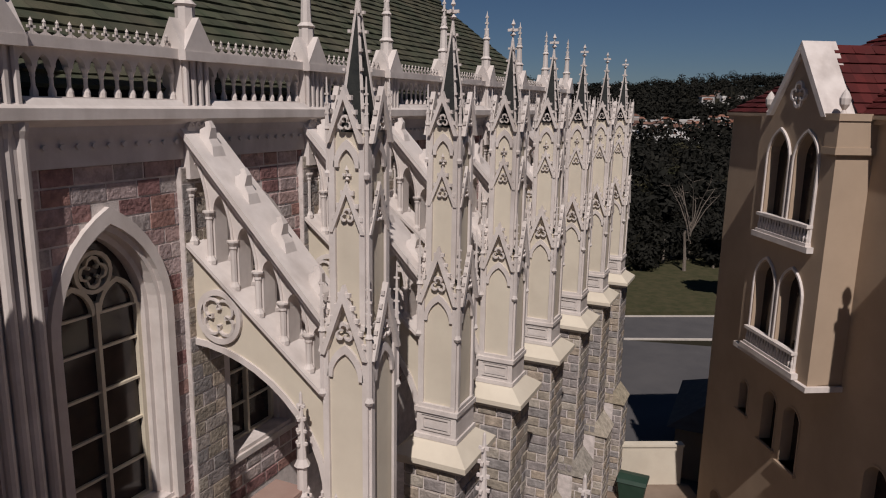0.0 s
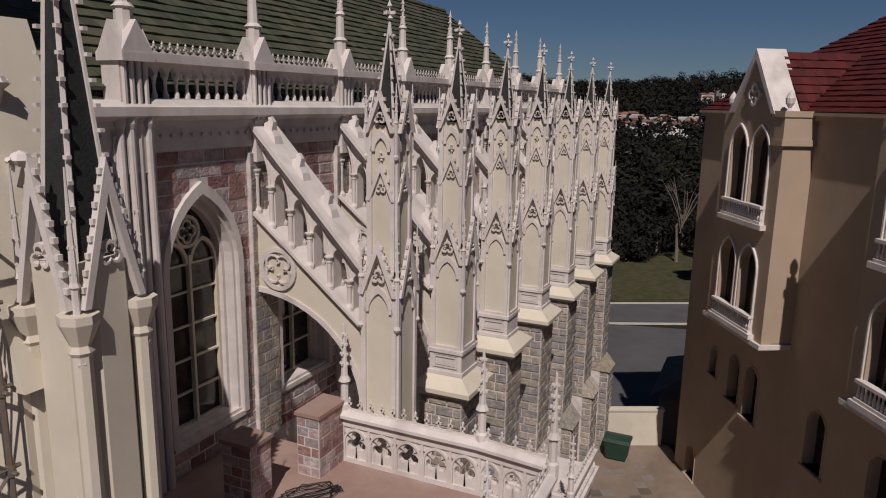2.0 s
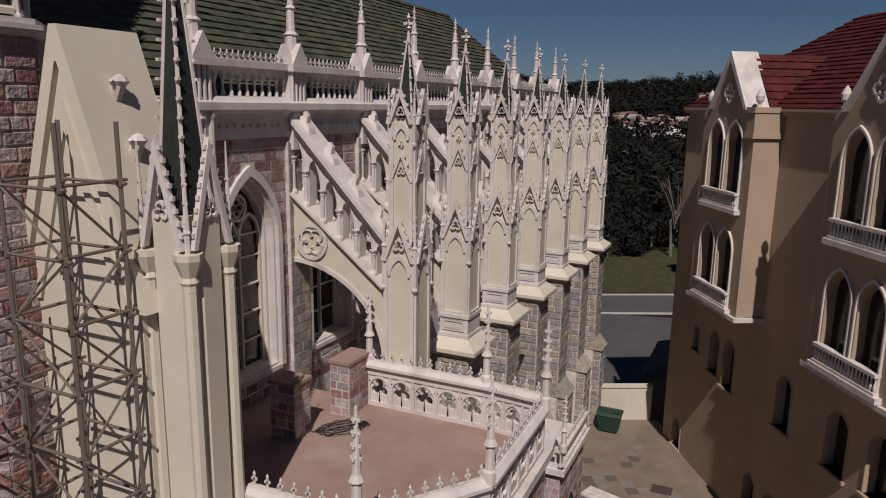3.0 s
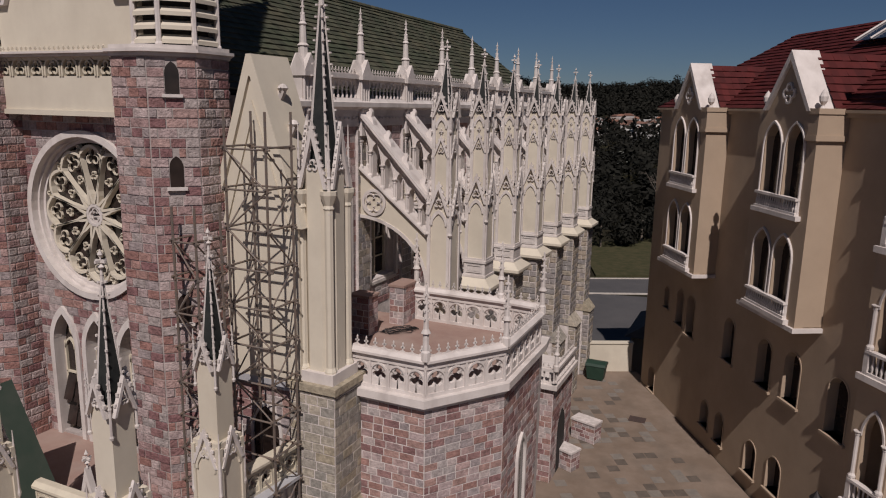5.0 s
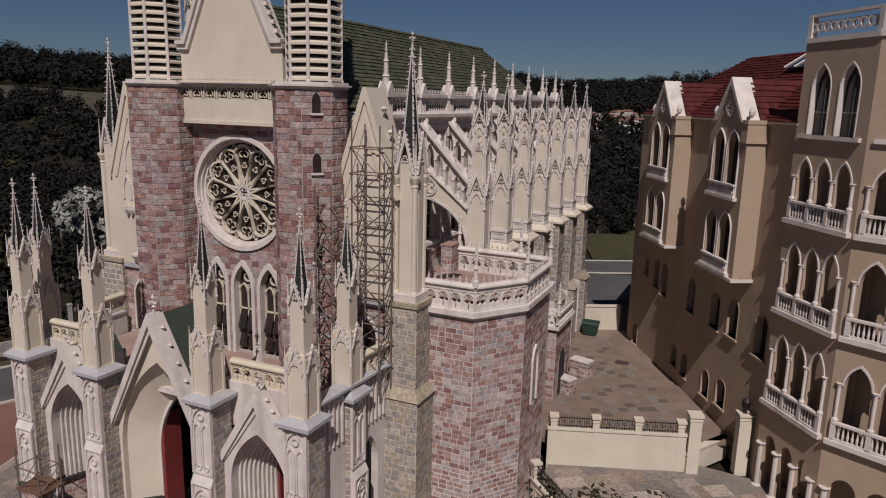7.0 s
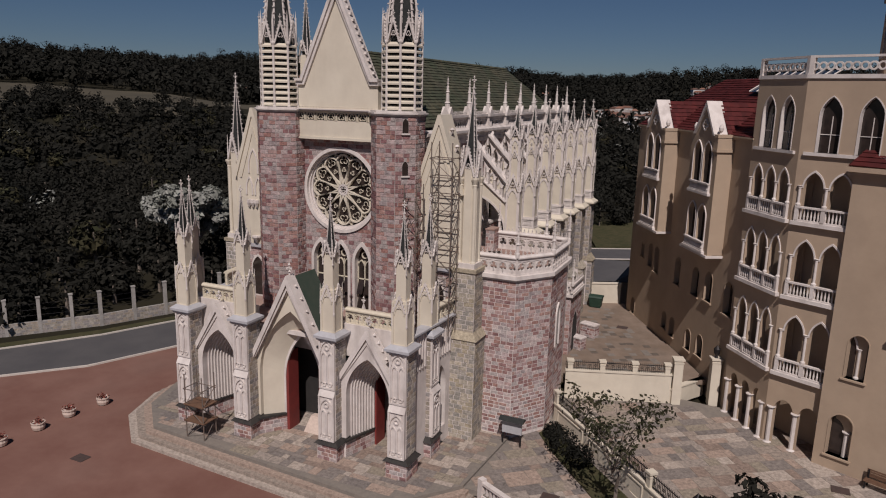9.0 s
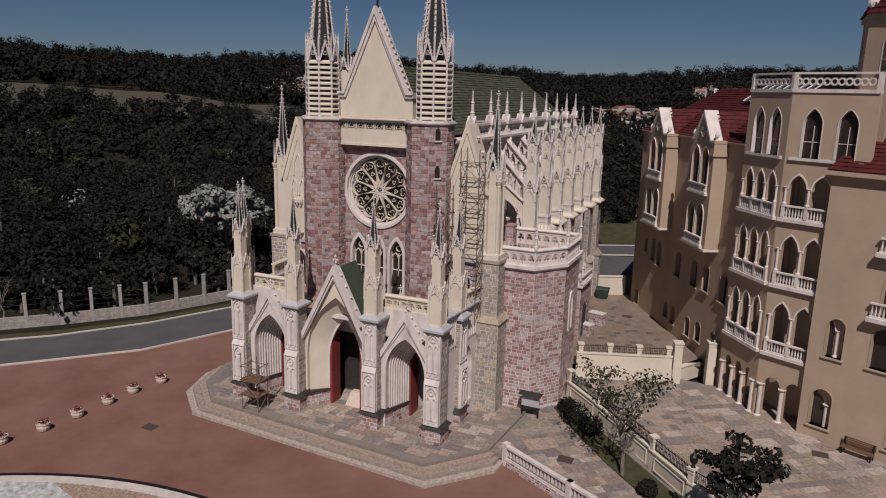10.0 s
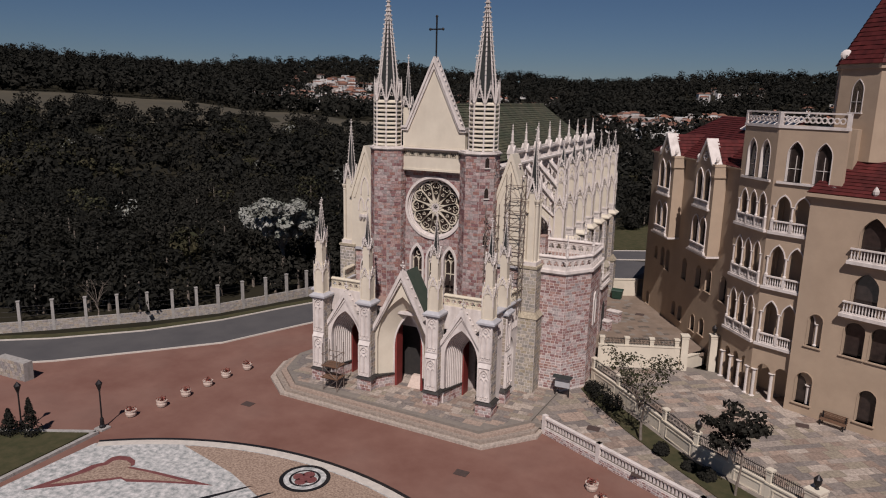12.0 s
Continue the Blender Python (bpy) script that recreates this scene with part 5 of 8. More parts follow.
def porch_pier():
    a = Assembly()
    a.add("porch_pier", MB().box(-0.50, 0.50, -0.45, 0.60, PLAT, 8.0), MORTAR, "porch pier with white traceried panels, stone sides and a cream pinnacle")
    st_, pl_ = MB(), MB()
    for p, q, z0, z1, s in (((0.5, -0.45), (0.5, 0.6), 2.0, 7.9, 1), ((-0.5, 0.6), (-0.5, -0.45), 2.0, 7.9, 2), ((-0.62, -0.62), (0.62, -0.62), PLAT, 1.75, 3), ((0.62, -0.62), (0.62, 0.72), PLAT, 1.75, 4), ((-0.62, 0.72), (-0.62, -0.62), PLAT, 1.75, 5)):
        m, w = face(p, q)
        blocks = st_ if z0 > 1.9 else pl_
        blocks.warp = lambda v, m=m: m @ v
        rnd = random.Random(s)
        for b in courses(0, w, z0, z1, (), 0.27, 0.42, seed=s):
            blocks.brick(*b, rnd.uniform(0.015, 0.03))
    a.add("stonework", st_, GREY_STONE)
    a.add("plinth_stonework", pl_, STONE)
    a.add("plinth_core", MB().box(-0.62, 0.62, -0.62, 0.72, PLAT - 0.1, 1.75), MORTAR)
    a.add("plinth_ledge", MB().add([(x * 0.78, y * 0.78 + 0.05, 1.75) for x, y in ((-1, -1), (1, -1), (1, 1), (-1, 1))] + [(x * 0.52, y * 0.56 + 0.05, 2.0) for x, y in ((-1, -1), (1, -1), (1, 1), (-1, 1))],
                                   [(0, 1, 5, 4), (1, 2, 6, 5), (2, 3, 7, 6), (3, 0, 4, 7), (3, 2, 1, 0), (4, 5, 6, 7)]), BLACK)
    t = MB()
    for z0, z1, y in ((2.0, 4.6, -0.62), (5.0, 7.9, -0.50)):
        t.box(-0.48, 0.48, y + 0.03, -0.44, z0, z1)
        t.box(-0.5, -0.40, y - 0.05, y + 0.03, z0, z1).box(0.40, 0.5, y - 0.05, y + 0.03, z0, z1).box(-0.5, 0.5, y - 0.05, y + 0.03, z0, z0 + 0.1)
        for s in (-1, 1):
            t.ring(arch(0.19, z1 - 1.1, z1 - 0.75, 5, s * 0.20, z0 + 0.35), arch(0.13, z1 - 1.1, z1 - 0.84, 5, s * 0.20, z0 + 0.35), y - 0.04, y + 0.03, closed=False)
            t.ring(circle(s * 0.18, z0 + 0.26, 0.12, 10), circle(s * 0.18, z0 + 0.26, 0.07, 10), y - 0.03, y + 0.03)
        t.ring(circle(0, z1 - 0.5, 0.17, 12), circle(0, z1 - 0.5, 0.10, 12), y - 0.04, y + 0.03)
        t.ring(arch(0.42, z1 - 0.75, z1 - 0.08, 6), arch(0.36, z1 - 0.75, z1 - 0.17, 6), y - 0.05, y + 0.03, closed=False)
    t.add([(-0.5, -0.68, 4.6), (0.5, -0.68, 4.6), (0.5, -0.45, 5.05), (-0.5, -0.45, 5.05), (-0.5, -0.45, 4.6), (0.5, -0.45, 4.6)], [(0, 1, 2, 3), (0, 4, 5, 1), (0, 3, 4), (1, 5, 2), (4, 3, 2, 5)])
    a.add("tracery_panel", t, WHITE)
    a.add("cap_ledge", MB().box(-0.72, 0.72, -0.72, 0.78, 7.92, 8.06).box(-0.62, 0.62, -0.62, 0.68, 7.8, 7.92).add([(x * 0.72, y * 0.75 + 0.03, 8.06) for x, y in ((-1, -1), (1, -1), (1, 1), (-1, 1))] + [(x * 0.46, y * 0.46, 8.26) for x, y in ((-1, -1), (1, -1), (1, 1), (-1, 1))],
                                  [(0, 1, 5, 4), (1, 2, 6, 5), (2, 3, 7, 6), (3, 0, 4, 7), (3, 2, 1, 0), (4, 5, 6, 7)]), LEAD)
    a.add("shaft", MB().box(-0.40, 0.40, -0.40, 0.40, 8.1, 10.6).box(-0.28, 0.28, -0.28, 0.28, 10.6, 12.6), CREAM)
    a.add("moulding", rot(panelled, 0.42, 8.2, 10.5, -0.40), CREAM)
    a.add("gablet", rot(gablet, 0.38, 10.0, 10.95, -0.41, 0.07), WHITE)
    c = MB()
    for sx_ in (-1, 1):
        for sy_ in (-1, 1):
            c.lathe([(0.04, 9.2), (0.06, 9.3), (0.045, 9.4), (0.045, 9.9), (0.01, 10.9)], sx_ * 0.42, sy_ * 0.42, 6)
    a.add("corner_pinnacle", c, WHITE)
    spire_set(a, 0.29, 12.4, 13.2, 15.7)
    return a


PP = porch_pier()
for x in (-7.3, -2.95, 2.95, 7.3):
    PP.put(church, pose(x, PF + 0.45, 0))
PP.put(church, pose(7.35, -2.75, 0, 0, 0, 90))
PP.put(church, pose(-8.35, -3.9, 0, 0, 0, -90))

# doorways between the piers: splayed arches, red doors, gables with green sheet roofs
def doorway(cx, w, spring, apex, gab, foot, inner_w, inner_apex, ribs, wide):
    y0 = PF + 0.55
    g = MB()
    o = arch(w, spring, apex, 10, cx)
    pts = [(cx - wide, 2.0), (cx - w, 2.0)] + o + [(cx + w, 2.0), (cx + wide, 2.0), (cx + wide, foot), (cx, gab), (cx - wide, foot)]
    g.prism(pts, y0 + (0 if ribs else 0.2), y0 + 0.45)
    gate = part("portal", g, CREAM if not ribs else WHITE, church, "gabled portal with a deep pointed arch and red doors")
    cp = MB()
    cp.ring([(cx - wide - 0.15, foot - 0.2), (cx, gab + 0.30), (cx + wide + 0.15, foot - 0.2)], [(cx - wide + 0.12, foot - 0.2), (cx, gab - 0.22), (cx + wide - 0.12, foot - 0.2)], y0 - 0.18, y0 + 0.6, closed=False)
    cp.ring([(cx - wide + 0.05, foot - 0.2), (cx, gab - 0.35), (cx + wide - 0.05, foot - 0.2)], [(cx - wide + 0.17, foot - 0.2), (cx, gab - 0.55), (cx + wide - 0.17, foot - 0.2)], y0 - 0.08, y0, closed=False)
    part("gable_coping", cp, WHITE, gate)
    ck = MB()
    for s in (-1, 1):
        for i in range(7):
            f = (i + 0.6) / 7.6
            x, z = cx + s * (wide + 0.15) * (1 - f), foot - 0.2 + (gab + 0.5 - foot) * f
            ck.lathe([(0.02, z - 0.02), (0.09, z + 0.06), (0.05, z + 0.13), (0.0, z + 0.2)], x + s * 0.04, y0 + 0.25, 6)
    part("crocket", ck, WHITE, gate)
    part("finial", finial(MB(), cx, y0 + 0.2, gab + 0.25, 1.5), WHITE, gate)
    depth = 1.7 if ribs else 0.95
    sl = MB()
    n = 9 if ribs else 2
    for k in range(n):
        f0, f1 = k / n, (k + 1) / n
        wa, wb = w + (inner_w - w) * f0, w + (inner_w - w) * f1
        aa, ab = apex + (inner_apex - apex) * f0, apex + (inner_apex - apex) * f1
        ya, yb = y0 + 0.45 + depth * f0, y0 + 0.45 + depth * f1
        A = arch(wa, spring - 0.4 * f0, aa, 10, cx, 1.9)
        B = arch(wb, spring - 0.4 * f1, ab, 10, cx, 1.9)
        j = len(A)
        sl.add([(p[0], ya, p[1]) for p in A] + [(p[0], yb, p[1]) for p in B], [(i, i + 1, j + i + 1, j + i) for i in range(j - 1)])
        if ribs:
            sl.ring(A, arch(wa - 0.07, spring - 0.4 * f0, aa - 0.1, 10, cx, 1.9), ya, ya + 0.1, closed=False)
    part("splay", sl, CREAM if not ribs else WHITE, gate)
    yb = y0 + 0.45 + depth
    for s in (-1, 1):
        d = MB().prism([(cx + s * inner_w, PLAT), (cx + s * inner_w, spring - 0.3), (cx + s * inner_w * 0.86, spring + (inner_apex - spring) * 0.5), (cx + s * inner_w * 0.86, PLAT)], yb - 0.08, yb + 0.9)
        part("door", d, RED_DOOR, gate, "red painted open door leaf")
    if not ribs:
        part("arch_band", MB().ring(arch(inner_w + 0.14, spring - 0.4, inner_apex + 0.2, 10, cx, 1.9), arch(inner_w, spring - 0.4, inner_apex, 10, cx, 1.9), yb - 0.12, yb + 0.05, closed=False), WHITE, gate)
    bs = MB()
    st_ = MB()
    for s in (-1, 1):
        a, b = (cx + s * (w + 0.06), y0 + 0.05), (cx + s * (inner_w + 0.05), yb)
        bs.prism([a, b, (b[0] + s * 0.6, b[1]), (a[0] + s * 0.3, a[1])], PLAT, 1.78, "xy")
        st_.prism([(a[0] - s * 0.12, a[1] - 0.12), (b[0] - s * 0.12, b[1]), (b[0] + s * 0.6, b[1]), (a[0] + s * 0.3, a[1])], 1.78, 1.92, "xy")
        m, ww_ = face(a, b) if s < 0 else face(b, a)
        masonry(gate, m, 0, ww_, PLAT, 1.77, (), STONE, 0.24, 0.4, 0.02, None, int(cx * 3 + s + 60))
    part("plinth", bs, MORTAR, gate)
    part("plinth_ledge", st_, BLACK, gate)
    rf = MB()
    for s in (-1, 1):
        rf.add([(cx, y0 + 0.5, gab + 0.12), (cx + s * (wide + 0.05), y0 + 0.5, foot - 0.2), (cx + s * (wide + 0.05), -2.9, foot - 0.2), (cx, -2.9, gab + 0.12),
                (cx, y0 + 0.5, gab), (cx + s * (wide - 0.05), y0 + 0.5, foot - 0.3), (cx + s * (wide - 0.05), -2.9, foot - 0.3), (cx, -2.9, gab)], [(0, 1, 2, 3), (4, 7, 6, 5), (1, 5, 6, 2), (3, 2, 6, 7)])
    part("sheet_roof", rf, GREEN_METAL, gate, "dark green sheet roof")


doorway(0.0, 2.28, 4.5, 8.75, 10.6, 5.9, 1.25, 7.0, False, 2.55)
doorway(-5.12, 1.35, 4.6, 6.9, 8.3, 5.7, 0.72, 5.6, True, 1.75)
doorway(5.12, 1.35, 4.6, 6.9, 8.3, 5.7, 0.72, 5.6, True, 1.75)
# porch body, roof terrace, parapets
bodyp = MB().box(-7.2, 7.2, -2.6, -0.9, 5.5, 7.3).box(-7.2, 7.2, -4.6, -0.9, 7.1, 7.35).box(-7.2, -2.9, -4.8, -4.4, 6.6, 8.45).box(2.9, 7.2, -4.8, -4.4, 6.6, 8.45)
porch = part("porch_body", bodyp, WHITE, church, "low porch block with a flat roof terrace")
part("porch_terrace", MB().box(-7.1, 7.1, -4.4, 0.0, 7.352, 7.42), TERRACE, porch, "reddish flat terrace over the porch")
part("porch_inner", MB().box(-7.0, 7.0, -1.6, -1.2, 0.3, 5.5), DARK, porch)
for a, b in (((-6.9, -4.7), (-3.3, -4.7)), ((3.3, -4.7), (6.9, -4.7))):
    foil_parapet(porch.parent, a, b, 8.45, 0.75, 0.55, 3, False, YELLOW)
foil_parapet(church, (7.55, -2.0), (7.75, -0.2), 8.5, 0.75, 0.5, 3, False, YELLOW)
foil_parapet(church, (-7.75, -0.2), (-7.55, -2.0), 8.5, 0.75, 0.5, 3, False, YELLOW)
for sx in (-1, 1):
    p, q = (sx * 7.45, -5.2), (sx * 7.75, -0.3)
    m, w = face(p, q) if sx > 0 else face(q, p)
    sw_ = MB(lambda v: m @ v)
    cs = 3.65 if sx > 0 else w - 3.65
    pierced(sw_, 0, w, PLAT, 8.4, 0, 0.4, [(cs, arch(0.62, 4.4, 5.7, 6, cs), 1.8)])
    for i in range(16):
        sw_.box(0.2 + i * 0.29, 0.28 + i * 0.29, -0.09, 0, 6.3, 8.2)
    sd = part("porch_side", sw_, WHITE, church, "white ribbed side wall of the porch with a pointed opening")
    part("porch_side_shade", MB(lambda v: m @ v).prism(arch(0.64, 4.4, 5.72, 6, cs, 1.8), 0.36, 0.39), DARK, sd)
    part("side_ledge", MB(lambda v: m @ v).box(0, w, -0.25, 0.45, 8.4, 8.5), LEAD, sd)
# open pierced gablet standing on the terrace
og = MB().ring([(-0.55, 7.4), (0, 9.3), (0.55, 7.4)], [(-0.42, 7.4), (0, 8.9), (0.42, 7.4)], -0.08, 0.08, closed=False)
og.ring(circle(0, 8.15, 0.22, 14), circle(0, 8.15, 0.13, 14), -0.06, 0.06).ring(circle(-0.17, 7.75, 0.16, 12), circle(-0.17, 7.75, 0.10, 12), -0.06, 0.06).ring(circle(0.17, 7.75, 0.16, 12), circle(0.17, 7.75, 0.10, 12), -0.06, 0.06)
finial(og, 0, 0, 9.25, 1.0)
og_ = part("terrace_gablet", og, WHITE, church, "white pierced gablet with a finial")
og_.location = (3.75, -3.6, 0)

# ---------------------------------------------------------------- scaffolds
def scaffold(x0, y0, z0, nx, ny, nz, sx, sy, sz, label):
    s = thing("scaffold", label, "scaffold", "scaffolds beside the church")
    for i in range(nx + 1):
        for j in range(ny + 1):
            part("standard", MB().rod((x0 + i * sx, y0 + j * sy, z0), (x0 + i * sx, y0 + j * sy, z0 + nz * sz + 0.9), 0.035, n=6), BALLAST, s)
    rr = random.Random(int(x0 * 10))
    for k in range(1, nz + 1):
        z = z0 + k * sz
        lg = MB()
        for j in range(ny + 1):
            lg.rod((x0 - 0.12, y0 + j * sy, z), (x0 + nx * sx + 0.12, y0 + j * sy, z), 0.028)
        for i in range(nx + 1):
            lg.rod((x0 + i * sx, y0 - 0.12, z + 0.05), (x0 + i * sx, y0 + ny * sy + 0.12, z + 0.05), 0.028)
            for j in range(ny + 1):
                lg.lathe([(0.055, z - 0.05), (0.06, z), (0.055, z + 0.08)], x0 + i * sx, y0 + j * sy, 6)
        part("ledger", lg, BALLAST, s)
        br_ = MB()
        for i in range(nx):
            a, b = (x0 + i * sx, x0 + (i + 1) * sx) if (k + i) % 2 else (x0 + (i + 1) * sx, x0 + i * sx)
            br_.rod((a, y0, z - sz), (b, y0, z), 0.022)
        for i in range(nx + 1):
            a, b = (y0, y0 + ny * sy) if k % 2 else (y0 + ny * sy, y0)
            br_.rod((x0 + i * sx, a, z - sz), (x0 + i * sx, b, z), 0.022)
        part("brace", br_, BALLAST, s)
    return s


scaffold(6.7, -1.35, 7.42, 1, 1, 10, 1.25, 1.0, 1.0, "tall tube scaffold standing before the cream aisle front")
scaffold(5.25, -1.75, 7.42, 1, 1, 8, 0.75, 0.9, 0.95, "narrow dark tube scaffold beside the stone tower")
lows = scaffold(-5.9, -7.6, PLAT, 1, 1, 3, 1.3, 1.0, 1.0, "low rolling scaffold with boards before the portal")
part("board", MB().box(-6.0, -4.5, -7.7, -6.5, PLAT + 2.05, PLAT + 2.1), WOOD, lows)
part("board", MB().box(-6.0, -4.5, -7.7, -6.5, PLAT + 1.05, PLAT + 1.1), WOOD, lows)

# ---------------------------------------------------------------- ground
RIDGE_LINE = [(-110, 2.4), (-56, 2.55), (-51, 2.3), (-45.5, 2.0), (-40, 2.35), (-35, 2.8), (-31.5, 2.7), (-28, 2.25), (-24, 1.85), (-20, 1.8), (-15, 1.5), (-10, 1.6), (-4, 2.0), (3, 2.05), (60, 2.2)]
SHOULDER = [(-110, 25), (-56, 23), (-48, 20), (-40, 13), (-31, 6), (-22, 3), (0, 3), (60, 4)]
MID = (22.0, -30.0)


def along(table, a):
    for (a0, v0), (a1, v1) in zip(table, table[1:]):
        if a <= a1:
            f = min(1, max(0, (a - a0) / (a1 - a0)))
            return v0 + (v1 - v0) * f * f * (3 - 2 * f)
    return table[-1][1]


def height(x, y):
    """The lie of the land: level round the church, a wooded shoulder, then the far ridge."""
    a, d = math.degrees(math.atan2(x - MID[0], y - MID[1])), math.hypot(x - MID[0], y - MID[1])
    if a > 60 or a < -110:
        return -0.02
    edge = min(1, (60 - a) / 25, (a + 110) / 25)
    ridge = 14 + 1000 * math.tan(math.radians(along(RIDGE_LINE, a)))
    f = min(1, max(0, (d - 130) / 310)) ** 1.5
    g = min(1, max(0, (d - 440) / 560))
    h = along(SHOULDER, a) * f
    h += (ridge - along(SHOULDER, a)) * g ** 1.25 - 5 * math.sin(math.pi * g) * (a < -25)
    h += 4 * noise.noise(Vector((x * 0.008, y * 0.008, 0))) * f
    return h * edge - 0.02


gr = MB()
NR, NA = 70, 160
rad = [0.0] + [8 * 1.09 ** i for i in range(NR)]
vs = [(5, 0, -0.02)]
for r in rad[1:]:
    for k in range(NA):
        a = 2 * math.pi * k / NA
        x, y = 5 + r * math.cos(a), r * math.sin(a)
        vs.append((x, y, height(x, y)))
fs = [(0, 1 + k, 1 + (k + 1) % NA) for k in range(NA)]
for i in range(NR - 1):
    for k in range(NA):
        a, b = 1 + i * NA + k, 1 + i * NA + (k + 1) % NA
        fs.append((a, a + NA, b + NA, b))
gr.add(vs, fs)
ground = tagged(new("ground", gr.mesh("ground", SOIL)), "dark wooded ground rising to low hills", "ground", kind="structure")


def sheet(name, pts, z, mat, label, category):
    ob = new(name, MB().prism(pts, z - 0.3, z, "xy").mesh(name, mat))
    return tagged(ob, label, category, kind="structure")


sheet("plaza", [(-33, -11), (-31.8, -12.5), (-26, -6), (-21.9, -1.5), (-18.6, 6.7), (-16, 12), (-12, 12), (-12, -4), (40, -4), (60, -60), (-40, -80), (-46, -30)], 0.0, PAVER, "red brick paved plaza", "plaza")
road_in = [(-60, -34), (-40, -19), (-31.6, -12.3), (-26, -6.2), (-21.8, -1.5), (-18.4, 6.7), (-15, 14), (-8, 30), (-4, 44), (2, 54), (14, 60), (30, 66), (60, 70)]
road_out = [(-66, -30), (-46, -15), (-36.9, -8.4), (-31, -2.5), (-26.7, 3.9), (-23.8, 10.5), (-20, 18), (-13, 33), (-8, 48), (0, 60), (13, 67), (30, 73), (60, 77)]
road = MB()
for i in range(len(road_in) - 1):
    road.prism([road_in[i], road_in[i + 1], road_out[i + 1], road_out[i]], -0.2, 0.03, "xy")
tagged(new("road", road.mesh("road", ASPHALT)), "grey asphalt road curving past the church", "road", kind="structure")


def strip(name, pts, w, z0, z1, mat, label, category):
    mb = MB()
    for a, b in zip(pts, pts[1:]):
        a, b = Vector((*a, 0)), Vector((*b, 0))
        d = (b - a).normalized()
        n = Vector((-d.y, d.x, 0)) * w / 2
        mb.prism([tuple((a + n).xy), tuple((b + n).xy), tuple((b - n).xy), tuple((a - n).xy)], z0, z1, "xy")
    return tagged(new(name, mb.mesh(name, mat)), label, category, kind="structure")


strip("kerb", road_in, 0.18, -0.1, 0.12, KERB, "pale concrete kerb along the road", "kerb")
strip("kerb", road_out, 0.18, -0.1, 0.13, KERB, "pale concrete kerb along the road", "kerb")
verge = MB()
off = [(x - 1.1 * (1 if x < 0 else 0), y + 1.0) for x, y in road_out]
for i in range(len(off) - 1):
    verge.prism([road_out[i], road_out[i + 1], off[i + 1], off[i]], -0.2, 0.06, "xy")
tagged(new("verge", verge.mesh("verge", GRASS)), "narrow grass verge beyond the road", "grass", kind="structure")
sheet("lawn", [(2.5, 62), (13, 68), (40, 74), (60, 90), (40, 100), (8, 92), (-4, 80)], 0.3, GRASS, "mown lawn beside the bend of the road", "lawn")
sheet("pavement", [(9, 30.5), (16, 30.5), (24, 46), (24, 60), (4, 55), (-2, 44), (4, 34)], 0.02, ASPHALT, "grey asphalt yard behind the church", "yard")
sheet("courtyard", [(5, 10.2), (12.5, 9.6), (19.4, 13.0), (21.2, 14.0), (12.3, 30.5), (5, 30.5)], GROUND, COURT, "weathered stone paved courtyard", "courtyard")
DARK_PAVE = material("dark_paving_stone", (0.095, 0.075, 0.06), (0.13, 0.105, 0.085), 0.85, 2, 0.2, 30)
ctile = random.Random(4)
cmb = [MB(), MB()]
gu, gn = Vector((0.5014, -0.8652)), Vector((-0.8652, -0.5014))
for i in range(-34, 4):
    for j in range(2, 19):
        p = Vector((20.73, 13.71)) + gu * (i * 0.58) + gn * (j * 0.58)
        if p.x < 9.9 or p.y < 10.9 + max(0, p.x - 12.5) * 0.5 or p.y > 28 or ctile.random() > 0.34 * math.exp(-((j - 6) / 5.0) ** 2) + 0.04:
            continue
        c = [p + gu * a + gn * b for a, b in ((-0.27, -0.27), (0.27, -0.27), (0.27, 0.27), (-0.27, 0.27))]
        cmb[ctile.random() < 0.6].prism([tuple(q) for q in c], GROUND, GROUND + 0.008, "xy")
tagged(new("dark_paving", cmb[0].mesh("dark_paving", DARK_PAVE)), "scattered dark paving squares in the courtyard", "paving", kind="stuff")
tagged(new("dark_paving", cmb[1].mesh("dark_paving", FLAG_BED)), "scattered grey paving squares in the courtyard", "paving", kind="stuff")
sheet("right_plaza", [(12.5, 9.0), (19.4, 12.4), (24, 12), (40, 12), (44, -6), (28.9, -9.6), (24.4, -7.9), (19.8, -2.5), (12.7, 4.0)], 0.55, FLAG_BED, "stone paved forecourt of the arcaded building", "forecourt")
sheet("side_pavement", [(8.5, 6), (13, 6.5), (20, -3.2), (28, -11), (28, -13.8), (23.2, -11.3), (16.2, -7.5), (11.7, -5.1), (8, -5)], 0.66, FLAG_BED, "stone paved path beside the church", "path")

# church platform with steps
steps = [(-13.4, -3.0), (-12.2, -6.3), (-9.4, -8.6), (8.6, -9.6), (11.6, -6.2), (12.0, 2.0), (-9, 8), (-12.4, 2)]
for k in range(4):
    g = 1 - 0.025 * k
    pts = [(x * g, y + 0.36 * k if y < -2 else y) for x, y in steps]
    sheet("platform_step", pts, 0.2 * (k + 1), FLAG_BED if k == 3 else FLAG, "stone step of the church platform", "step")


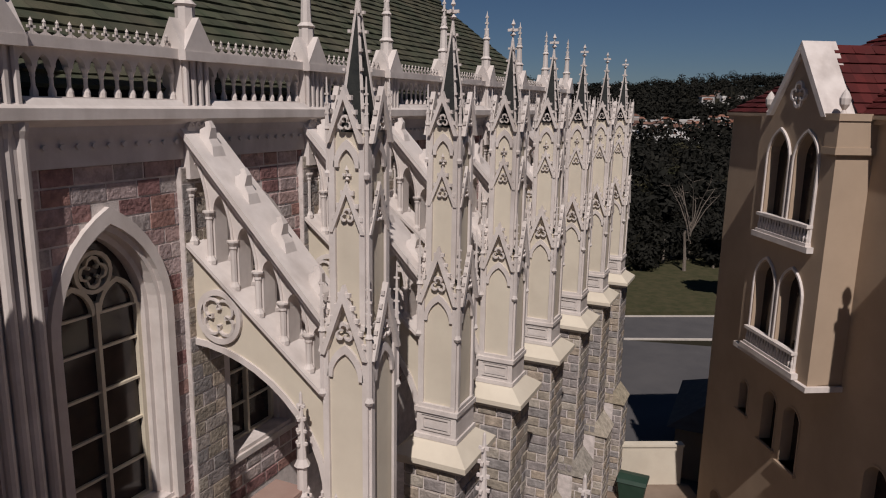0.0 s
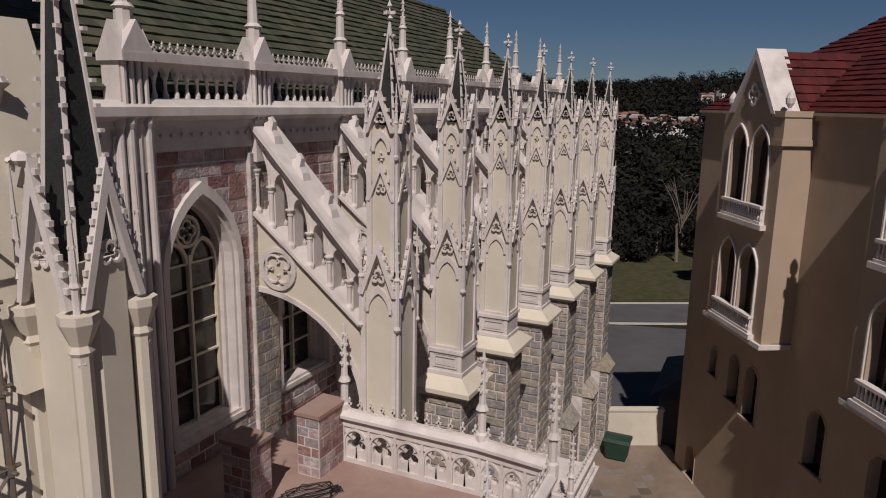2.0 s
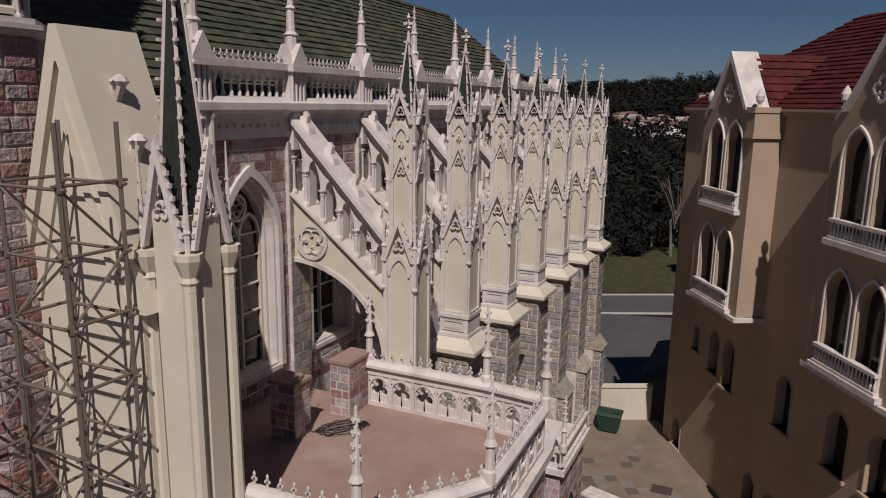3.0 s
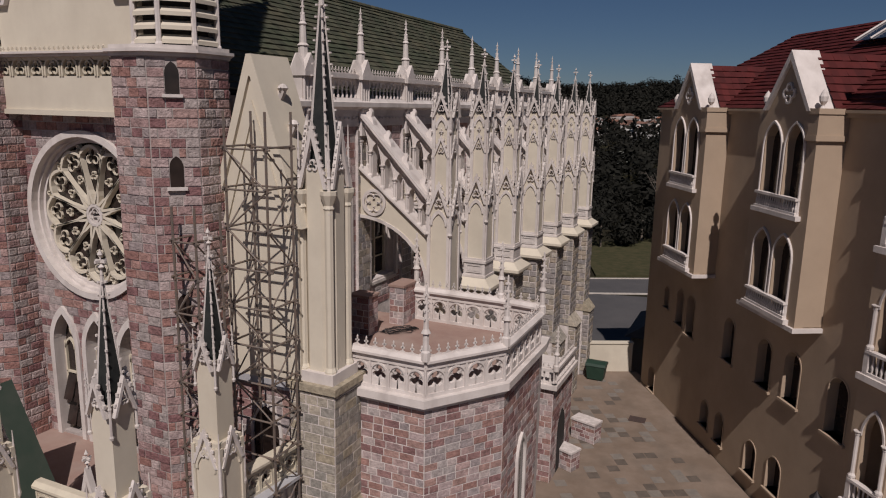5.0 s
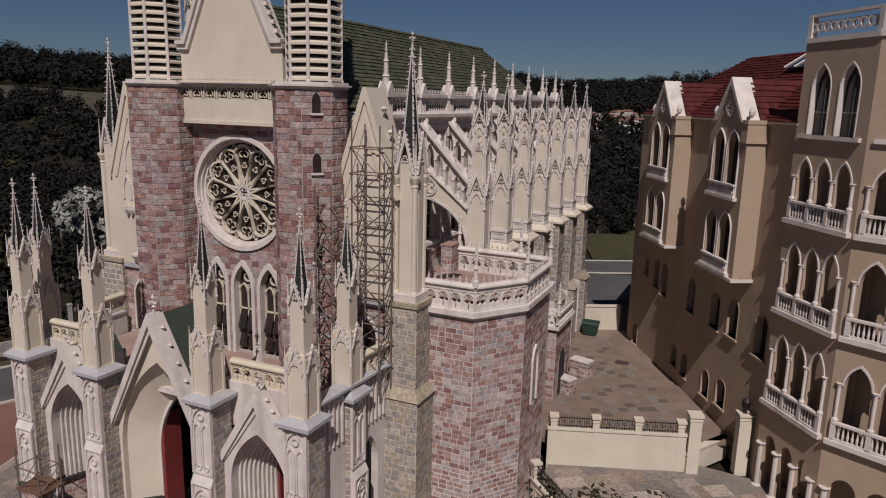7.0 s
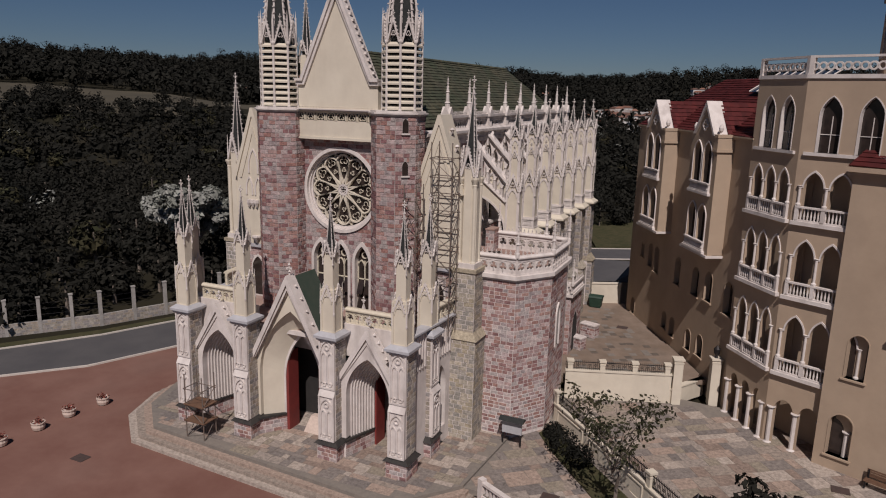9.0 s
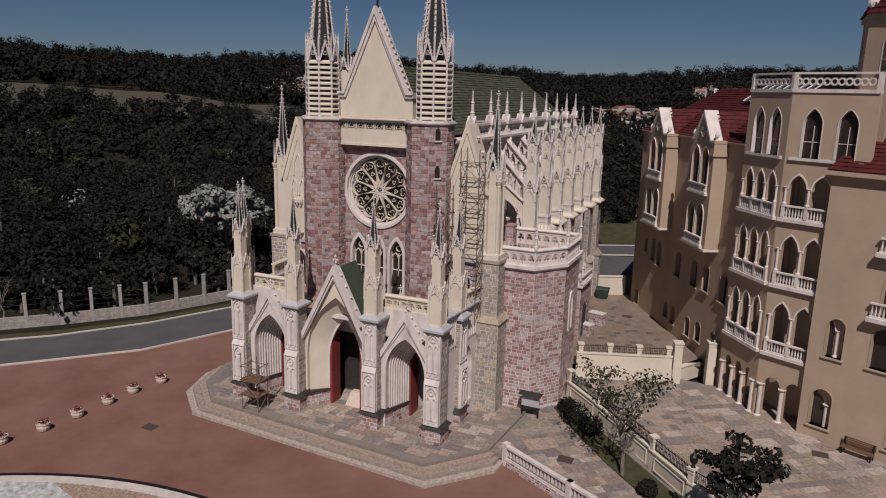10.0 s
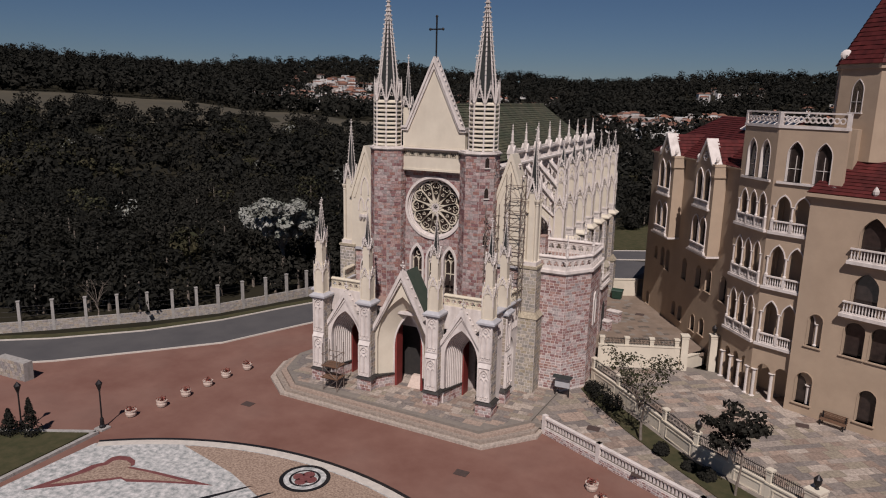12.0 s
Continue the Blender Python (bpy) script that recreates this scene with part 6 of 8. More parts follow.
def flags(name, inside, x0, x1, y0, y1, z, turn, size, seed, label, singles=0):
    """Random coursed flagstones on a level."""
    rnd = random.Random(seed)
    mb = MB()
    c, s = math.cos(turn), math.sin(turn)
    y = y0
    while y < y1:
        h = size * rnd.choice((0.7, 1.0, 1.3))
        x = x0 - rnd.uniform(0, size)
        while x < x1:
            w = size * rnd.choice((0.7, 1.0, 1.5, 1.9))
            q = [(x + 0.012, y + 0.012), (x + w - 0.012, y + 0.012), (x + w - 0.012, y + h - 0.012), (x + 0.012, y + h - 0.012)]
            q = [(a * c - b * s, a * s + b * c) for a, b in q]
            if all(inside(*p) for p in q):
                t = rnd.uniform(0.008, 0.02)
                mb.add([(*p, z) for p in q] + [(*p, z + t) for p in q], [(4, 5, 6, 7), (0, 1, 5, 4), (1, 2, 6, 5), (2, 3, 7, 6), (3, 0, 4, 7)])
            x += w
        y += h
    ob = new(name, mb.mesh(name, FLAG))
    return tagged(ob, label, "flagstones", kind="stuff")


def within(poly):
    def test(x, y):
        r, j = False, len(poly) - 1
        for i in range(len(poly)):
            (a, b), (c, d) = poly[i], poly[j]
            if (b > y) != (d > y) and x < (c - a) * (y - b) / (d - b) + a:
                r = not r
            j = i
        return r
    return test


flags("platform_flagstones", within([(x * 0.925, y + 1.15 if y < -2 else y) for x, y in steps]), -14, 13, -10, 8, 0.8, 0.0, 0.55, 3, "mixed slate flagstones on the church platform")
flags("forecourt_flagstones", within([(12.7, 8.8), (19.4, 12.2), (24, 11.5), (36, 8), (40, -5), (28.9, -9.4), (24.4, -7.7), (20.0, -2.4), (13.0, 4.0)]), -60, 60, -60, 60, 0.55, 0.62, 0.8, 5, "mixed slate flagstones of the forecourt")
flags("path_flagstones", within([(10.6, 5.8), (12.8, 6.3), (19.6, -3.2), (26, -9.8), (25.5, -12.4), (23.2, -11.2), (16.2, -7.4), (11.7, -5.0), (10.6, -5.0)]), -60, 60, -60, 60, 0.66, 0.7, 0.7, 6, "mixed slate flagstones of the path")
for x, y, z in ((15.1, -4.0, 0.68), (13.6, 23.0, GROUND), (8.6, -13.0, 0.0), (19.2, -9.0, 0.68), (28.9, 4.0, 0.57), (-10.5, -11.2, 0.0)):
    gt = thing("drain_grate", "rusty brown drain cover set in the paving", "grate", "drain covers", at=(x, y, z))
    part("cover", MB().box(-0.45, 0.45, -0.35, 0.35, -0.05, 0.03), RUST, gt)

# ---------------------------------------------------------------- arcaded building beside the church
bld = thing("arcaded_building", "peach rendered building with pointed loggias, gabled bays and red tiled roofs", "building")
BO = Vector((20.73, 13.71, 0))
DU = Vector((0.5014, -0.8652, 0))
NB = Vector((-0.8652, -0.5014, 0))


def bframe(p, n):
    """The frame of a facade through p that looks along n."""
    n = Vector((n[0], n[1], 0)).normalized()
    u = Vector((-n.y, n.x, 0))
    return Matrix(((u.x, -n.x, 0, p[0]), (u.y, -n.y, 0, p[1]), (0, 0, 1, 0), (0, 0, 0, 1)))


MW = bframe(BO - NB * 0.8, NB)
def window_fill(m, c, outline, zb, depth, parent, name="arched_window", bars=True, frame_w=0.055, mat=None):
    """Glass and frame in an opening of a facade."""
    k = len(outline)
    cz = sum(p[1] for p in outline) / k
    inn = [(c + (a - c) * (1 - frame_w / max(abs(outline[0][0] - c), 0.1)), b - frame_w * (b > cz)) for a, b in outline]
    f = MB(lambda v: m @ v).ring([(outline[0][0], zb)] + outline + [(outline[-1][0], zb)], [(inn[0][0], zb)] + inn + [(inn[-1][0], zb)], -0.03, depth, closed=False)
    w = part(name, f, mat or WHITE, parent)
    part("pane", MB(lambda v: m @ v).prism([(outline[0][0], zb)] + outline + [(outline[-1][0], zb)], depth - 0.02, depth + 0.01), GLASS, w)
    part("window_sill", MB(lambda v: m @ v).box(outline[0][0] - 0.08, outline[-1][0] + 0.08, -0.12, depth, zb - 0.1, zb), mat or WHITE, w)
    if bars:
        hw = abs(outline[0][0] - c)
        part("glazing_bar", MB(lambda v: m @ v).box(c - 0.02, c + 0.02, depth - 0.06, depth - 0.02, zb, outline[0][1]).box(c - hw, c + hw, depth - 0.06, depth - 0.02, (zb + outline[0][1]) / 2 - 0.02, (zb + outline[0][1]) / 2 + 0.02), WHITE, w)
    return w


def rail_row(m, u0, u1, z, h, parent, y=-0.02, step=0.2, mat=None):
    b = MB(lambda v: m @ v).box(u0, u1, y - 0.06, y + 0.12, z, z + 0.10).box(u0, u1, y - 0.08, y + 0.14, z + h - 0.1, z + h)
    n = max(2, int((u1 - u0) / step))
    for i in range(n):
        b.lathe([(0.04, z + 0.1), (0.06, z + h * 0.35), (0.03, z + h * 0.6), (0.04, z + h - 0.1)], u0 + (i + 0.5) * (u1 - u0) / n, y + 0.03, 6)
    return part("balcony_rail", b, mat or WHITE, parent)


def round_top(c, w, zs, za, n=6):
    return [(c - w * math.cos(math.pi * i / (2 * n)), zs + (za - zs) * math.sin(math.pi * i / (2 * n))) for i in range(2 * n + 1)]


# main wall with small windows
wl = MB(lambda v: MW @ v)
small = [(-15.6, 1.65, 3.2, 0.5), (-14.3, 7.3, 8.6, 0.36), (-12.5, 6.85, 8.9, 0.48), (-11.15, 6.65, 8.9, 0.52), (-6.95, 6.75, 8.95, 0.55), (-8.6, 2.6, 4.05, 0.48), (-7.05, 2.45, 4.05, 0.48), (-3.8, 6.75, 8.95, 0.6), (-1.75, 6.9, 9.1, 0.6), (-4.1, 2.4, 4.05, 0.52), (-2.2, 2.6, 4.25, 0.56), (1.15, 6.8, 9.15, 0.62)]
low_h = [(c, arch(w, zt - w * 1.0, zt, 5, c), zb) for c, zb, zt, w in small if zb < 4.5]
hi_h = [(c, arch(w, zt - w * 1.0, zt, 5, c), zb) for c, zb, zt, w in small if zb > 4.5]
pierced(wl, -17.2, 2.4, 0.2, 4.5, 0, 0.5, [h for h in low_h if h[2] < 3.0])
pierced(wl, -17.2, 2.4, 4.5, 18.4, 0, 0.5, hi_h)
bw_ = part("main_wall", wl, PLASTER, bld, "peach rendered main wall")
for c, o, zb in low_h + hi_h:
    window_fill(MW, c, o, zb, 0.42, bld, "small_window", bars=False, mat=PLASTER)
part("return_wall", MB(lambda v: MW @ v).box(2.0, 2.4, 0.5, 2.2, 0.2, 18.4), PLASTER, bld)
part("end_wall", MB(lambda v: MW @ v).box(-17.2, -16.7, 0.5, 11, 0.2, 18.4), PLASTER, bld)
part("back_wall", MB(lambda v: MW @ v).box(-17.2, 1.6, 11, 11.4, 0.2, 18.4), PLASTER, bld)
part("eaves_band", MB(lambda v: MW @ v).box(-17.3, 2.4, -0.15, 0.5, 18.4, 18.55).box(-17.3, 2.4, -0.25, 0.5, 18.55, 18.66), PLASTER, bld)
# two gabled bays
for L, R in ((-13.15, -8.95), (-4.3, -0.3)):
    MB_ = bframe(BO + NB * 0.3, NB)
    b = MB(lambda v: MB_ @ v)
    c = (L + R) / 2
    for (z0, z1, zb, zs, za) in ((10.4, 14.1, 10.75, 13.0, 13.9), (14.1, 18.4, 14.75, 17.2, 18.15)):
        pierced(b, L, R, z0, z1, 0, 0.35, [(c - 0.75, arch(0.62, zs, za, 6, c - 0.75), zb), (c + 0.75, arch(0.62, zs, za, 6, c + 0.75), zb)])
    b.prism([(L, 18.4), (R, 18.4), (R, 18.62), (c + 1.35, 18.62), (c, 20.55), (c - 1.35, 18.62), (L, 18.62)], 0, 0.35)
    b.box(R - 0.35, R, 0.35, 1.1, 10.4, 18.4).box(L, L + 0.35, 0.35, 1.1, 10.4, 18.4).box(L, R, 0.35, 1.1, 10.4, 10.6)
    bay = part("gabled_bay", b, PLASTER, bld, "projecting bay with paired pointed windows and a steep gable")
    for zb, zs, za in ((10.75, 13.0, 13.9), (14.75, 17.2, 18.15)):
        for s in (-1, 1):
            window_fill(MB_, c + s * 0.75, arch(0.62, zs, za, 6, c + s * 0.75), zb, 0.34, bay, bars=False, mat=PLASTER)
        part("surround", MB(lambda v: MB_ @ v).ring(arch(0.68, zs, za + 0.08, 6, c - 0.75, zb), arch(0.62, zs, za, 6, c - 0.75, zb), -0.08, 0, closed=False).ring(arch(0.68, zs, za + 0.08, 6, c + 0.75, zb), arch(0.62, zs, za, 6, c + 0.75, zb), -0.08, 0, closed=False), WHITE, bay)
        rail_row(MB_, c - 1.45, c + 1.45, zb, 0.65, bay, -0.12, 0.16)
        part("window_ledge", MB(lambda v: MB_ @ v).box(c - 1.6, c + 1.6, -0.22, 0, zb - 0.18, zb), WHITE, bay)
    part("bay_cap", MB(lambda v: MB_ @ v).box(R - 0.55, R + 0.12, -0.12, 1.1, 17.55, 17.75).box(R - 0.5, R + 0.08, -0.08, 1.1, 17.75, 18.5).box(R - 0.55, R + 0.12, -0.12, 1.1, 18.5, 18.7), PLASTER, bay)
    part("gable_coping", MB(lambda v: MB_ @ v).ring([(c - 1.6, 18.6), (c, 20.85), (c + 1.6, 18.6)], [(c - 1.38, 18.6), (c, 20.5), (c + 1.38, 18.6)], -0.14, 0.95, closed=False), WHITE, bay)
    part("gable_quatrefoil", MB(lambda v: MB_ @ v).ring(foil(c, 19.25, 0.42, 4, 7, 0), foil(c, 19.25, 0.32, 4, 7, 0), -0.08, 0.0), WHITE, bay)
    for x in (L + 0.1, R - 0.2):
        part("ball_finial", MB(lambda v: MB_ @ v).lathe([(0.10, 18.7), (0.05, 18.8), (0.14, 18.95), (0.16, 19.12), (0.09, 19.28), (0.0, 19.4)], x, 0.2, 10), WHITE, bay)
    part("bay_plinth_ledge", MB(lambda v: MB_ @ v).box(L - 0.1, R + 0.1, -0.12, 1.1, 10.38, 10.55), WHITE, bay)
    rfm = MB(lambda v: MB_ @ v)
    tiled_slope(rfm, (c - 1.62, 0.8, 18.7), (c - 1.62, 5.0, 18.7), (c, 5.0, 20.75), (c, 0.8, 20.75), 0.34, 0.3, 0.05, 3)
    tiled_slope(rfm, (c + 1.62, 0.8, 18.7), (c + 1.62, 5.0, 18.7), (c, 5.0, 20.75), (c, 0.8, 20.75), 0.34, 0.3, 0.05, 4)
    part("bay_roof", rfm, ROOF_RED, bay, "red tiled gable roof", "stuff")
mr_ = MB(lambda v: MW @ v)
tiled_slope(mr_, (-17.3, -0.2, 18.66), (2.4, -0.2, 18.66), (1.6, 5.5, 22.6), (-13.2, 5.5, 22.6), 0.36, 0.35, 0.05, 8)
tiled_slope(mr_, (-17.3, 11.3, 18.66), (1.6, 11.3, 18.9), (1.6, 5.5, 22.6), (-13.2, 5.5, 22.6), 0.36, 0.35, 0.05, 9)
tiled_slope(mr_, (-17.3, -0.2, 18.66), (-17.3, 11.3, 18.66), (-13.2, 5.6, 22.6), (-13.2, 5.5, 22.6), 0.36, 0.35, 0.05, 10)
mroof = part("main_roof", mr_, ROOF_RED, bld, "red tiled hipped roof", "stuff")
gz = MB(lambda v: MW @ v)
gz.add([(-5.5, 3.4, 21.55), (1.5, 3.4, 21.55), (1.5, 5.6, 22.95), (-5.5, 5.6, 22.95)], [(0, 1, 2, 3)])
glz = part("roof_glazing", gz, SOLAR, mroof, "row of dark roof glazing panels")
gb_ = MB(lambda v: MW @ v)
for i in range(8):
    gb_.rod((-5.5 + i, 3.4, 21.58), (-5.5 + i, 5.6, 22.98), 0.05)
part("glazing_bar", gb_, WHITE, glz)

# corner tower with loggias, then the wing
P0, P1 = Vector((22.4, 12.0, 0)), Vector((24.92, 8.5, 0))
FN = Vector((-0.43, -0.903, 0)).normalized()
FU = Vector((-FN.y, FN.x, 0))
TOWER_H = 23.4


def loggia_face(p, q, n_arch, parent):
    m, w = face(p, q)
    mb = MB(lambda v: m @ v)
    s = (w - 0.7) / n_arch
    levels = ((5.0, 9.5, 5.2, 7.7, 8.7), (9.5, 13.9, 9.9, 12.2, 13.2), (13.9, 17.7, 14.3, 16.2, 17.1))
    cs = [0.35 + (i + 0.5) * s for i in range(n_arch)]
    pierced(mb, 0, w, 0.3, 5.0, 0, 0.35, [(c, round_top(c, s * 0.40, 2.7, 3.5), 0.3) for c in cs])
    for z0, z1, zb, zs, za in levels:
        pierced(mb, 0, w, z0, z1, 0, 0.35, [(c, arch(s * 0.38, zs, za, 6, c), zb) for c in cs])
    n2 = 2
    s2 = (w - 0.9) / n2
    c2 = [0.45 + (i + 0.5) * s2 for i in range(n2)]
    pierced(mb, 0, w, 17.7, 22.2, 0, 0.35, [(c, arch(min(0.62, s2 * 0.36), 20.2, 21.3, 6, c), 18.2) for c in c2])
    f = part("loggia_wall", mb, PLASTER, parent, "facade of stacked pointed loggias")
    for c in c2:
        window_fill(m, c, arch(min(0.62, s2 * 0.36), 20.2, 21.3, 6, c), 18.2, 0.3, f)
    for z0, z1, zb, zs, za in levels:
        part("loggia_ledge", MB(lambda v: m @ v).box(0.1, w - 0.1, -0.25, 0.3, zb - 0.22, zb), WHITE, f)
        rail_row(m, 0.3, w - 0.3, zb, 0.85, f, -0.1, 0.19)
        cl = MB(lambda v: m @ v)
        for i in range(n_arch + 1):
            x = 0.35 + i * s
            cl.box(x - 0.10, x + 0.10, -0.16, 0.06, zb, zb + 0.9)
            colonnette(cl, x, -0.04, zb + 0.9, zs + 0.12, 0.075)
        part("column", cl, WHITE, f)
        part("arch_trim", (lambda t: [t.ring(arch(s * 0.44, zs, za + 0.12, 6, c), arch(s * 0.38, zs, za, 6, c), -0.05, 0, closed=False) for c in cs] and t)(MB(lambda v: m @ v)), WHITE, f)
        part("loggia_shade", MB(lambda v: m @ v).box(0.1, w - 0.1, 1.3, 1.35, zb, z1 - 0.1), PLASTER, f)
    part("top_ledge", MB(lambda v: m @ v).box(0.3, w - 0.3, -0.15, 0.3, 18.02, 18.2), WHITE, f)
    part("ground_column", (lambda t: [colonnette(t, 0.35 + i * s, -0.02, 0.5, 2.9, 0.13) for i in range(n_arch + 1)] and t)(MB(lambda v: m @ v)), WHITE, f)
    tp_ = MB(lambda v: m @ v).box(0, w, -0.08, 0.35, 22.2, 22.42).box(0, w, -0.02, 0.25, 23.3, 23.42)
    for i in range(int(w / 0.42)):
        x = 0.25 + i * 0.42
        tp_.ring(circle(x, 22.86, 0.24, 10), circle(x, 22.86, 0.15, 10), 0.03, 0.15)
    for x in (0.12, w - 0.12):
        tp_.box(x - 0.12, x + 0.12, -0.03, 0.27, 22.4, 23.4)
    part("roof_parapet", tp_, WHITE, f)
    return f


P2 = P1 + FU * 5.0
loggia_face(P0, P1, 3, bld)
loggia_face(P1, P2, 3, bld)
part("tower_core", MB().prism([tuple((P0 + NB * -1.4).xy), tuple((P1 - NB * 1.1 - FN * 1.1).xy), tuple((P2 - FN * 1.4).xy), tuple((P2 - FN * 6).xy), tuple((P0 - NB * 6).xy)], 0.3, 22.3, "xy"), PLASTER, bld)
# wing with windows, in front of the tower's side
W0 = Vector((27.6, 6.75, 0))
WU = Vector((0.917, -0.399, 0))
Mw, _ = face(W0, W0 + WU * 14)
wg = MB(lambda v: Mw @ v)
low_w = [(1.25, 0.66, 3.3, 4.0, 1.4), (5.65, 0.66, 3.3, 4.0, 1.4), (9.6, 0.66, 3.3, 4.0, 1.4)]
mid_w = [(1.5, 0.56, 8.1, 8.7, 6.1), (4.2, 0.75, 8.0, 8.75, 6.1), (5.95, 0.75, 8.0, 8.75, 6.1), (9.6, 0.75, 8.0, 8.75, 6.1)]
pierced(wg, 0, 14, 0.3, 4.2, 0, 0.5, [(c, round_top(c, w, zs, za), zb) for c, w, zs, za, zb in low_w])
pierced(wg, 0, 14, 4.2, 9.0, 0, 0.5, [(c, round_top(c, w, zs, za), zb) for c, w, zs, za, zb in mid_w])
for z0, z1, zs, za, zb in ((9.0, 12.9, 11.2, 12.4, 9.3), (12.9, 17.2, 15.0, 16.4, 13.2)):
    pierced(wg, 0, 14, z0, z1, 0, 0.5, [(c, arch(0.9, zs, za, 7, c), zb) for c in (4.5, 6.8)])
wing = part("wing_wall", wg, PLASTER, bld, "lit rendered wing with round-headed windows")
for c, w, zs, za, zb in low_w + mid_w:
    window_fill(Mw, c, round_top(c, w, zs, za), zb, 0.42, wing, bars=False, mat=PLASTER)
for c in (4.5, 6.8):
    window_fill(Mw, c, arch(0.9, 15.0, 16.4, 7, c), 13.2, 0.45, wing, bars=False, mat=PLASTER)
    window_fill(Mw, c, arch(0.9, 11.2, 12.4, 7, c), 9.3, 0.45, wing, bars=False, mat=PLASTER)
rail_row(Mw, 3.2, 8.2, 13.2, 0.9, wing, -0.25)
part("balcony_slab", MB(lambda v: Mw @ v).box(3.1, 8.3, -0.5, 0, 12.95, 13.2), WHITE, wing)
rail_row(Mw, 3.2, 8.2, 9.3, 0.9, wing, -0.25)
part("balcony_slab", MB(lambda v: Mw @ v).box(3.1, 8.3, -0.5, 0, 9.05, 9.3), WHITE, wing)
part("wing_side", MB(lambda v: Mw @ v).box(0, 0.5, 0.5, 8, 0.3, 17.2), PLASTER, bld)
part("wing_cornice", MB(lambda v: Mw @ v).box(-0.2, 14, -0.25, 0.5, 17.2, 17.4).box(-0.3, 14, -0.4, 0.5, 17.4, 17.65), PLASTER, wing)
wr = MB(lambda v: Mw @ v)
tiled_slope(wr, (-0.2, -0.3, 17.7), (14, -0.3, 17.7), (14, 6, 22.8), (2.2, 6, 22.8), 0.36, 0.35, 0.05, 12)
tiled_slope(wr, (-0.2, -0.3, 17.7), (-0.2, 8, 17.7), (2.2, 6.2, 22.8), (2.2, 6, 22.8), 0.36, 0.35, 0.05, 13)
part("wing_roof", wr, ROOF_RED, wing, "red tiled wing roof", "stuff")
part("wing_ball", MB(lambda v: Mw @ v).lathe([(0.12, 17.65), (0.07, 17.8), (0.2, 18.0), (0.22, 18.2), (0.12, 18.4), (0.0, 18.55)], 4.2, 0.0, 8), WHITE, wing)
# round-cornered upper tower with a red cone roof
UC = P1 + FU * 5.6 - FN * 6.2
ut = octagon(UC.x, UC.y, 4.0)
up = part("upper_tower", MB().prism(ut, 20.0, 26.8, "xy"), PLASTER, bld, "octagonal upper tower with pointed windows and a red pyramid roof")
for k in range(8):
    m, w = face(ut[k], ut[(k + 1) % 8])
    o = arch(0.5, 25.0, 25.9, 6, w / 2)
    window_fill(m, w / 2, o, 23.5, 0.02, up)
part("tower_cornice", MB().prism(octagon(UC.x, UC.y, 4.15), 26.6, 26.95, "xy"), PLASTER, up)
ur = MB()
for k in range(8):
    a, b = octagon(UC.x, UC.y, 4.25)[k], octagon(UC.x, UC.y, 4.25)[(k + 1) % 8]
    tiled_slope(ur, (*a, 26.95), (*b, 26.95), (UC.x, UC.y, 35.5), (UC.x, UC.y, 35.5), 0.36, 0.35, 0.04, k)
part("tower_roof", ur, ROOF_RED, up, "steep red pyramid roof", "stuff")
dish = thing("satellite_dish", "small white satellite dish on the tower cornice", "dish")
part("reflector", MB().lathe([(0.05, 0), (0.3, 0.08), (0.42, 0.2), (0.40, 0.2), (0.02, 0.03)], 0, 0, 14, "y"), WHITE, dish)
part("bracket", MB().rod((0, 0, -0.7), (0, 0, 0), 0.04), IRON, dish)
dish.location = tuple(UC + FN * 3.4 - FU * 2.6 + Vector((0, 0, 27.6)))

# ---------------------------------------------------------------- walls, rails and things round the church
def wall_run(name, label, category, p, q, z0, z1, mat, t=0.3):
    m, w = face(p, q)
    ob = thing(name, label, category)
    part("wall_body", MB(lambda v: m @ v).box(0, w, 0, t, z0, z1), mat, ob)
    part("wall_cap", MB(lambda v: m @ v).box(-0.03, w + 0.03, -0.06, t + 0.06, z1, z1 + 0.1), mat, ob)
    return ob, m, w


def iron_fence(parent, m, w, z, h, y=0.15):
    f = MB(lambda v: m @ v).box(0, w, y - 0.02, y + 0.02, z + 0.08, z + 0.12).box(0, w, y - 0.02, y + 0.02, z + h - 0.14, z + h - 0.10)
    n = int(w / 0.13)
    for i in range(n):
        x = (i + 0.5) * w / n
        f.box(x - 0.011, x + 0.011, y - 0.011, y + 0.011, z, z + h)
        if i % 3 == 0:
            f.ring(circle(x, z + h * 0.5, 0.09, 8), circle(x, z + h * 0.5, 0.065, 8), y - 0.01, y + 0.01)
    part("iron_railing", f, IRON, parent)


def post_urn(parent, m, x, z0, z1, w=0.2, urn=False, mat=None):
    b = MB(lambda v: m @ v).box(x - w, x + w, 0.15 - w, 0.15 + w, z0, z1).box(x - w - 0.07, x + w + 0.07, 0.08 - w, 0.22 + w, z1, z1 + 0.12)
    b.box(x - w - 0.03, x + w + 0.03, 0.12 - w, 0.18 + w, z1 - 0.2, z1 - 0.12)
    pst = part("post", b, mat or CREAM, parent)
    if urn:
        part("urn", MB(lambda v: m @ v).lathe([(0.14, z1 + 0.12), (0.08, z1 + 0.25), (0.2, z1 + 0.45), (0.24, z1 + 0.75), (0.15, z1 + 0.85), (0.0, z1 + 1.05)], x, 0.15, 10), IRON, pst, "dark urn lamp")


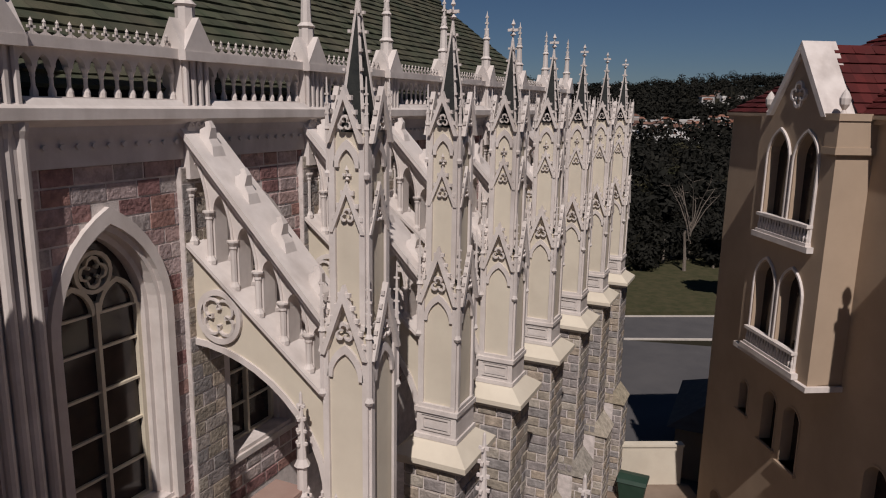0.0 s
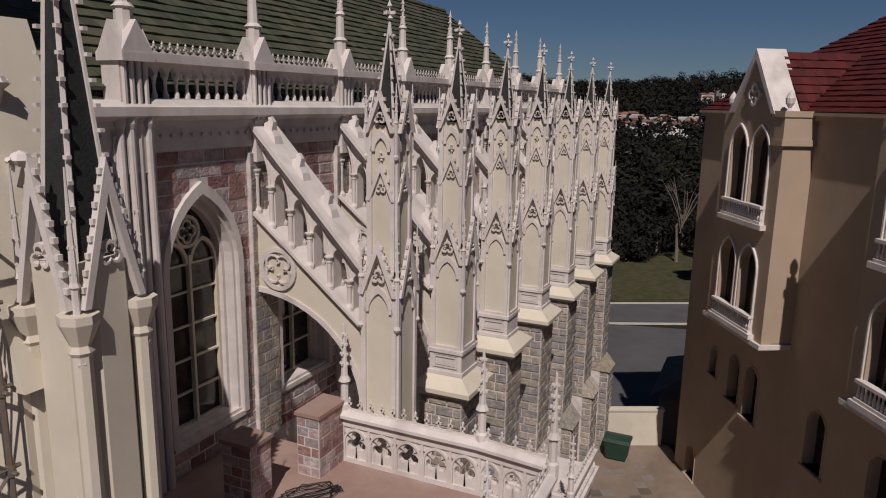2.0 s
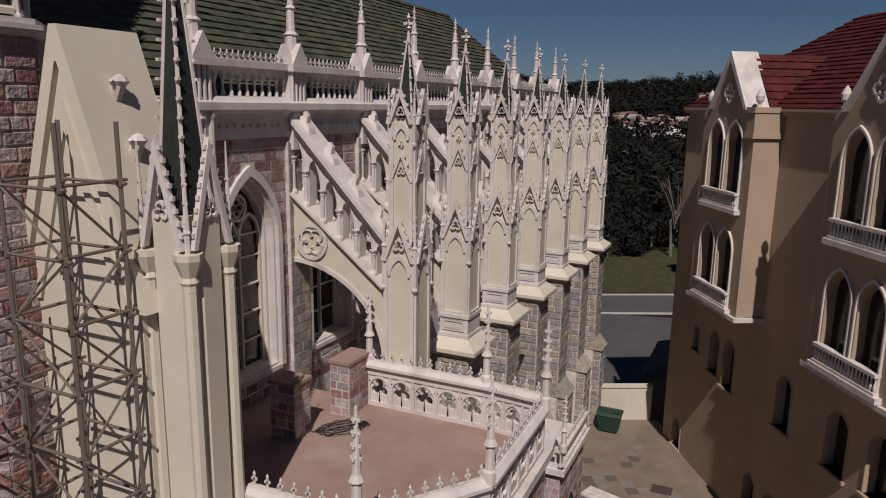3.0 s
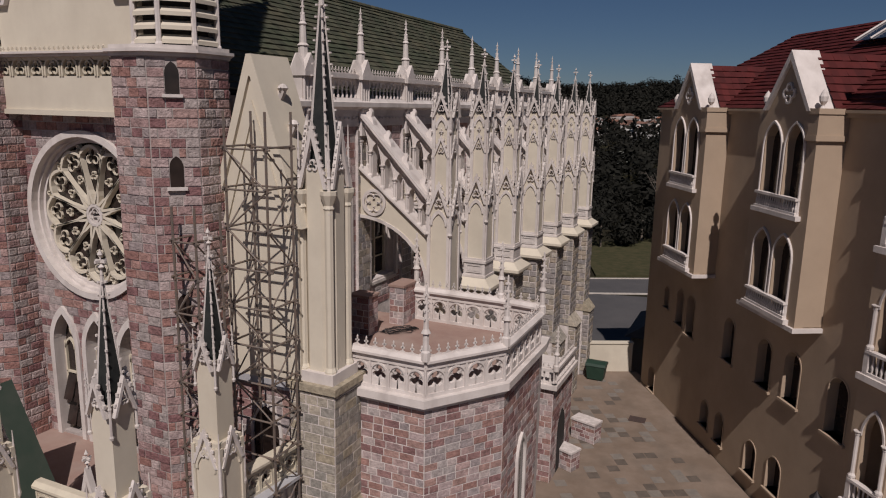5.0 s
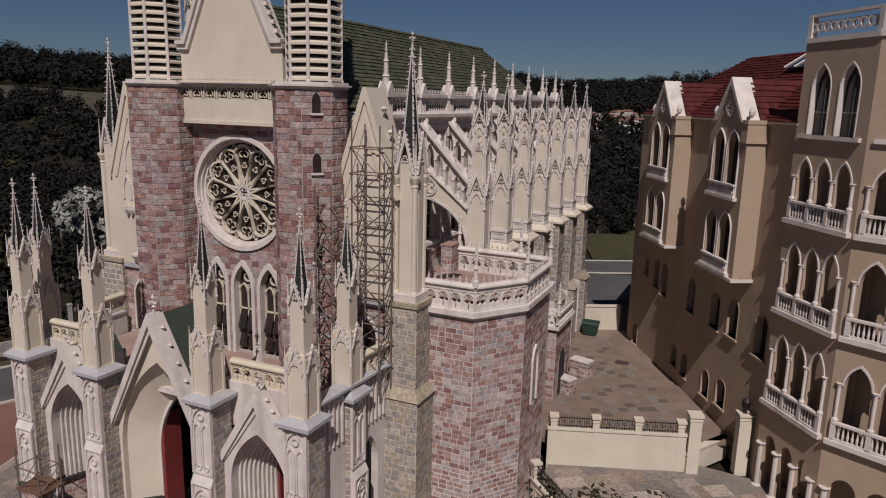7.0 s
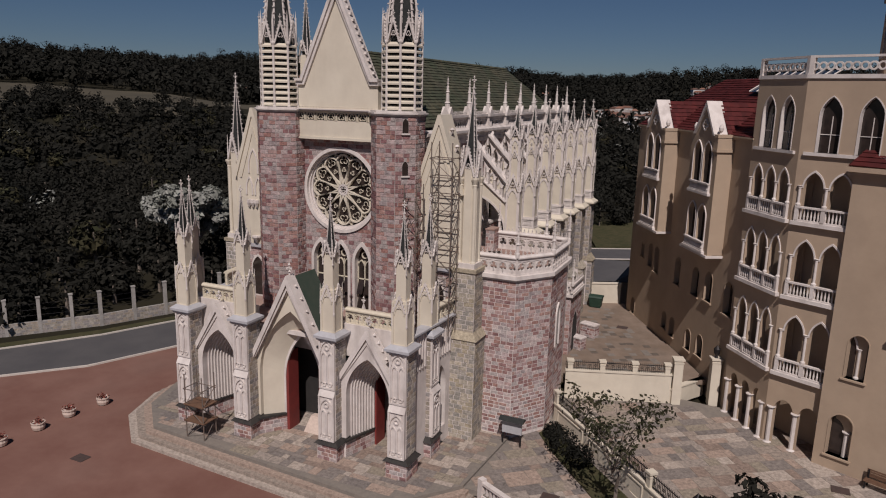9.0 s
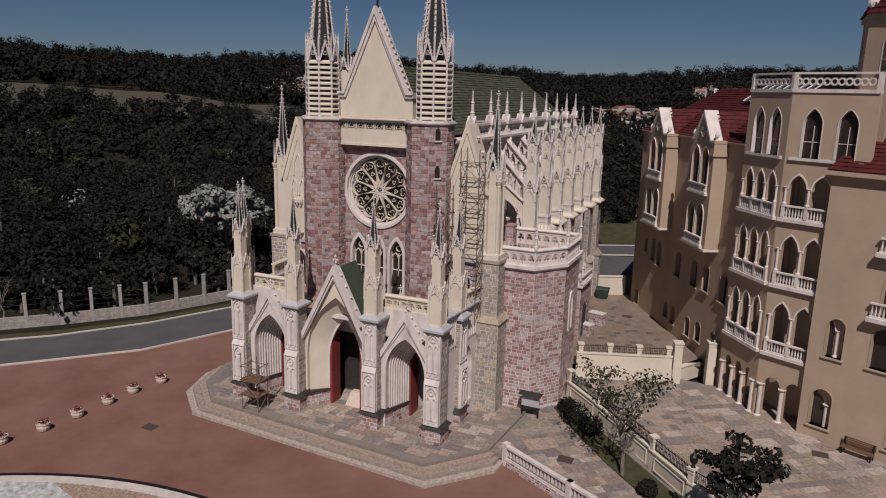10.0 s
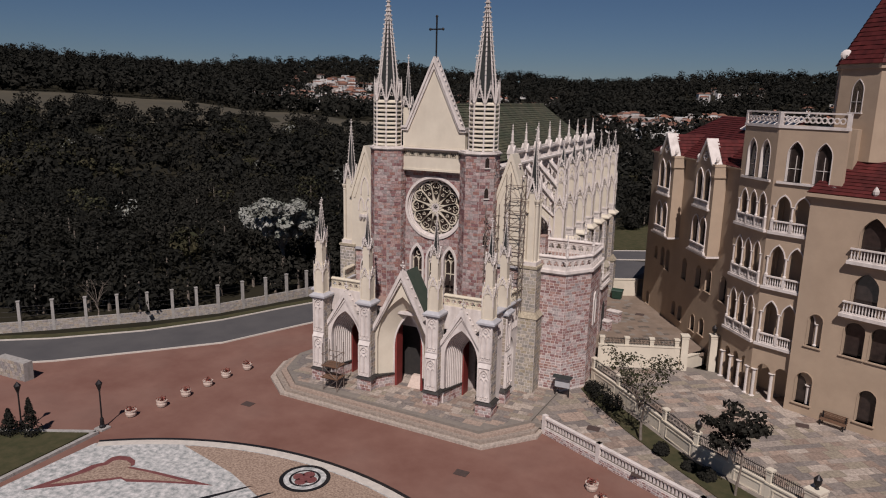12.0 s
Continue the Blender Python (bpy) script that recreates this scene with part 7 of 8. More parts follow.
yw, m, w = wall_run("courtyard_wall", "cream rendered wall topped with an iron railing", "wall", (12.4, 8.75), (19.1, 11.25), 0.3, 2.55, CREAM)
iron_fence(yw, m, w, 2.65, 0.65)
for i in range(4):
    post_urn(yw, m, 0.3 + i * (w - 0.6) / 3, 0.4, 3.25, 0.17)
yr, m, w = wall_run("courtyard_return_wall", "cream wall closing the raised courtyard", "wall", (19.1, 11.25), (21.0, 14.4), 0.3, GROUND - 0.1, CREAM)
for x, y in ((19.45, 11.35), (21.75, 12.65)):
    gp_ = thing("gate_post", "square cream gate post with a dark lantern", "gate post", "gate posts of the courtyard")
    m = Matrix.Translation((x, y, 0)) @ pose(0, 0, 0, 0, 0, 20)
    post_urn(gp_, m, 0, 0.4, 3.7, 0.3, x > 20)
gate = thing("iron_gate", "dark iron gate standing open at the courtyard", "gate")
mg, w = face((21.9, 12.9), (22.7, 14.3))
gm_ = MB(lambda v: mg @ v)
for i in range(12):
    gm_.box(i * 0.13, i * 0.13 + 0.025, 0, 0.025, 0.7, 3.0 + 0.3 * math.sin(i * 0.26))
gm_.box(0, 1.5, 0, 0.03, 0.75, 0.8).box(0, 1.5, 0, 0.03, 2.6, 2.65)
part("gate_leaf", gm_, IRON, gate)

RET = [(12.75, 4.9), (15.4, 2.2), (19.6, -2.3), (22.0, -4.9), (26.5, -7.9), (29.0, -9.6)]
for k in range(5):
    zt = (1.75, 1.7, 1.6, 1.5, 1.45)[k]
    rw_, m, w = wall_run("retaining_wall", "cream retaining wall with panels and an iron railing", "wall", RET[k], RET[k + 1], 0.0, zt, CREAM)
    iron_fence(rw_, m, w, zt + 0.1, 0.8)
    n = max(1, round(w / 2.6))
    for i in range(n):
        post_urn(rw_, m, 0.15 + i * w / n, 0.0, zt + 0.85, 0.16, k == 3 and i == 0)
    pn = MB(lambda v: m @ v)
    for i in range(n):
        a, b = i * w / n + 0.5, (i + 1) * w / n - 0.25
        if b > a + 0.3:
            pn.ring([(a, 0.55), (b, 0.55), (b, zt - 0.2), (a, zt - 0.2)], [(a + 0.08, 0.63), (b - 0.08, 0.63), (b - 0.08, zt - 0.28), (a + 0.08, zt - 0.28)], -0.04, 0)
    part("wall_panel", pn, CREAM, rw_)
m, w = face(RET[-2], RET[-1])
endp = thing("end_post", "broad cream end post with a dark urn lamp", "post")
post_urn(endp, m, w, 0.0, 2.5, 0.42, True)

RAIL = [(11.7, -5.2), (16.2, -7.6), (23.2, -11.4), (31, -15.5)]
for a, b in zip(RAIL, RAIL[1:]):
    m, w = face(a, b)
    rl = thing("white_balustrade", "white precast balustrade on a low stone base", "balustrade")
    part("base_wall", MB(lambda v: m @ v).box(0, w, 0, 0.3, -0.1, 0.45), MORTAR, rl)
    masonry(rl, m, 0, w, 0.0, 0.45, (), STONE, 0.15, 0.3, 0.02, None, 230, False)
    part("bottom_rail", MB(lambda v: m @ v).box(0, w, 0.02, 0.28, 0.45, 0.57), WHITE, rl)
    part("top_rail", MB(lambda v: m @ v).box(0, w, 0.0, 0.3, 1.18, 1.32), WHITE, rl)
    bal1 = MB().box(-0.06, 0.06, -0.06, 0.06, 0.57, 1.18).mesh("baluster", WHITE)
    n = int(w / 0.27)
    for i in range(n):
        ob = new("baluster", bal1)
        ob.parent, ob.matrix_basis = rl, m @ pose((i + 0.5) * w / n, 0.15, 0)
    for x in (0.0, w):
        part("end_post", MB(lambda v: m @ v).box(x - 0.16, x + 0.16, -0.02, 0.32, 0.0, 1.45), WHITE, rl)

sheet("hedge_bed", [(12.9, 3.9), (15.3, 1.4), (19.4, -2.9), (22.0, -5.6), (27, -9.2), (25.5, -11.0), (20.6, -6.6), (17.2, -3.2), (13.6, 1.0), (12.5, 2.6)], 0.74, GRASS, "strip of dark grass beneath the retaining wall", "grass")

# lamps, pots, bench
def lamp_post(x, y):
    t = thing("street_lamp", "dark iron lamp post with a lantern", "street lamp", "lamps of the plaza", at=(x, y, 0))
    part("base", MB().lathe([(0.22, 0), (0.22, 0.25), (0.15, 0.35), (0.13, 0.8), (0.08, 0.9)], 0, 0, 8), IRON, t)
    part("pole", MB().lathe([(0.06, 0.85), (0.05, 2.9), (0.09, 2.95), (0.04, 3.0)], 0, 0, 8), IRON, t)
    part("lantern", MB().lathe([(0.08, 3.0), (0.22, 3.45), (0.24, 3.5), (0.10, 3.68), (0.0, 3.8)], 0, 0, 6), IRON, t)
    part("stone_block", MB().box(-0.4, 0.4, -0.4, 0.4, -0.05, 0.12), CONCRETE, t)


lamp_post(-16.9, -19.3)
lamp_post(-21.5, -22.2)
pots = [(-16.75, -16.9), (-16.05, -14.6), (-15.85, -12.3), (-15.75, -9.95), (-15.7, -7.85), (-15.3, -5.6), (16.7, -11.1), (17.6, -12.6)]
pr = random.Random(9)
pot0 = None
for x, y in pots:
    if pot0 is None:
        pot0 = thing("flower_pot", "pale clay pot with small red flowers on the red paving", "flower pot", "pots along the plaza")
        part("pot", MB().lathe([(0.20, 0), (0.34, 0.06), (0.40, 0.25), (0.37, 0.42), (0.42, 0.46), (0.42, 0.52), (0.36, 0.52), (0.34, 0.46)], 0, 0, 14), POT, pot0)
        fl = MB()
        for k in range(70):
            a, r, z = pr.uniform(0, 6.28), pr.uniform(0, 0.36), pr.uniform(0.46, 0.78)
            px_, py_ = r * math.cos(a), r * math.sin(a)
            s = 0.08
            v1 = Vector((pr.uniform(-1, 1), pr.uniform(-1, 1), pr.uniform(-0.4, 0.4))).normalized() * s
            v2 = Vector((pr.uniform(-1, 1), pr.uniform(-1, 1), pr.uniform(0, 1))).normalized() * s
            c = Vector((px_, py_, z))
            fl.add([c - v1, c + v2, c + v1, c - v2], [(0, 1, 2, 3)])
        part("flower_cluster", fl, FLOWER, pot0, kind="stuff")
        pot0.location = (x, y, 0)
    else:
        copy_thing(pot0, pose(x, y, 0, 0, 0, pr.uniform(0, 360)))
bench = thing("bench", "brown slatted wooden bench against the wall", "bench", at=(30.9, 4.75, 0.57))
bench.rotation_euler = (0, 0, radians(-23.5))
for k in range(4):
    part("seat_slat", MB().box(-0.9, 0.9, -0.28 + k * 0.13, -0.18 + k * 0.13, 0.42, 0.46), WOOD, bench)
    part("back_slat", MB().box(-0.9, 0.9, 0.28, 0.31, 0.52 + k * 0.12, 0.61 + k * 0.12), WOOD, bench)
for x in (-0.8, 0.8):
    part("bench_leg", MB().box(x - 0.04, x + 0.04, -0.27, -0.2, 0, 0.42).box(x - 0.04, x + 0.04, 0.2, 0.28, 0, 0.95).box(x - 0.04, x + 0.04, -0.27, 0.28, 0.36, 0.42), IRON, bench)

# bin, noticeboard, back wall and shed
bn = thing("skip_bin", "green lidded waste container in the courtyard corner", "bin", at=(10.15, 28.0, GROUND))
bn.scale = (0.75, 0.75, 0.8)
part("bin_body", MB().add([(-0.65, -0.5, 0.1), (0.65, -0.5, 0.1), (0.65, 0.5, 0.1), (-0.65, 0.5, 0.1), (-0.8, -0.6, 1.2), (0.8, -0.6, 1.2), (0.8, 0.6, 1.2), (-0.8, 0.6, 1.2)], [(3, 2, 1, 0), (0, 1, 5, 4), (1, 2, 6, 5), (2, 3, 7, 6), (3, 0, 4, 7), (4, 5, 6, 7)]), BIN, bn)
part("lid", MB().prism([(-0.65, 1.2), (0.65, 1.2), (0.55, 1.4), (0.0, 1.5), (-0.55, 1.4)], -0.85, 0.85, "yz"), BIN, bn)
for k in range(2):
    part("wheel", MB().lathe([(0.1, -0.05), (0.1, 0.05)], -0.5 + k, 0, 10, "y", 0.1), IRON, bn)
wall_run("back_wall", "cream rendered wall at the end of the courtyard", "wall", (9.3, 29.0), (11.95, 30.35), 0.5, 3.5, CREAM)
shed = thing("shed", "low outbuilding with a dark roof behind the courtyard wall", "shed")
part("wall", MB().box(11.2, 15.8, 34, 40, 0, 2.9), PLASTER, shed)
part("roof", MB().add([(10.8, 33.5, 2.9), (16.2, 33.5, 2.9), (16.2, 40.5, 2.9), (10.8, 40.5, 2.9), (13.5, 36, 4.3), (13.5, 38.5, 4.3)], [(0, 1, 4), (1, 2, 5, 4), (2, 3, 5), (3, 0, 4, 5), (3, 2, 1, 0)]), DARK_PAVE, shed)
for p, q, z in (((10.75, 16.0), (11.75, 15.6), 2.5), ((10.8, 19.3), (12.1, 18.9), 2.6)):
    lw2, m, w = wall_run("low_wall", "low wall of reddish blocks with a pale cap in the courtyard", "wall", p, q, GROUND, z, MORTAR, 0.7)
    masonry(lw2, m, 0, w, GROUND, z, (), STONE, 0.22, 0.36, 0.02, (0, 3, 1, 3), 170)
    ms, wss = m @ pose(w, 0, 0, 0, 0, 90), 0.7
    masonry(lw2, ms, 0, 0.7, GROUND, z, (), STONE, 0.22, 0.36, 0.02, (0, 3, 1, 3), 171)
nb2 = thing("notice_stand", "small dark framed stand beside the turret", "stand", at=(11.5, 0.3, PLAT))
part("panel", MB().box(-0.6, 0.6, -0.05, 0.05, 0.7, 1.5), LEAD, nb2)
part("canopy", MB().prism([(-0.35, 1.55), (0.35, 1.55), (0.0, 1.75)], -0.75, 0.75, "yz"), SLATE, nb2)
for x in (-0.55, 0.55):
    part("leg", MB().box(x - 0.04, x + 0.04, -0.04, 0.04, 0, 1.55), IRON, nb2)
crib = thing("crib_stand", "pale draped stand inside the main doorway", "stand", at=(0.6, -3.6, PLAT))
part("box", MB().add([(-0.8, -0.4, 0), (0.8, -0.4, 0), (0.8, 0.5, 0), (-0.8, 0.5, 0), (-0.6, 0.1, 0.9), (0.6, 0.1, 0.9), (0.6, 0.5, 0.9), (-0.6, 0.5, 0.9)], [(0, 1, 5, 4), (1, 2, 6, 5), (2, 3, 7, 6), (3, 0, 4, 7), (4, 5, 6, 7)]), POT, crib)

# plaza mosaic
MC = (-1.0, -40.0)
def arc_pts(r, a0, a1, n=40):
    return [(MC[0] + r * math.cos(radians(a0 + (a1 - a0) * i / n)), MC[1] + r * math.sin(radians(a0 + (a1 - a0) * i / n))) for i in range(n + 1)]


def clip_left(pts, x=-15.9):
    return [(max(a, x), b) for a, b in pts]


def inlay(name, mb, mat, label):
    return tagged(new(name, mb.mesh(name, mat)), label, "mosaic", kind="structure")


inlay("mosaic_field", MB().prism(clip_left(arc_pts(23.9, 20, 127.5)) + [(-15.9, -29), (-15.9, -45), (20, -45)], -0.05, 0.012, "xy"), MARBLE, "white pebble mosaic field of the plaza")
inlay("mosaic_border", MB().ring(arc_pts(24.25, 20, 127), arc_pts(24.0, 20, 127), -0.05, 0.05, "xy", False), IRON, "thin dark border line of the mosaic")
inlay("mosaic_edge", MB().ring(arc_pts(24.0, 20, 127), arc_pts(23.4, 20, 127), -0.05, 0.03, "xy", False), KERB, "pale curved border of the mosaic")
inlay("mosaic_band", MB().prism(arc_pts(23.3, 20, 112.5) + [(-4.6, -19.8), (-2.2, -20.8), (14, -28)], -0.05, 0.018, "xy"), BROWN_MOSAIC, "brown pebble mosaic band")
for (a, b, c, d, mat) in (((-2.6, -20.6), (-2.3, -20.4), (-4.4, -23.6), (-4.8, -23.6), IRON), ((-1.0, -20.6), (-0.7, -20.4), (-2.8, -24.2), (-3.2, -24.2), IRON)):
    inlay("mosaic_line", MB().prism([a, b, c, d], -0.04, 0.024, "xy"), mat, "dark straight line in the mosaic")
tre = [(-14.3, -27.1), (-13.3, -24.2), (-13.2, -23.2), (-12.8, -22.6), (-12.9, -21.9), (-12.6, -21.5), (-11.9, -21.3), (-11.2, -21.5), (-10.8, -21.9), (-10.9, -22.2), (-9.0, -21.9), (-4.6, -21.5), (-7.4, -22.6), (-9.6, -23.6), (-10.2, -23.5), (-10.8, -24.1)]
mx_, my_ = -10.9, -23.0
inlay("mosaic_shape", MB().prism(tre, -0.04, 0.03, "xy"), MAROON, "maroon outlined trefoil shape in the mosaic")
inlay("mosaic_infill", MB().prism([(mx_ + (x - mx_) * 0.76, my_ + (y - my_) * 0.72) for x, y in tre], -0.04, 0.036, "xy"), BROWN_MOSAIC, "brown infill of the trefoil shape")
MX, MY = 0.0, -18.2
for r0, r1, mat, z in ((1.62, 1.35, IRON, 0.034), (1.35, 1.0, MARBLE, 0.032), (1.0, 0.85, IRON, 0.034)):
    inlay("medallion_ring", MB().ring(circle(MX, MY, r0, 36), circle(MX, MY, r1, 36), -0.04, z, "xy"), mat, "ring of the round medallion")
inlay("medallion_centre", MB().prism(circle(MX, MY, 1.0, 36), -0.04, 0.03, "xy"), MARBLE, "white centre of the medallion")
inlay("medallion_flower", MB().prism(foil(MX, MY, 0.85, 4, 8, 0), -0.04, 0.040, "xy"), MAROON, "maroon quatrefoil of the medallion")
sheet("corner_lawn", [(-17.0, -20.3), (-24, -23.8), (-30, -28), (-26, -40), (-17, -40), (-16.9, -27)], 0.16, GRASS, "small clipped lawn at the plaza's edge", "lawn")
strip("lawn_kerb", [(-16.6, -40), (-16.5, -27), (-16.6, -20.0), (-24, -23.6)], 0.3, -0.1, 0.22, CONCRETE, "concrete kerb round the small lawn", "kerb")
lw3 = thing("stone_planter", "low wall of pale rubble stone beside the road", "wall")
part("wall_body", MB().box(-33.0, -29.5, -16.4, -15.6, 0, 1.6), CONCRETE, lw3)
m, w = face((-33.0, -16.4), (-29.5, -16.4))
masonry(lw3, m, 0, w, 0.05, 1.6, (), GREY_STONE, 0.3, 0.4, 0.05, (0, 4, 0, 2), 190)

# fence of concrete posts beyond the road
fence = thing("boundary_fence", "concrete posts with wires over a low block wall", "fence")
fl_ = [(-62, -32), (-47.5, -15.5), (-38.6, -7.1), (-32.5, -0.6), (-28.0, 5.3), (-25.6, 10.5), (-22.5, 18), (-16, 33)]
acc, last = 0.0, None
for a, b in zip(fl_, fl_[1:]):
    m, w = face(a, b)
    part("block_wall", MB(lambda v: m @ v).box(0, w, 0.9, 1.1, -0.1, 1.05), CONCRETE, fence)
    masonry(fence, m @ pose(0, 0.9, 0), 0, w, 0.0, 1.05, (), GREY_STONE, 0.2, 0.4, 0.012, None, 200)
    wr_ = MB(lambda v: m @ v)
    for z in (1.6, 2.1, 2.6):
        wr_.rod((0, 1.0, z), (w, 1.0, z), 0.012, 0.012, 4)
    part("wire", wr_, IRON, fence)
    n = max(1, round(w / 2.95))
    for i in range(n):
        part("post", MB(lambda v: m @ v).box(i * w / n - 0.14, i * w / n + 0.14, 0.86, 1.14, -0.1, 3.1).box(i * w / n - 0.18, i * w / n + 0.18, 0.82, 1.18, 3.1, 3.2), CONCRETE, fence)

# ---------------------------------------------------------------- plants
def leaf_cloud(rng, centres, radii, count, size, flat=0.6, rough=0.45):
    """Leaf quads scattered in ellipsoids, outer shell denser."""
    vs, fs = [], []
    for (c, r) in zip(centres, radii):
        d = rng.normal(size=(count, 3))
        d /= np.linalg.norm(d, axis=1)[:, None]
        rad_ = rng.uniform(0.45, 1.05, (count, 1)) ** 0.6
        p = np.array(c) + d * rad_ * np.array(r)
        a = rng.normal(size=(count, 3))
        a /= np.linalg.norm(a, axis=1)[:, None]
        n = d + rng.normal(size=(count, 3)) * rough + np.array([0, 0, 0.4])
        b = np.cross(n, a)
        b /= np.linalg.norm(b, axis=1)[:, None] + 1e-9
        a = np.cross(b, n)
        a /= np.linalg.norm(a, axis=1)[:, None] + 1e-9
        s = size * rng.uniform(0.5, 1.3, (count, 1))
        a, b = a * s, b * s * flat
        quad = np.stack([p - a, p + b * 0.9 - a * 0.1, p + a, p - b * 0.9 + a * 0.1], 1).reshape(-1, 3)
        k = len(vs)
        vs += quad.tolist()
        fs += [(k + 4 * i, k + 4 * i + 1, k + 4 * i + 2, k + 4 * i + 3) for i in range(count)]
    mb = MB()
    mb.v, mb.f = vs, fs
    return mb


def limbs(rnd, base, h, r, n, spread, up=0.45):
    mb = MB()
    tips = []
    x, y, z = base
    prev, pr_ = Vector(base), r
    trunk = [prev]
    for k in range(4):
        nx = Vector((x + rnd.uniform(-0.12, 0.12) * (k + 1), y + rnd.uniform(-0.12, 0.12) * (k + 1), z + h * (k + 1) * 0.14))
        mb.rod(prev, nx, pr_, pr_ * 0.85, 7)
        prev, pr_ = nx, pr_ * 0.85
    for k in range(n):
        a = 2 * math.pi * k / n + rnd.uniform(-0.4, 0.4)
        st = Vector(base).lerp(prev, rnd.uniform(0.6, 1.0))
        d = Vector((math.cos(a) * spread, math.sin(a) * spread, h * up * rnd.uniform(0.5, 1.0)))
        m1 = st + d * 0.5 + Vector((rnd.uniform(-0.3, 0.3), rnd.uniform(-0.3, 0.3), 0.15 * h * 0.3))
        e = st + d
        mb.rod(st, m1, pr_ * 0.6, pr_ * 0.4, 5)
        mb.rod(m1, e, pr_ * 0.4, pr_ * 0.12, 5)
        tips += [m1, e]
        for j in range(3):
            f = m1.lerp(e, rnd.uniform(0.2, 0.9))
            t = f + Vector((rnd.uniform(-1, 1), rnd.uniform(-1, 1), rnd.uniform(0, 0.9))) * spread * 0.4
            mb.rod(f, t, pr_ * 0.2, pr_ * 0.06, 4)
            tips.append(t)
    return mb, tips


def tree(name, label, base, h, r, n, spread, leaves, size, mat, lump, seed, up=0.45):
    rnd, rng = random.Random(seed), np.random.default_rng(seed)
    t = thing(name, label, "tree")
    mb, tips = limbs(rnd, base, h, r, n, spread, up)
    part("trunk", mb, BARK, t)
    if leaves:
        part("crown", leaf_cloud(rng, [tuple(p) for p in tips], [(lump, lump, lump * 0.7)] * len(tips), leaves, size), mat, t, kind="stuff")
    return t


tree("young_tree", "slender tree with sparse olive leaves beside the retaining wall", (18.5, -4.3, 0.5), 6.4, 0.12, 11, 1.9, 22, 0.12, LEAF_MID, 0.55, 3, 0.55)
tree("dark_tree", "small tree with flat layers of dark leaves by the retaining wall", (24.9, -8.9, 0.5), 6.6, 0.09, 8, 1.35, 42, 0.17, LEAF, 0.42, 5, 0.35)
tree("bare_tree", "leafless grey tree beyond the bend of the road", (6.3, 83.0, 0.3), 10.5, 0.22, 10, 2.8, 0, 0.1, LEAF, 0.5, 8, 0.6)
tree("bare_tree", "leafless grey sapling behind the boundary fence", (-37.0, -3.0, 0.0), 5.0, 0.10, 8, 1.5, 0, 0.1, LEAF, 0.5, 9, 0.6)
tree("silver_tree", "broad tree with silvery white foliage on the slope", (-30.0, 18.5, 0.2), 12.5, 0.3, 13, 3.4, 120, 0.34, LEAF_PALE, 1.0, 11, 0.40)
tree("lawn_tree", "dark rounded tree at the lawn's edge", (12.0, 72.0, 0.3), 7.0, 0.2, 9, 2.2, 150, 0.3, LEAF, 1.0, 12)
for x, y, z, r, seed in ((20.1, -5.7, 0.72, 0.55, 1), (14.3, 1.3, 0.5, 1.0, 2), (15.6, 0.1, 0.5, 0.85, 3), (13.4, 2.6, 0.5, 0.7, 6), (23.2, -7.6, 0.5, 0.6, 4), (22.0, -6.9, 0.5, 0.5, 7)):
    sb = thing("shrub", "dense dark green shrub in the bed below the wall", "shrub", "shrubs below the retaining wall")
    part("foliage", leaf_cloud(np.random.default_rng(seed), [(x, y, z + r * 0.7)], [(r, r, r * 0.9)], 900, 0.10), LEAF, sb, kind="stuff")
for x, y, h, seed in ((-20.2, -22.4, 2.6, 1), (-21.6, -23.0, 1.8, 5)):
    sb = thing("conifer", "small dark cone-shaped conifer on the lawn", "conifer", "conifers on the small lawn")
    part("foliage", leaf_cloud(np.random.default_rng(seed), [(x, y, 0.2 + h * f) for f in (0.15, 0.35, 0.55, 0.75, 0.9)], [(0.75 * (1 - f), 0.75 * (1 - f), h * 0.16) for f in (0.0, 0.25, 0.45, 0.65, 0.82)], 260, 0.10), LEAF, sb, kind="stuff")

EYE0 = Vector((24.3, -50.0))


def at_bearing(deg, d):
    x, y = EYE0.x + d * math.sin(radians(deg)), EYE0.y + d * math.cos(radians(deg))
    return x, y, height(x, y)


# far houses: bearing, spread, distance, spread, number
HUBS = [(-33.6, 1.6, 760, 60, 80), (-37.0, 1.5, 610, 30, 40), (-31.8, 1.2, 640, 40, 36), (-21.5, 2.2, 640, 60, 46), (-10.5, 2.2, 520, 45, 50), (-5.5, 2.6, 520, 45, 56), (-4.0, 2.0, 800, 60, 14), (2.0, 3.0, 560, 60, 30)]
hr = random.Random(17)
HOUSE_WHITE = material("far_white_walls", (0.62, 0.60, 0.58), (0.48, 0.46, 0.44), 0.9, 0.02, 0.0, vary=0.3)
TILE_FAR = material("far_clay_roofs", (0.21, 0.085, 0.05), (0.14, 0.08, 0.06), 0.9, 0.03, 0.0, vary=0.4)
houses, white_houses, roofs, sites = MB(), MB(), MB(), []
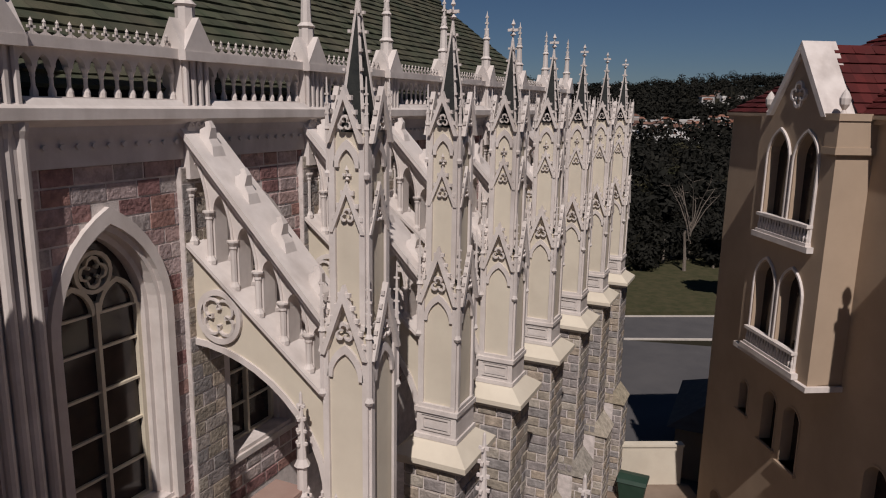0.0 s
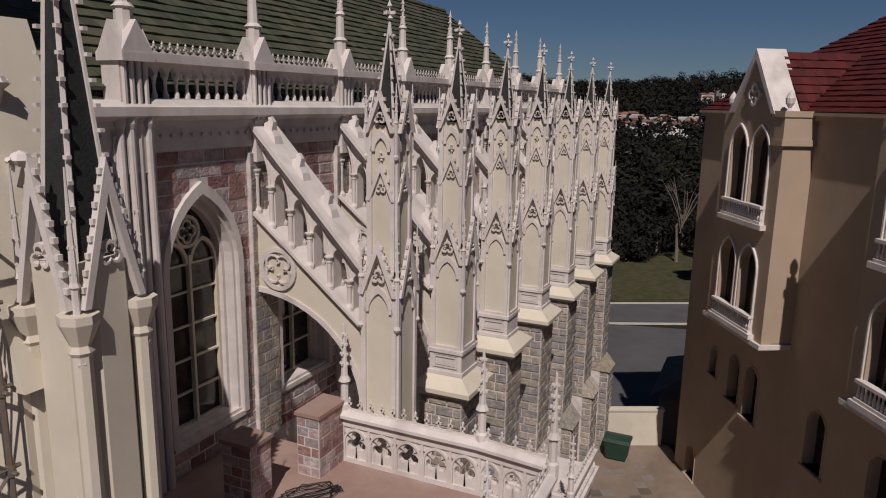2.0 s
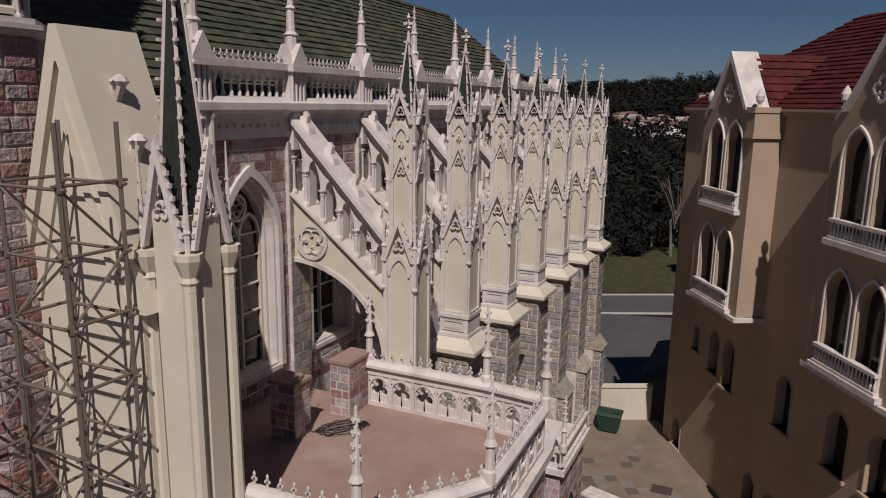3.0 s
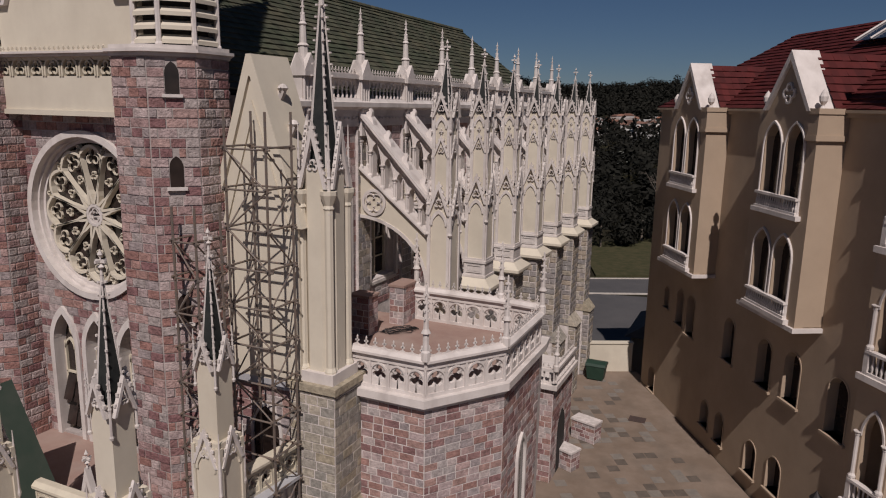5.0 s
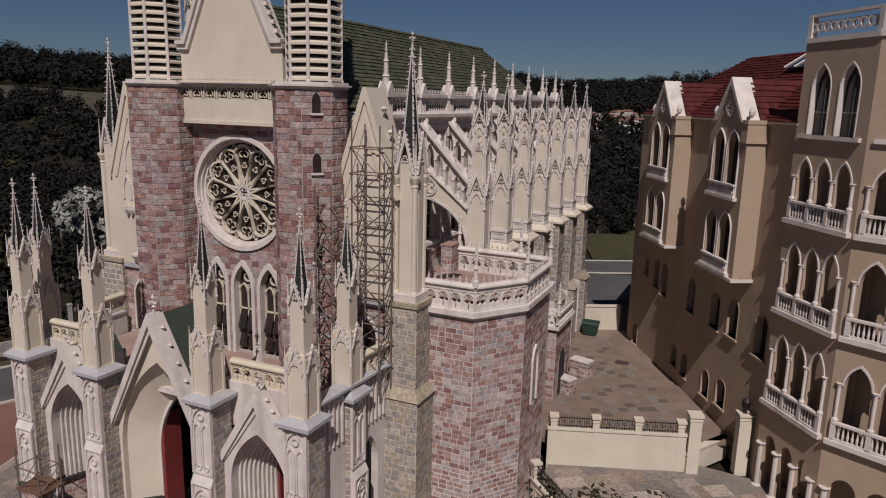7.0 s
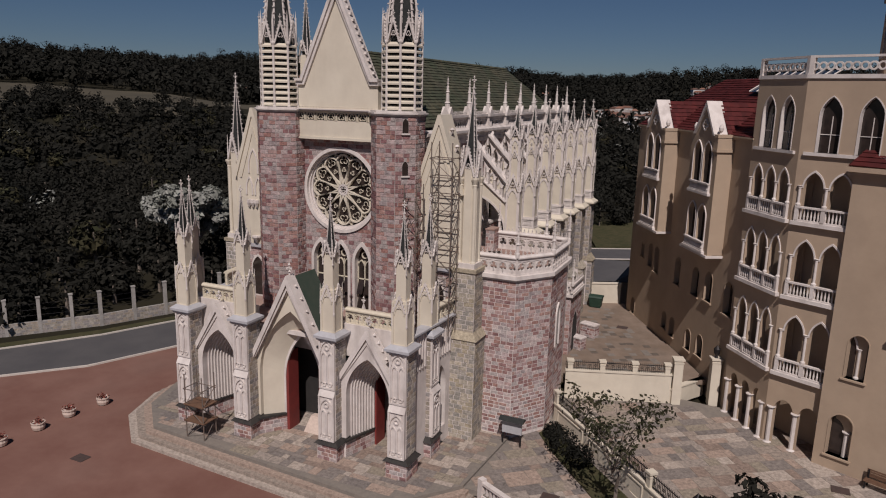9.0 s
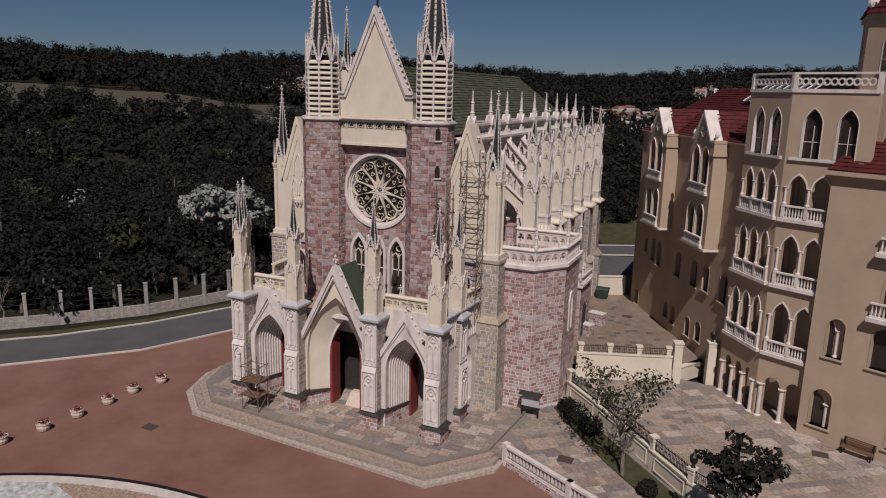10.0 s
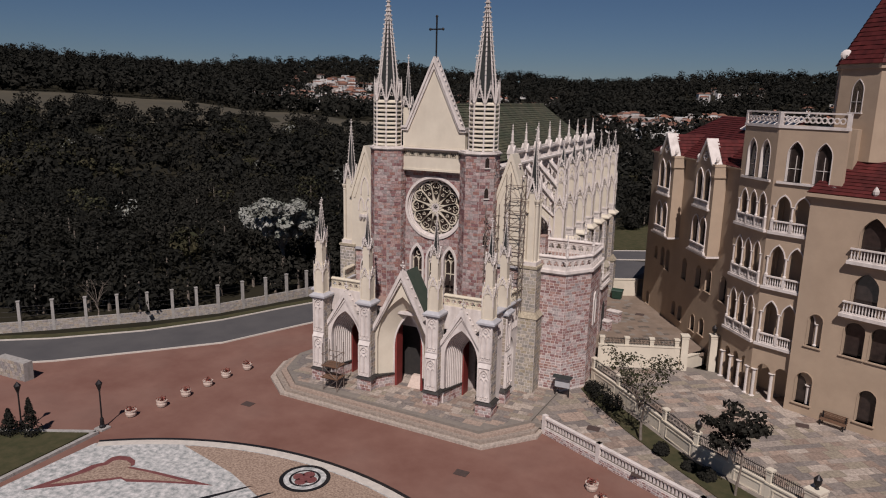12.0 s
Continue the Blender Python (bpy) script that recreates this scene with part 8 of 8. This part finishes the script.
for ang, da, dist, dd, n in HUBS:
    for k in range(n):
        x, y, z = at_bearing(ang + hr.gauss(0, da), dist + hr.gauss(0, dd))
        sites.append((x, y))
        w, dp, h, t = hr.uniform(2.2, 4.6), hr.uniform(2.2, 4.2), hr.uniform(3.0, 6.5), hr.uniform(-0.6, 0.6)
        turn = lambda v, x=x, y=y, t=t: Vector((x + v.x * math.cos(t) - v.y * math.sin(t), y + v.x * math.sin(t) + v.y * math.cos(t), v.z))
        body = white_houses if k % 3 else houses
        body.warp = roofs.warp = turn
        body.box(-w, w, -dp, dp, z - 6, z + h)
        for q in (-0.55, 0.15):
            roofs.box(w * q, w * (q + 0.35), -dp - 0.1, -dp, z + h * 0.45, z + h * 0.75)
        if k % 5 < 3:
            roofs.add([(-w - 0.4, -dp - 0.4, z + h), (w + 0.4, -dp - 0.4, z + h), (w + 0.4, dp + 0.4, z + h), (-w - 0.4, dp + 0.4, z + h), (-w * 0.5, 0, z + h + 1.5), (w * 0.5, 0, z + h + 1.5)], [(0, 1, 5, 4), (1, 2, 5), (2, 3, 4, 5), (3, 0, 4)])
tagged(new("distant_town", white_houses.mesh("distant_town", HOUSE_WHITE)), "white houses scattered over the far hillside", "houses", kind="stuff")
tagged(new("distant_town", houses.mesh("distant_town", HOUSE)), "grey and tan houses scattered over the far hillside", "houses", kind="stuff")
tagged(new("distant_roofs", roofs.mesh("distant_roofs", TILE_FAR)), "clay tiled roofs of the far houses", "roofs", kind="stuff")
FIELD = material("dry_hill_grass", (0.045, 0.039, 0.025), (0.075, 0.062, 0.038), 0.95, 0.04, 0.0)
field = MB()
for i in range(40):
    q = []
    for a, d in ((i, 325), (i + 1, 325), (i + 1, 440), (i, 440)):
        x, y, z = at_bearing(-60 + a * 0.8, d)
        q.append((x, y, z + 0.9))
    field.add(q, [(0, 1, 2, 3)])
tagged(new("hill_field", field.mesh("hill_field", FIELD)), "open strip of dry grass on the hill's shoulder", "field", kind="structure")
keep_lawn = within([(2.5, 60), (13, 66), (40, 72), (60, 88), (40, 100), (10, 86), (-3, 76)])


def free_for_trees(x, y):
    if y < -40 or math.hypot(x - 5, y - 5) < 38 and x > -20 or keep_lawn(x, y):
        return False
    if x > 18 and y < 75:
        return False
    for (a, b), (c, d) in zip(road_out, road_out[1:]):
        t = ((x - a) * (c - a) + (y - b) * (d - b)) / ((c - a) ** 2 + (d - b) ** 2)
        t = min(1, max(0, t))
        if math.hypot(x - a - t * (c - a), y - b - t * (d - b)) < 5.0:
            return False
        if 0 < t < 1 and (c - a) * (y - b) - (d - b) * (x - a) < 0:
            return False
    return True


def forest(name, mat, n, d0, d1, size, leaves, leaf, seed, label, tall=1.0):
    rnd, rng = random.Random(seed), np.random.default_rng(seed)
    cs, rs = [], []
    trunks = MB()
    tries = 0
    while len(cs) < n * 2 and tries < n * 12:
        tries += 1
        a = rnd.uniform(-1.02, 0.16)
        d = math.sqrt(rnd.uniform(d0 * d0, d1 * d1))
        x, y = EYE0.x + d * math.sin(a), EYE0.y + d * math.cos(a)
        if not free_for_trees(x, y):
            continue
        if -1.05 < a < -0.49 and 364 + 12 * math.sin(a * 40) + 9 * math.sin(a * 97) < d < 440:
            continue
        if any(abs(math.degrees(a) - q[0]) < q[1] * 1.6 and abs(d - q[2]) < q[3] * 2 for q in HUBS) and rnd.random() < 0.6:
            continue
        if d > 330 and any((x - p) ** 2 + (y - q) ** 2 < 80 for p, q in sites):
            continue
        s = size * rnd.uniform(0.6, 1.35)
        z = height(x, y)
        h = s * rnd.uniform(1.0, 1.7) * tall
        cs += [(x, y, z + h), (x + s * rnd.uniform(-0.7, 0.7), y + s * rnd.uniform(-0.7, 0.7), z + h * rnd.uniform(0.55, 0.85))]
        rs += [(s, s, s * 0.7), (s * 0.9, s * 0.9, s * 0.6)]
        if d < 150:
            trunks.rod((x, y, z - 0.3), (x, y, z + h), 0.22, 0.08, 5)
    ob = tagged(new(name, leaf_cloud(rng, cs, rs, leaves, leaf).mesh(name, mat)), label, "woods", kind="stuff")
    if trunks.v:
        tagged(new("forest_trunks", trunks.mesh("forest_trunks", BARK)), "thin trunks among the dark woods", "trunks", kind="stuff")
    return ob


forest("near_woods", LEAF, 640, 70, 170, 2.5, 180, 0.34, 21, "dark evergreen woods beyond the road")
forest("olive_woods", LEAF_MID, 150, 80, 330, 2.6, 110, 0.42, 22, "olive crowns among the dark woods")
forest("silver_woods", LEAF_PALE, 34, 95, 320, 2.2, 60, 0.40, 23, "silvery crowns scattered in the woods")
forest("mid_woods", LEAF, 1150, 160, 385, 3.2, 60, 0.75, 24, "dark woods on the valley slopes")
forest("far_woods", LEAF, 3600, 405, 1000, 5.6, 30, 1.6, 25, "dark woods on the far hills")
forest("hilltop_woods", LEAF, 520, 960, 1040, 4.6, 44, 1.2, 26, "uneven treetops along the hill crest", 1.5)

lay_singles()
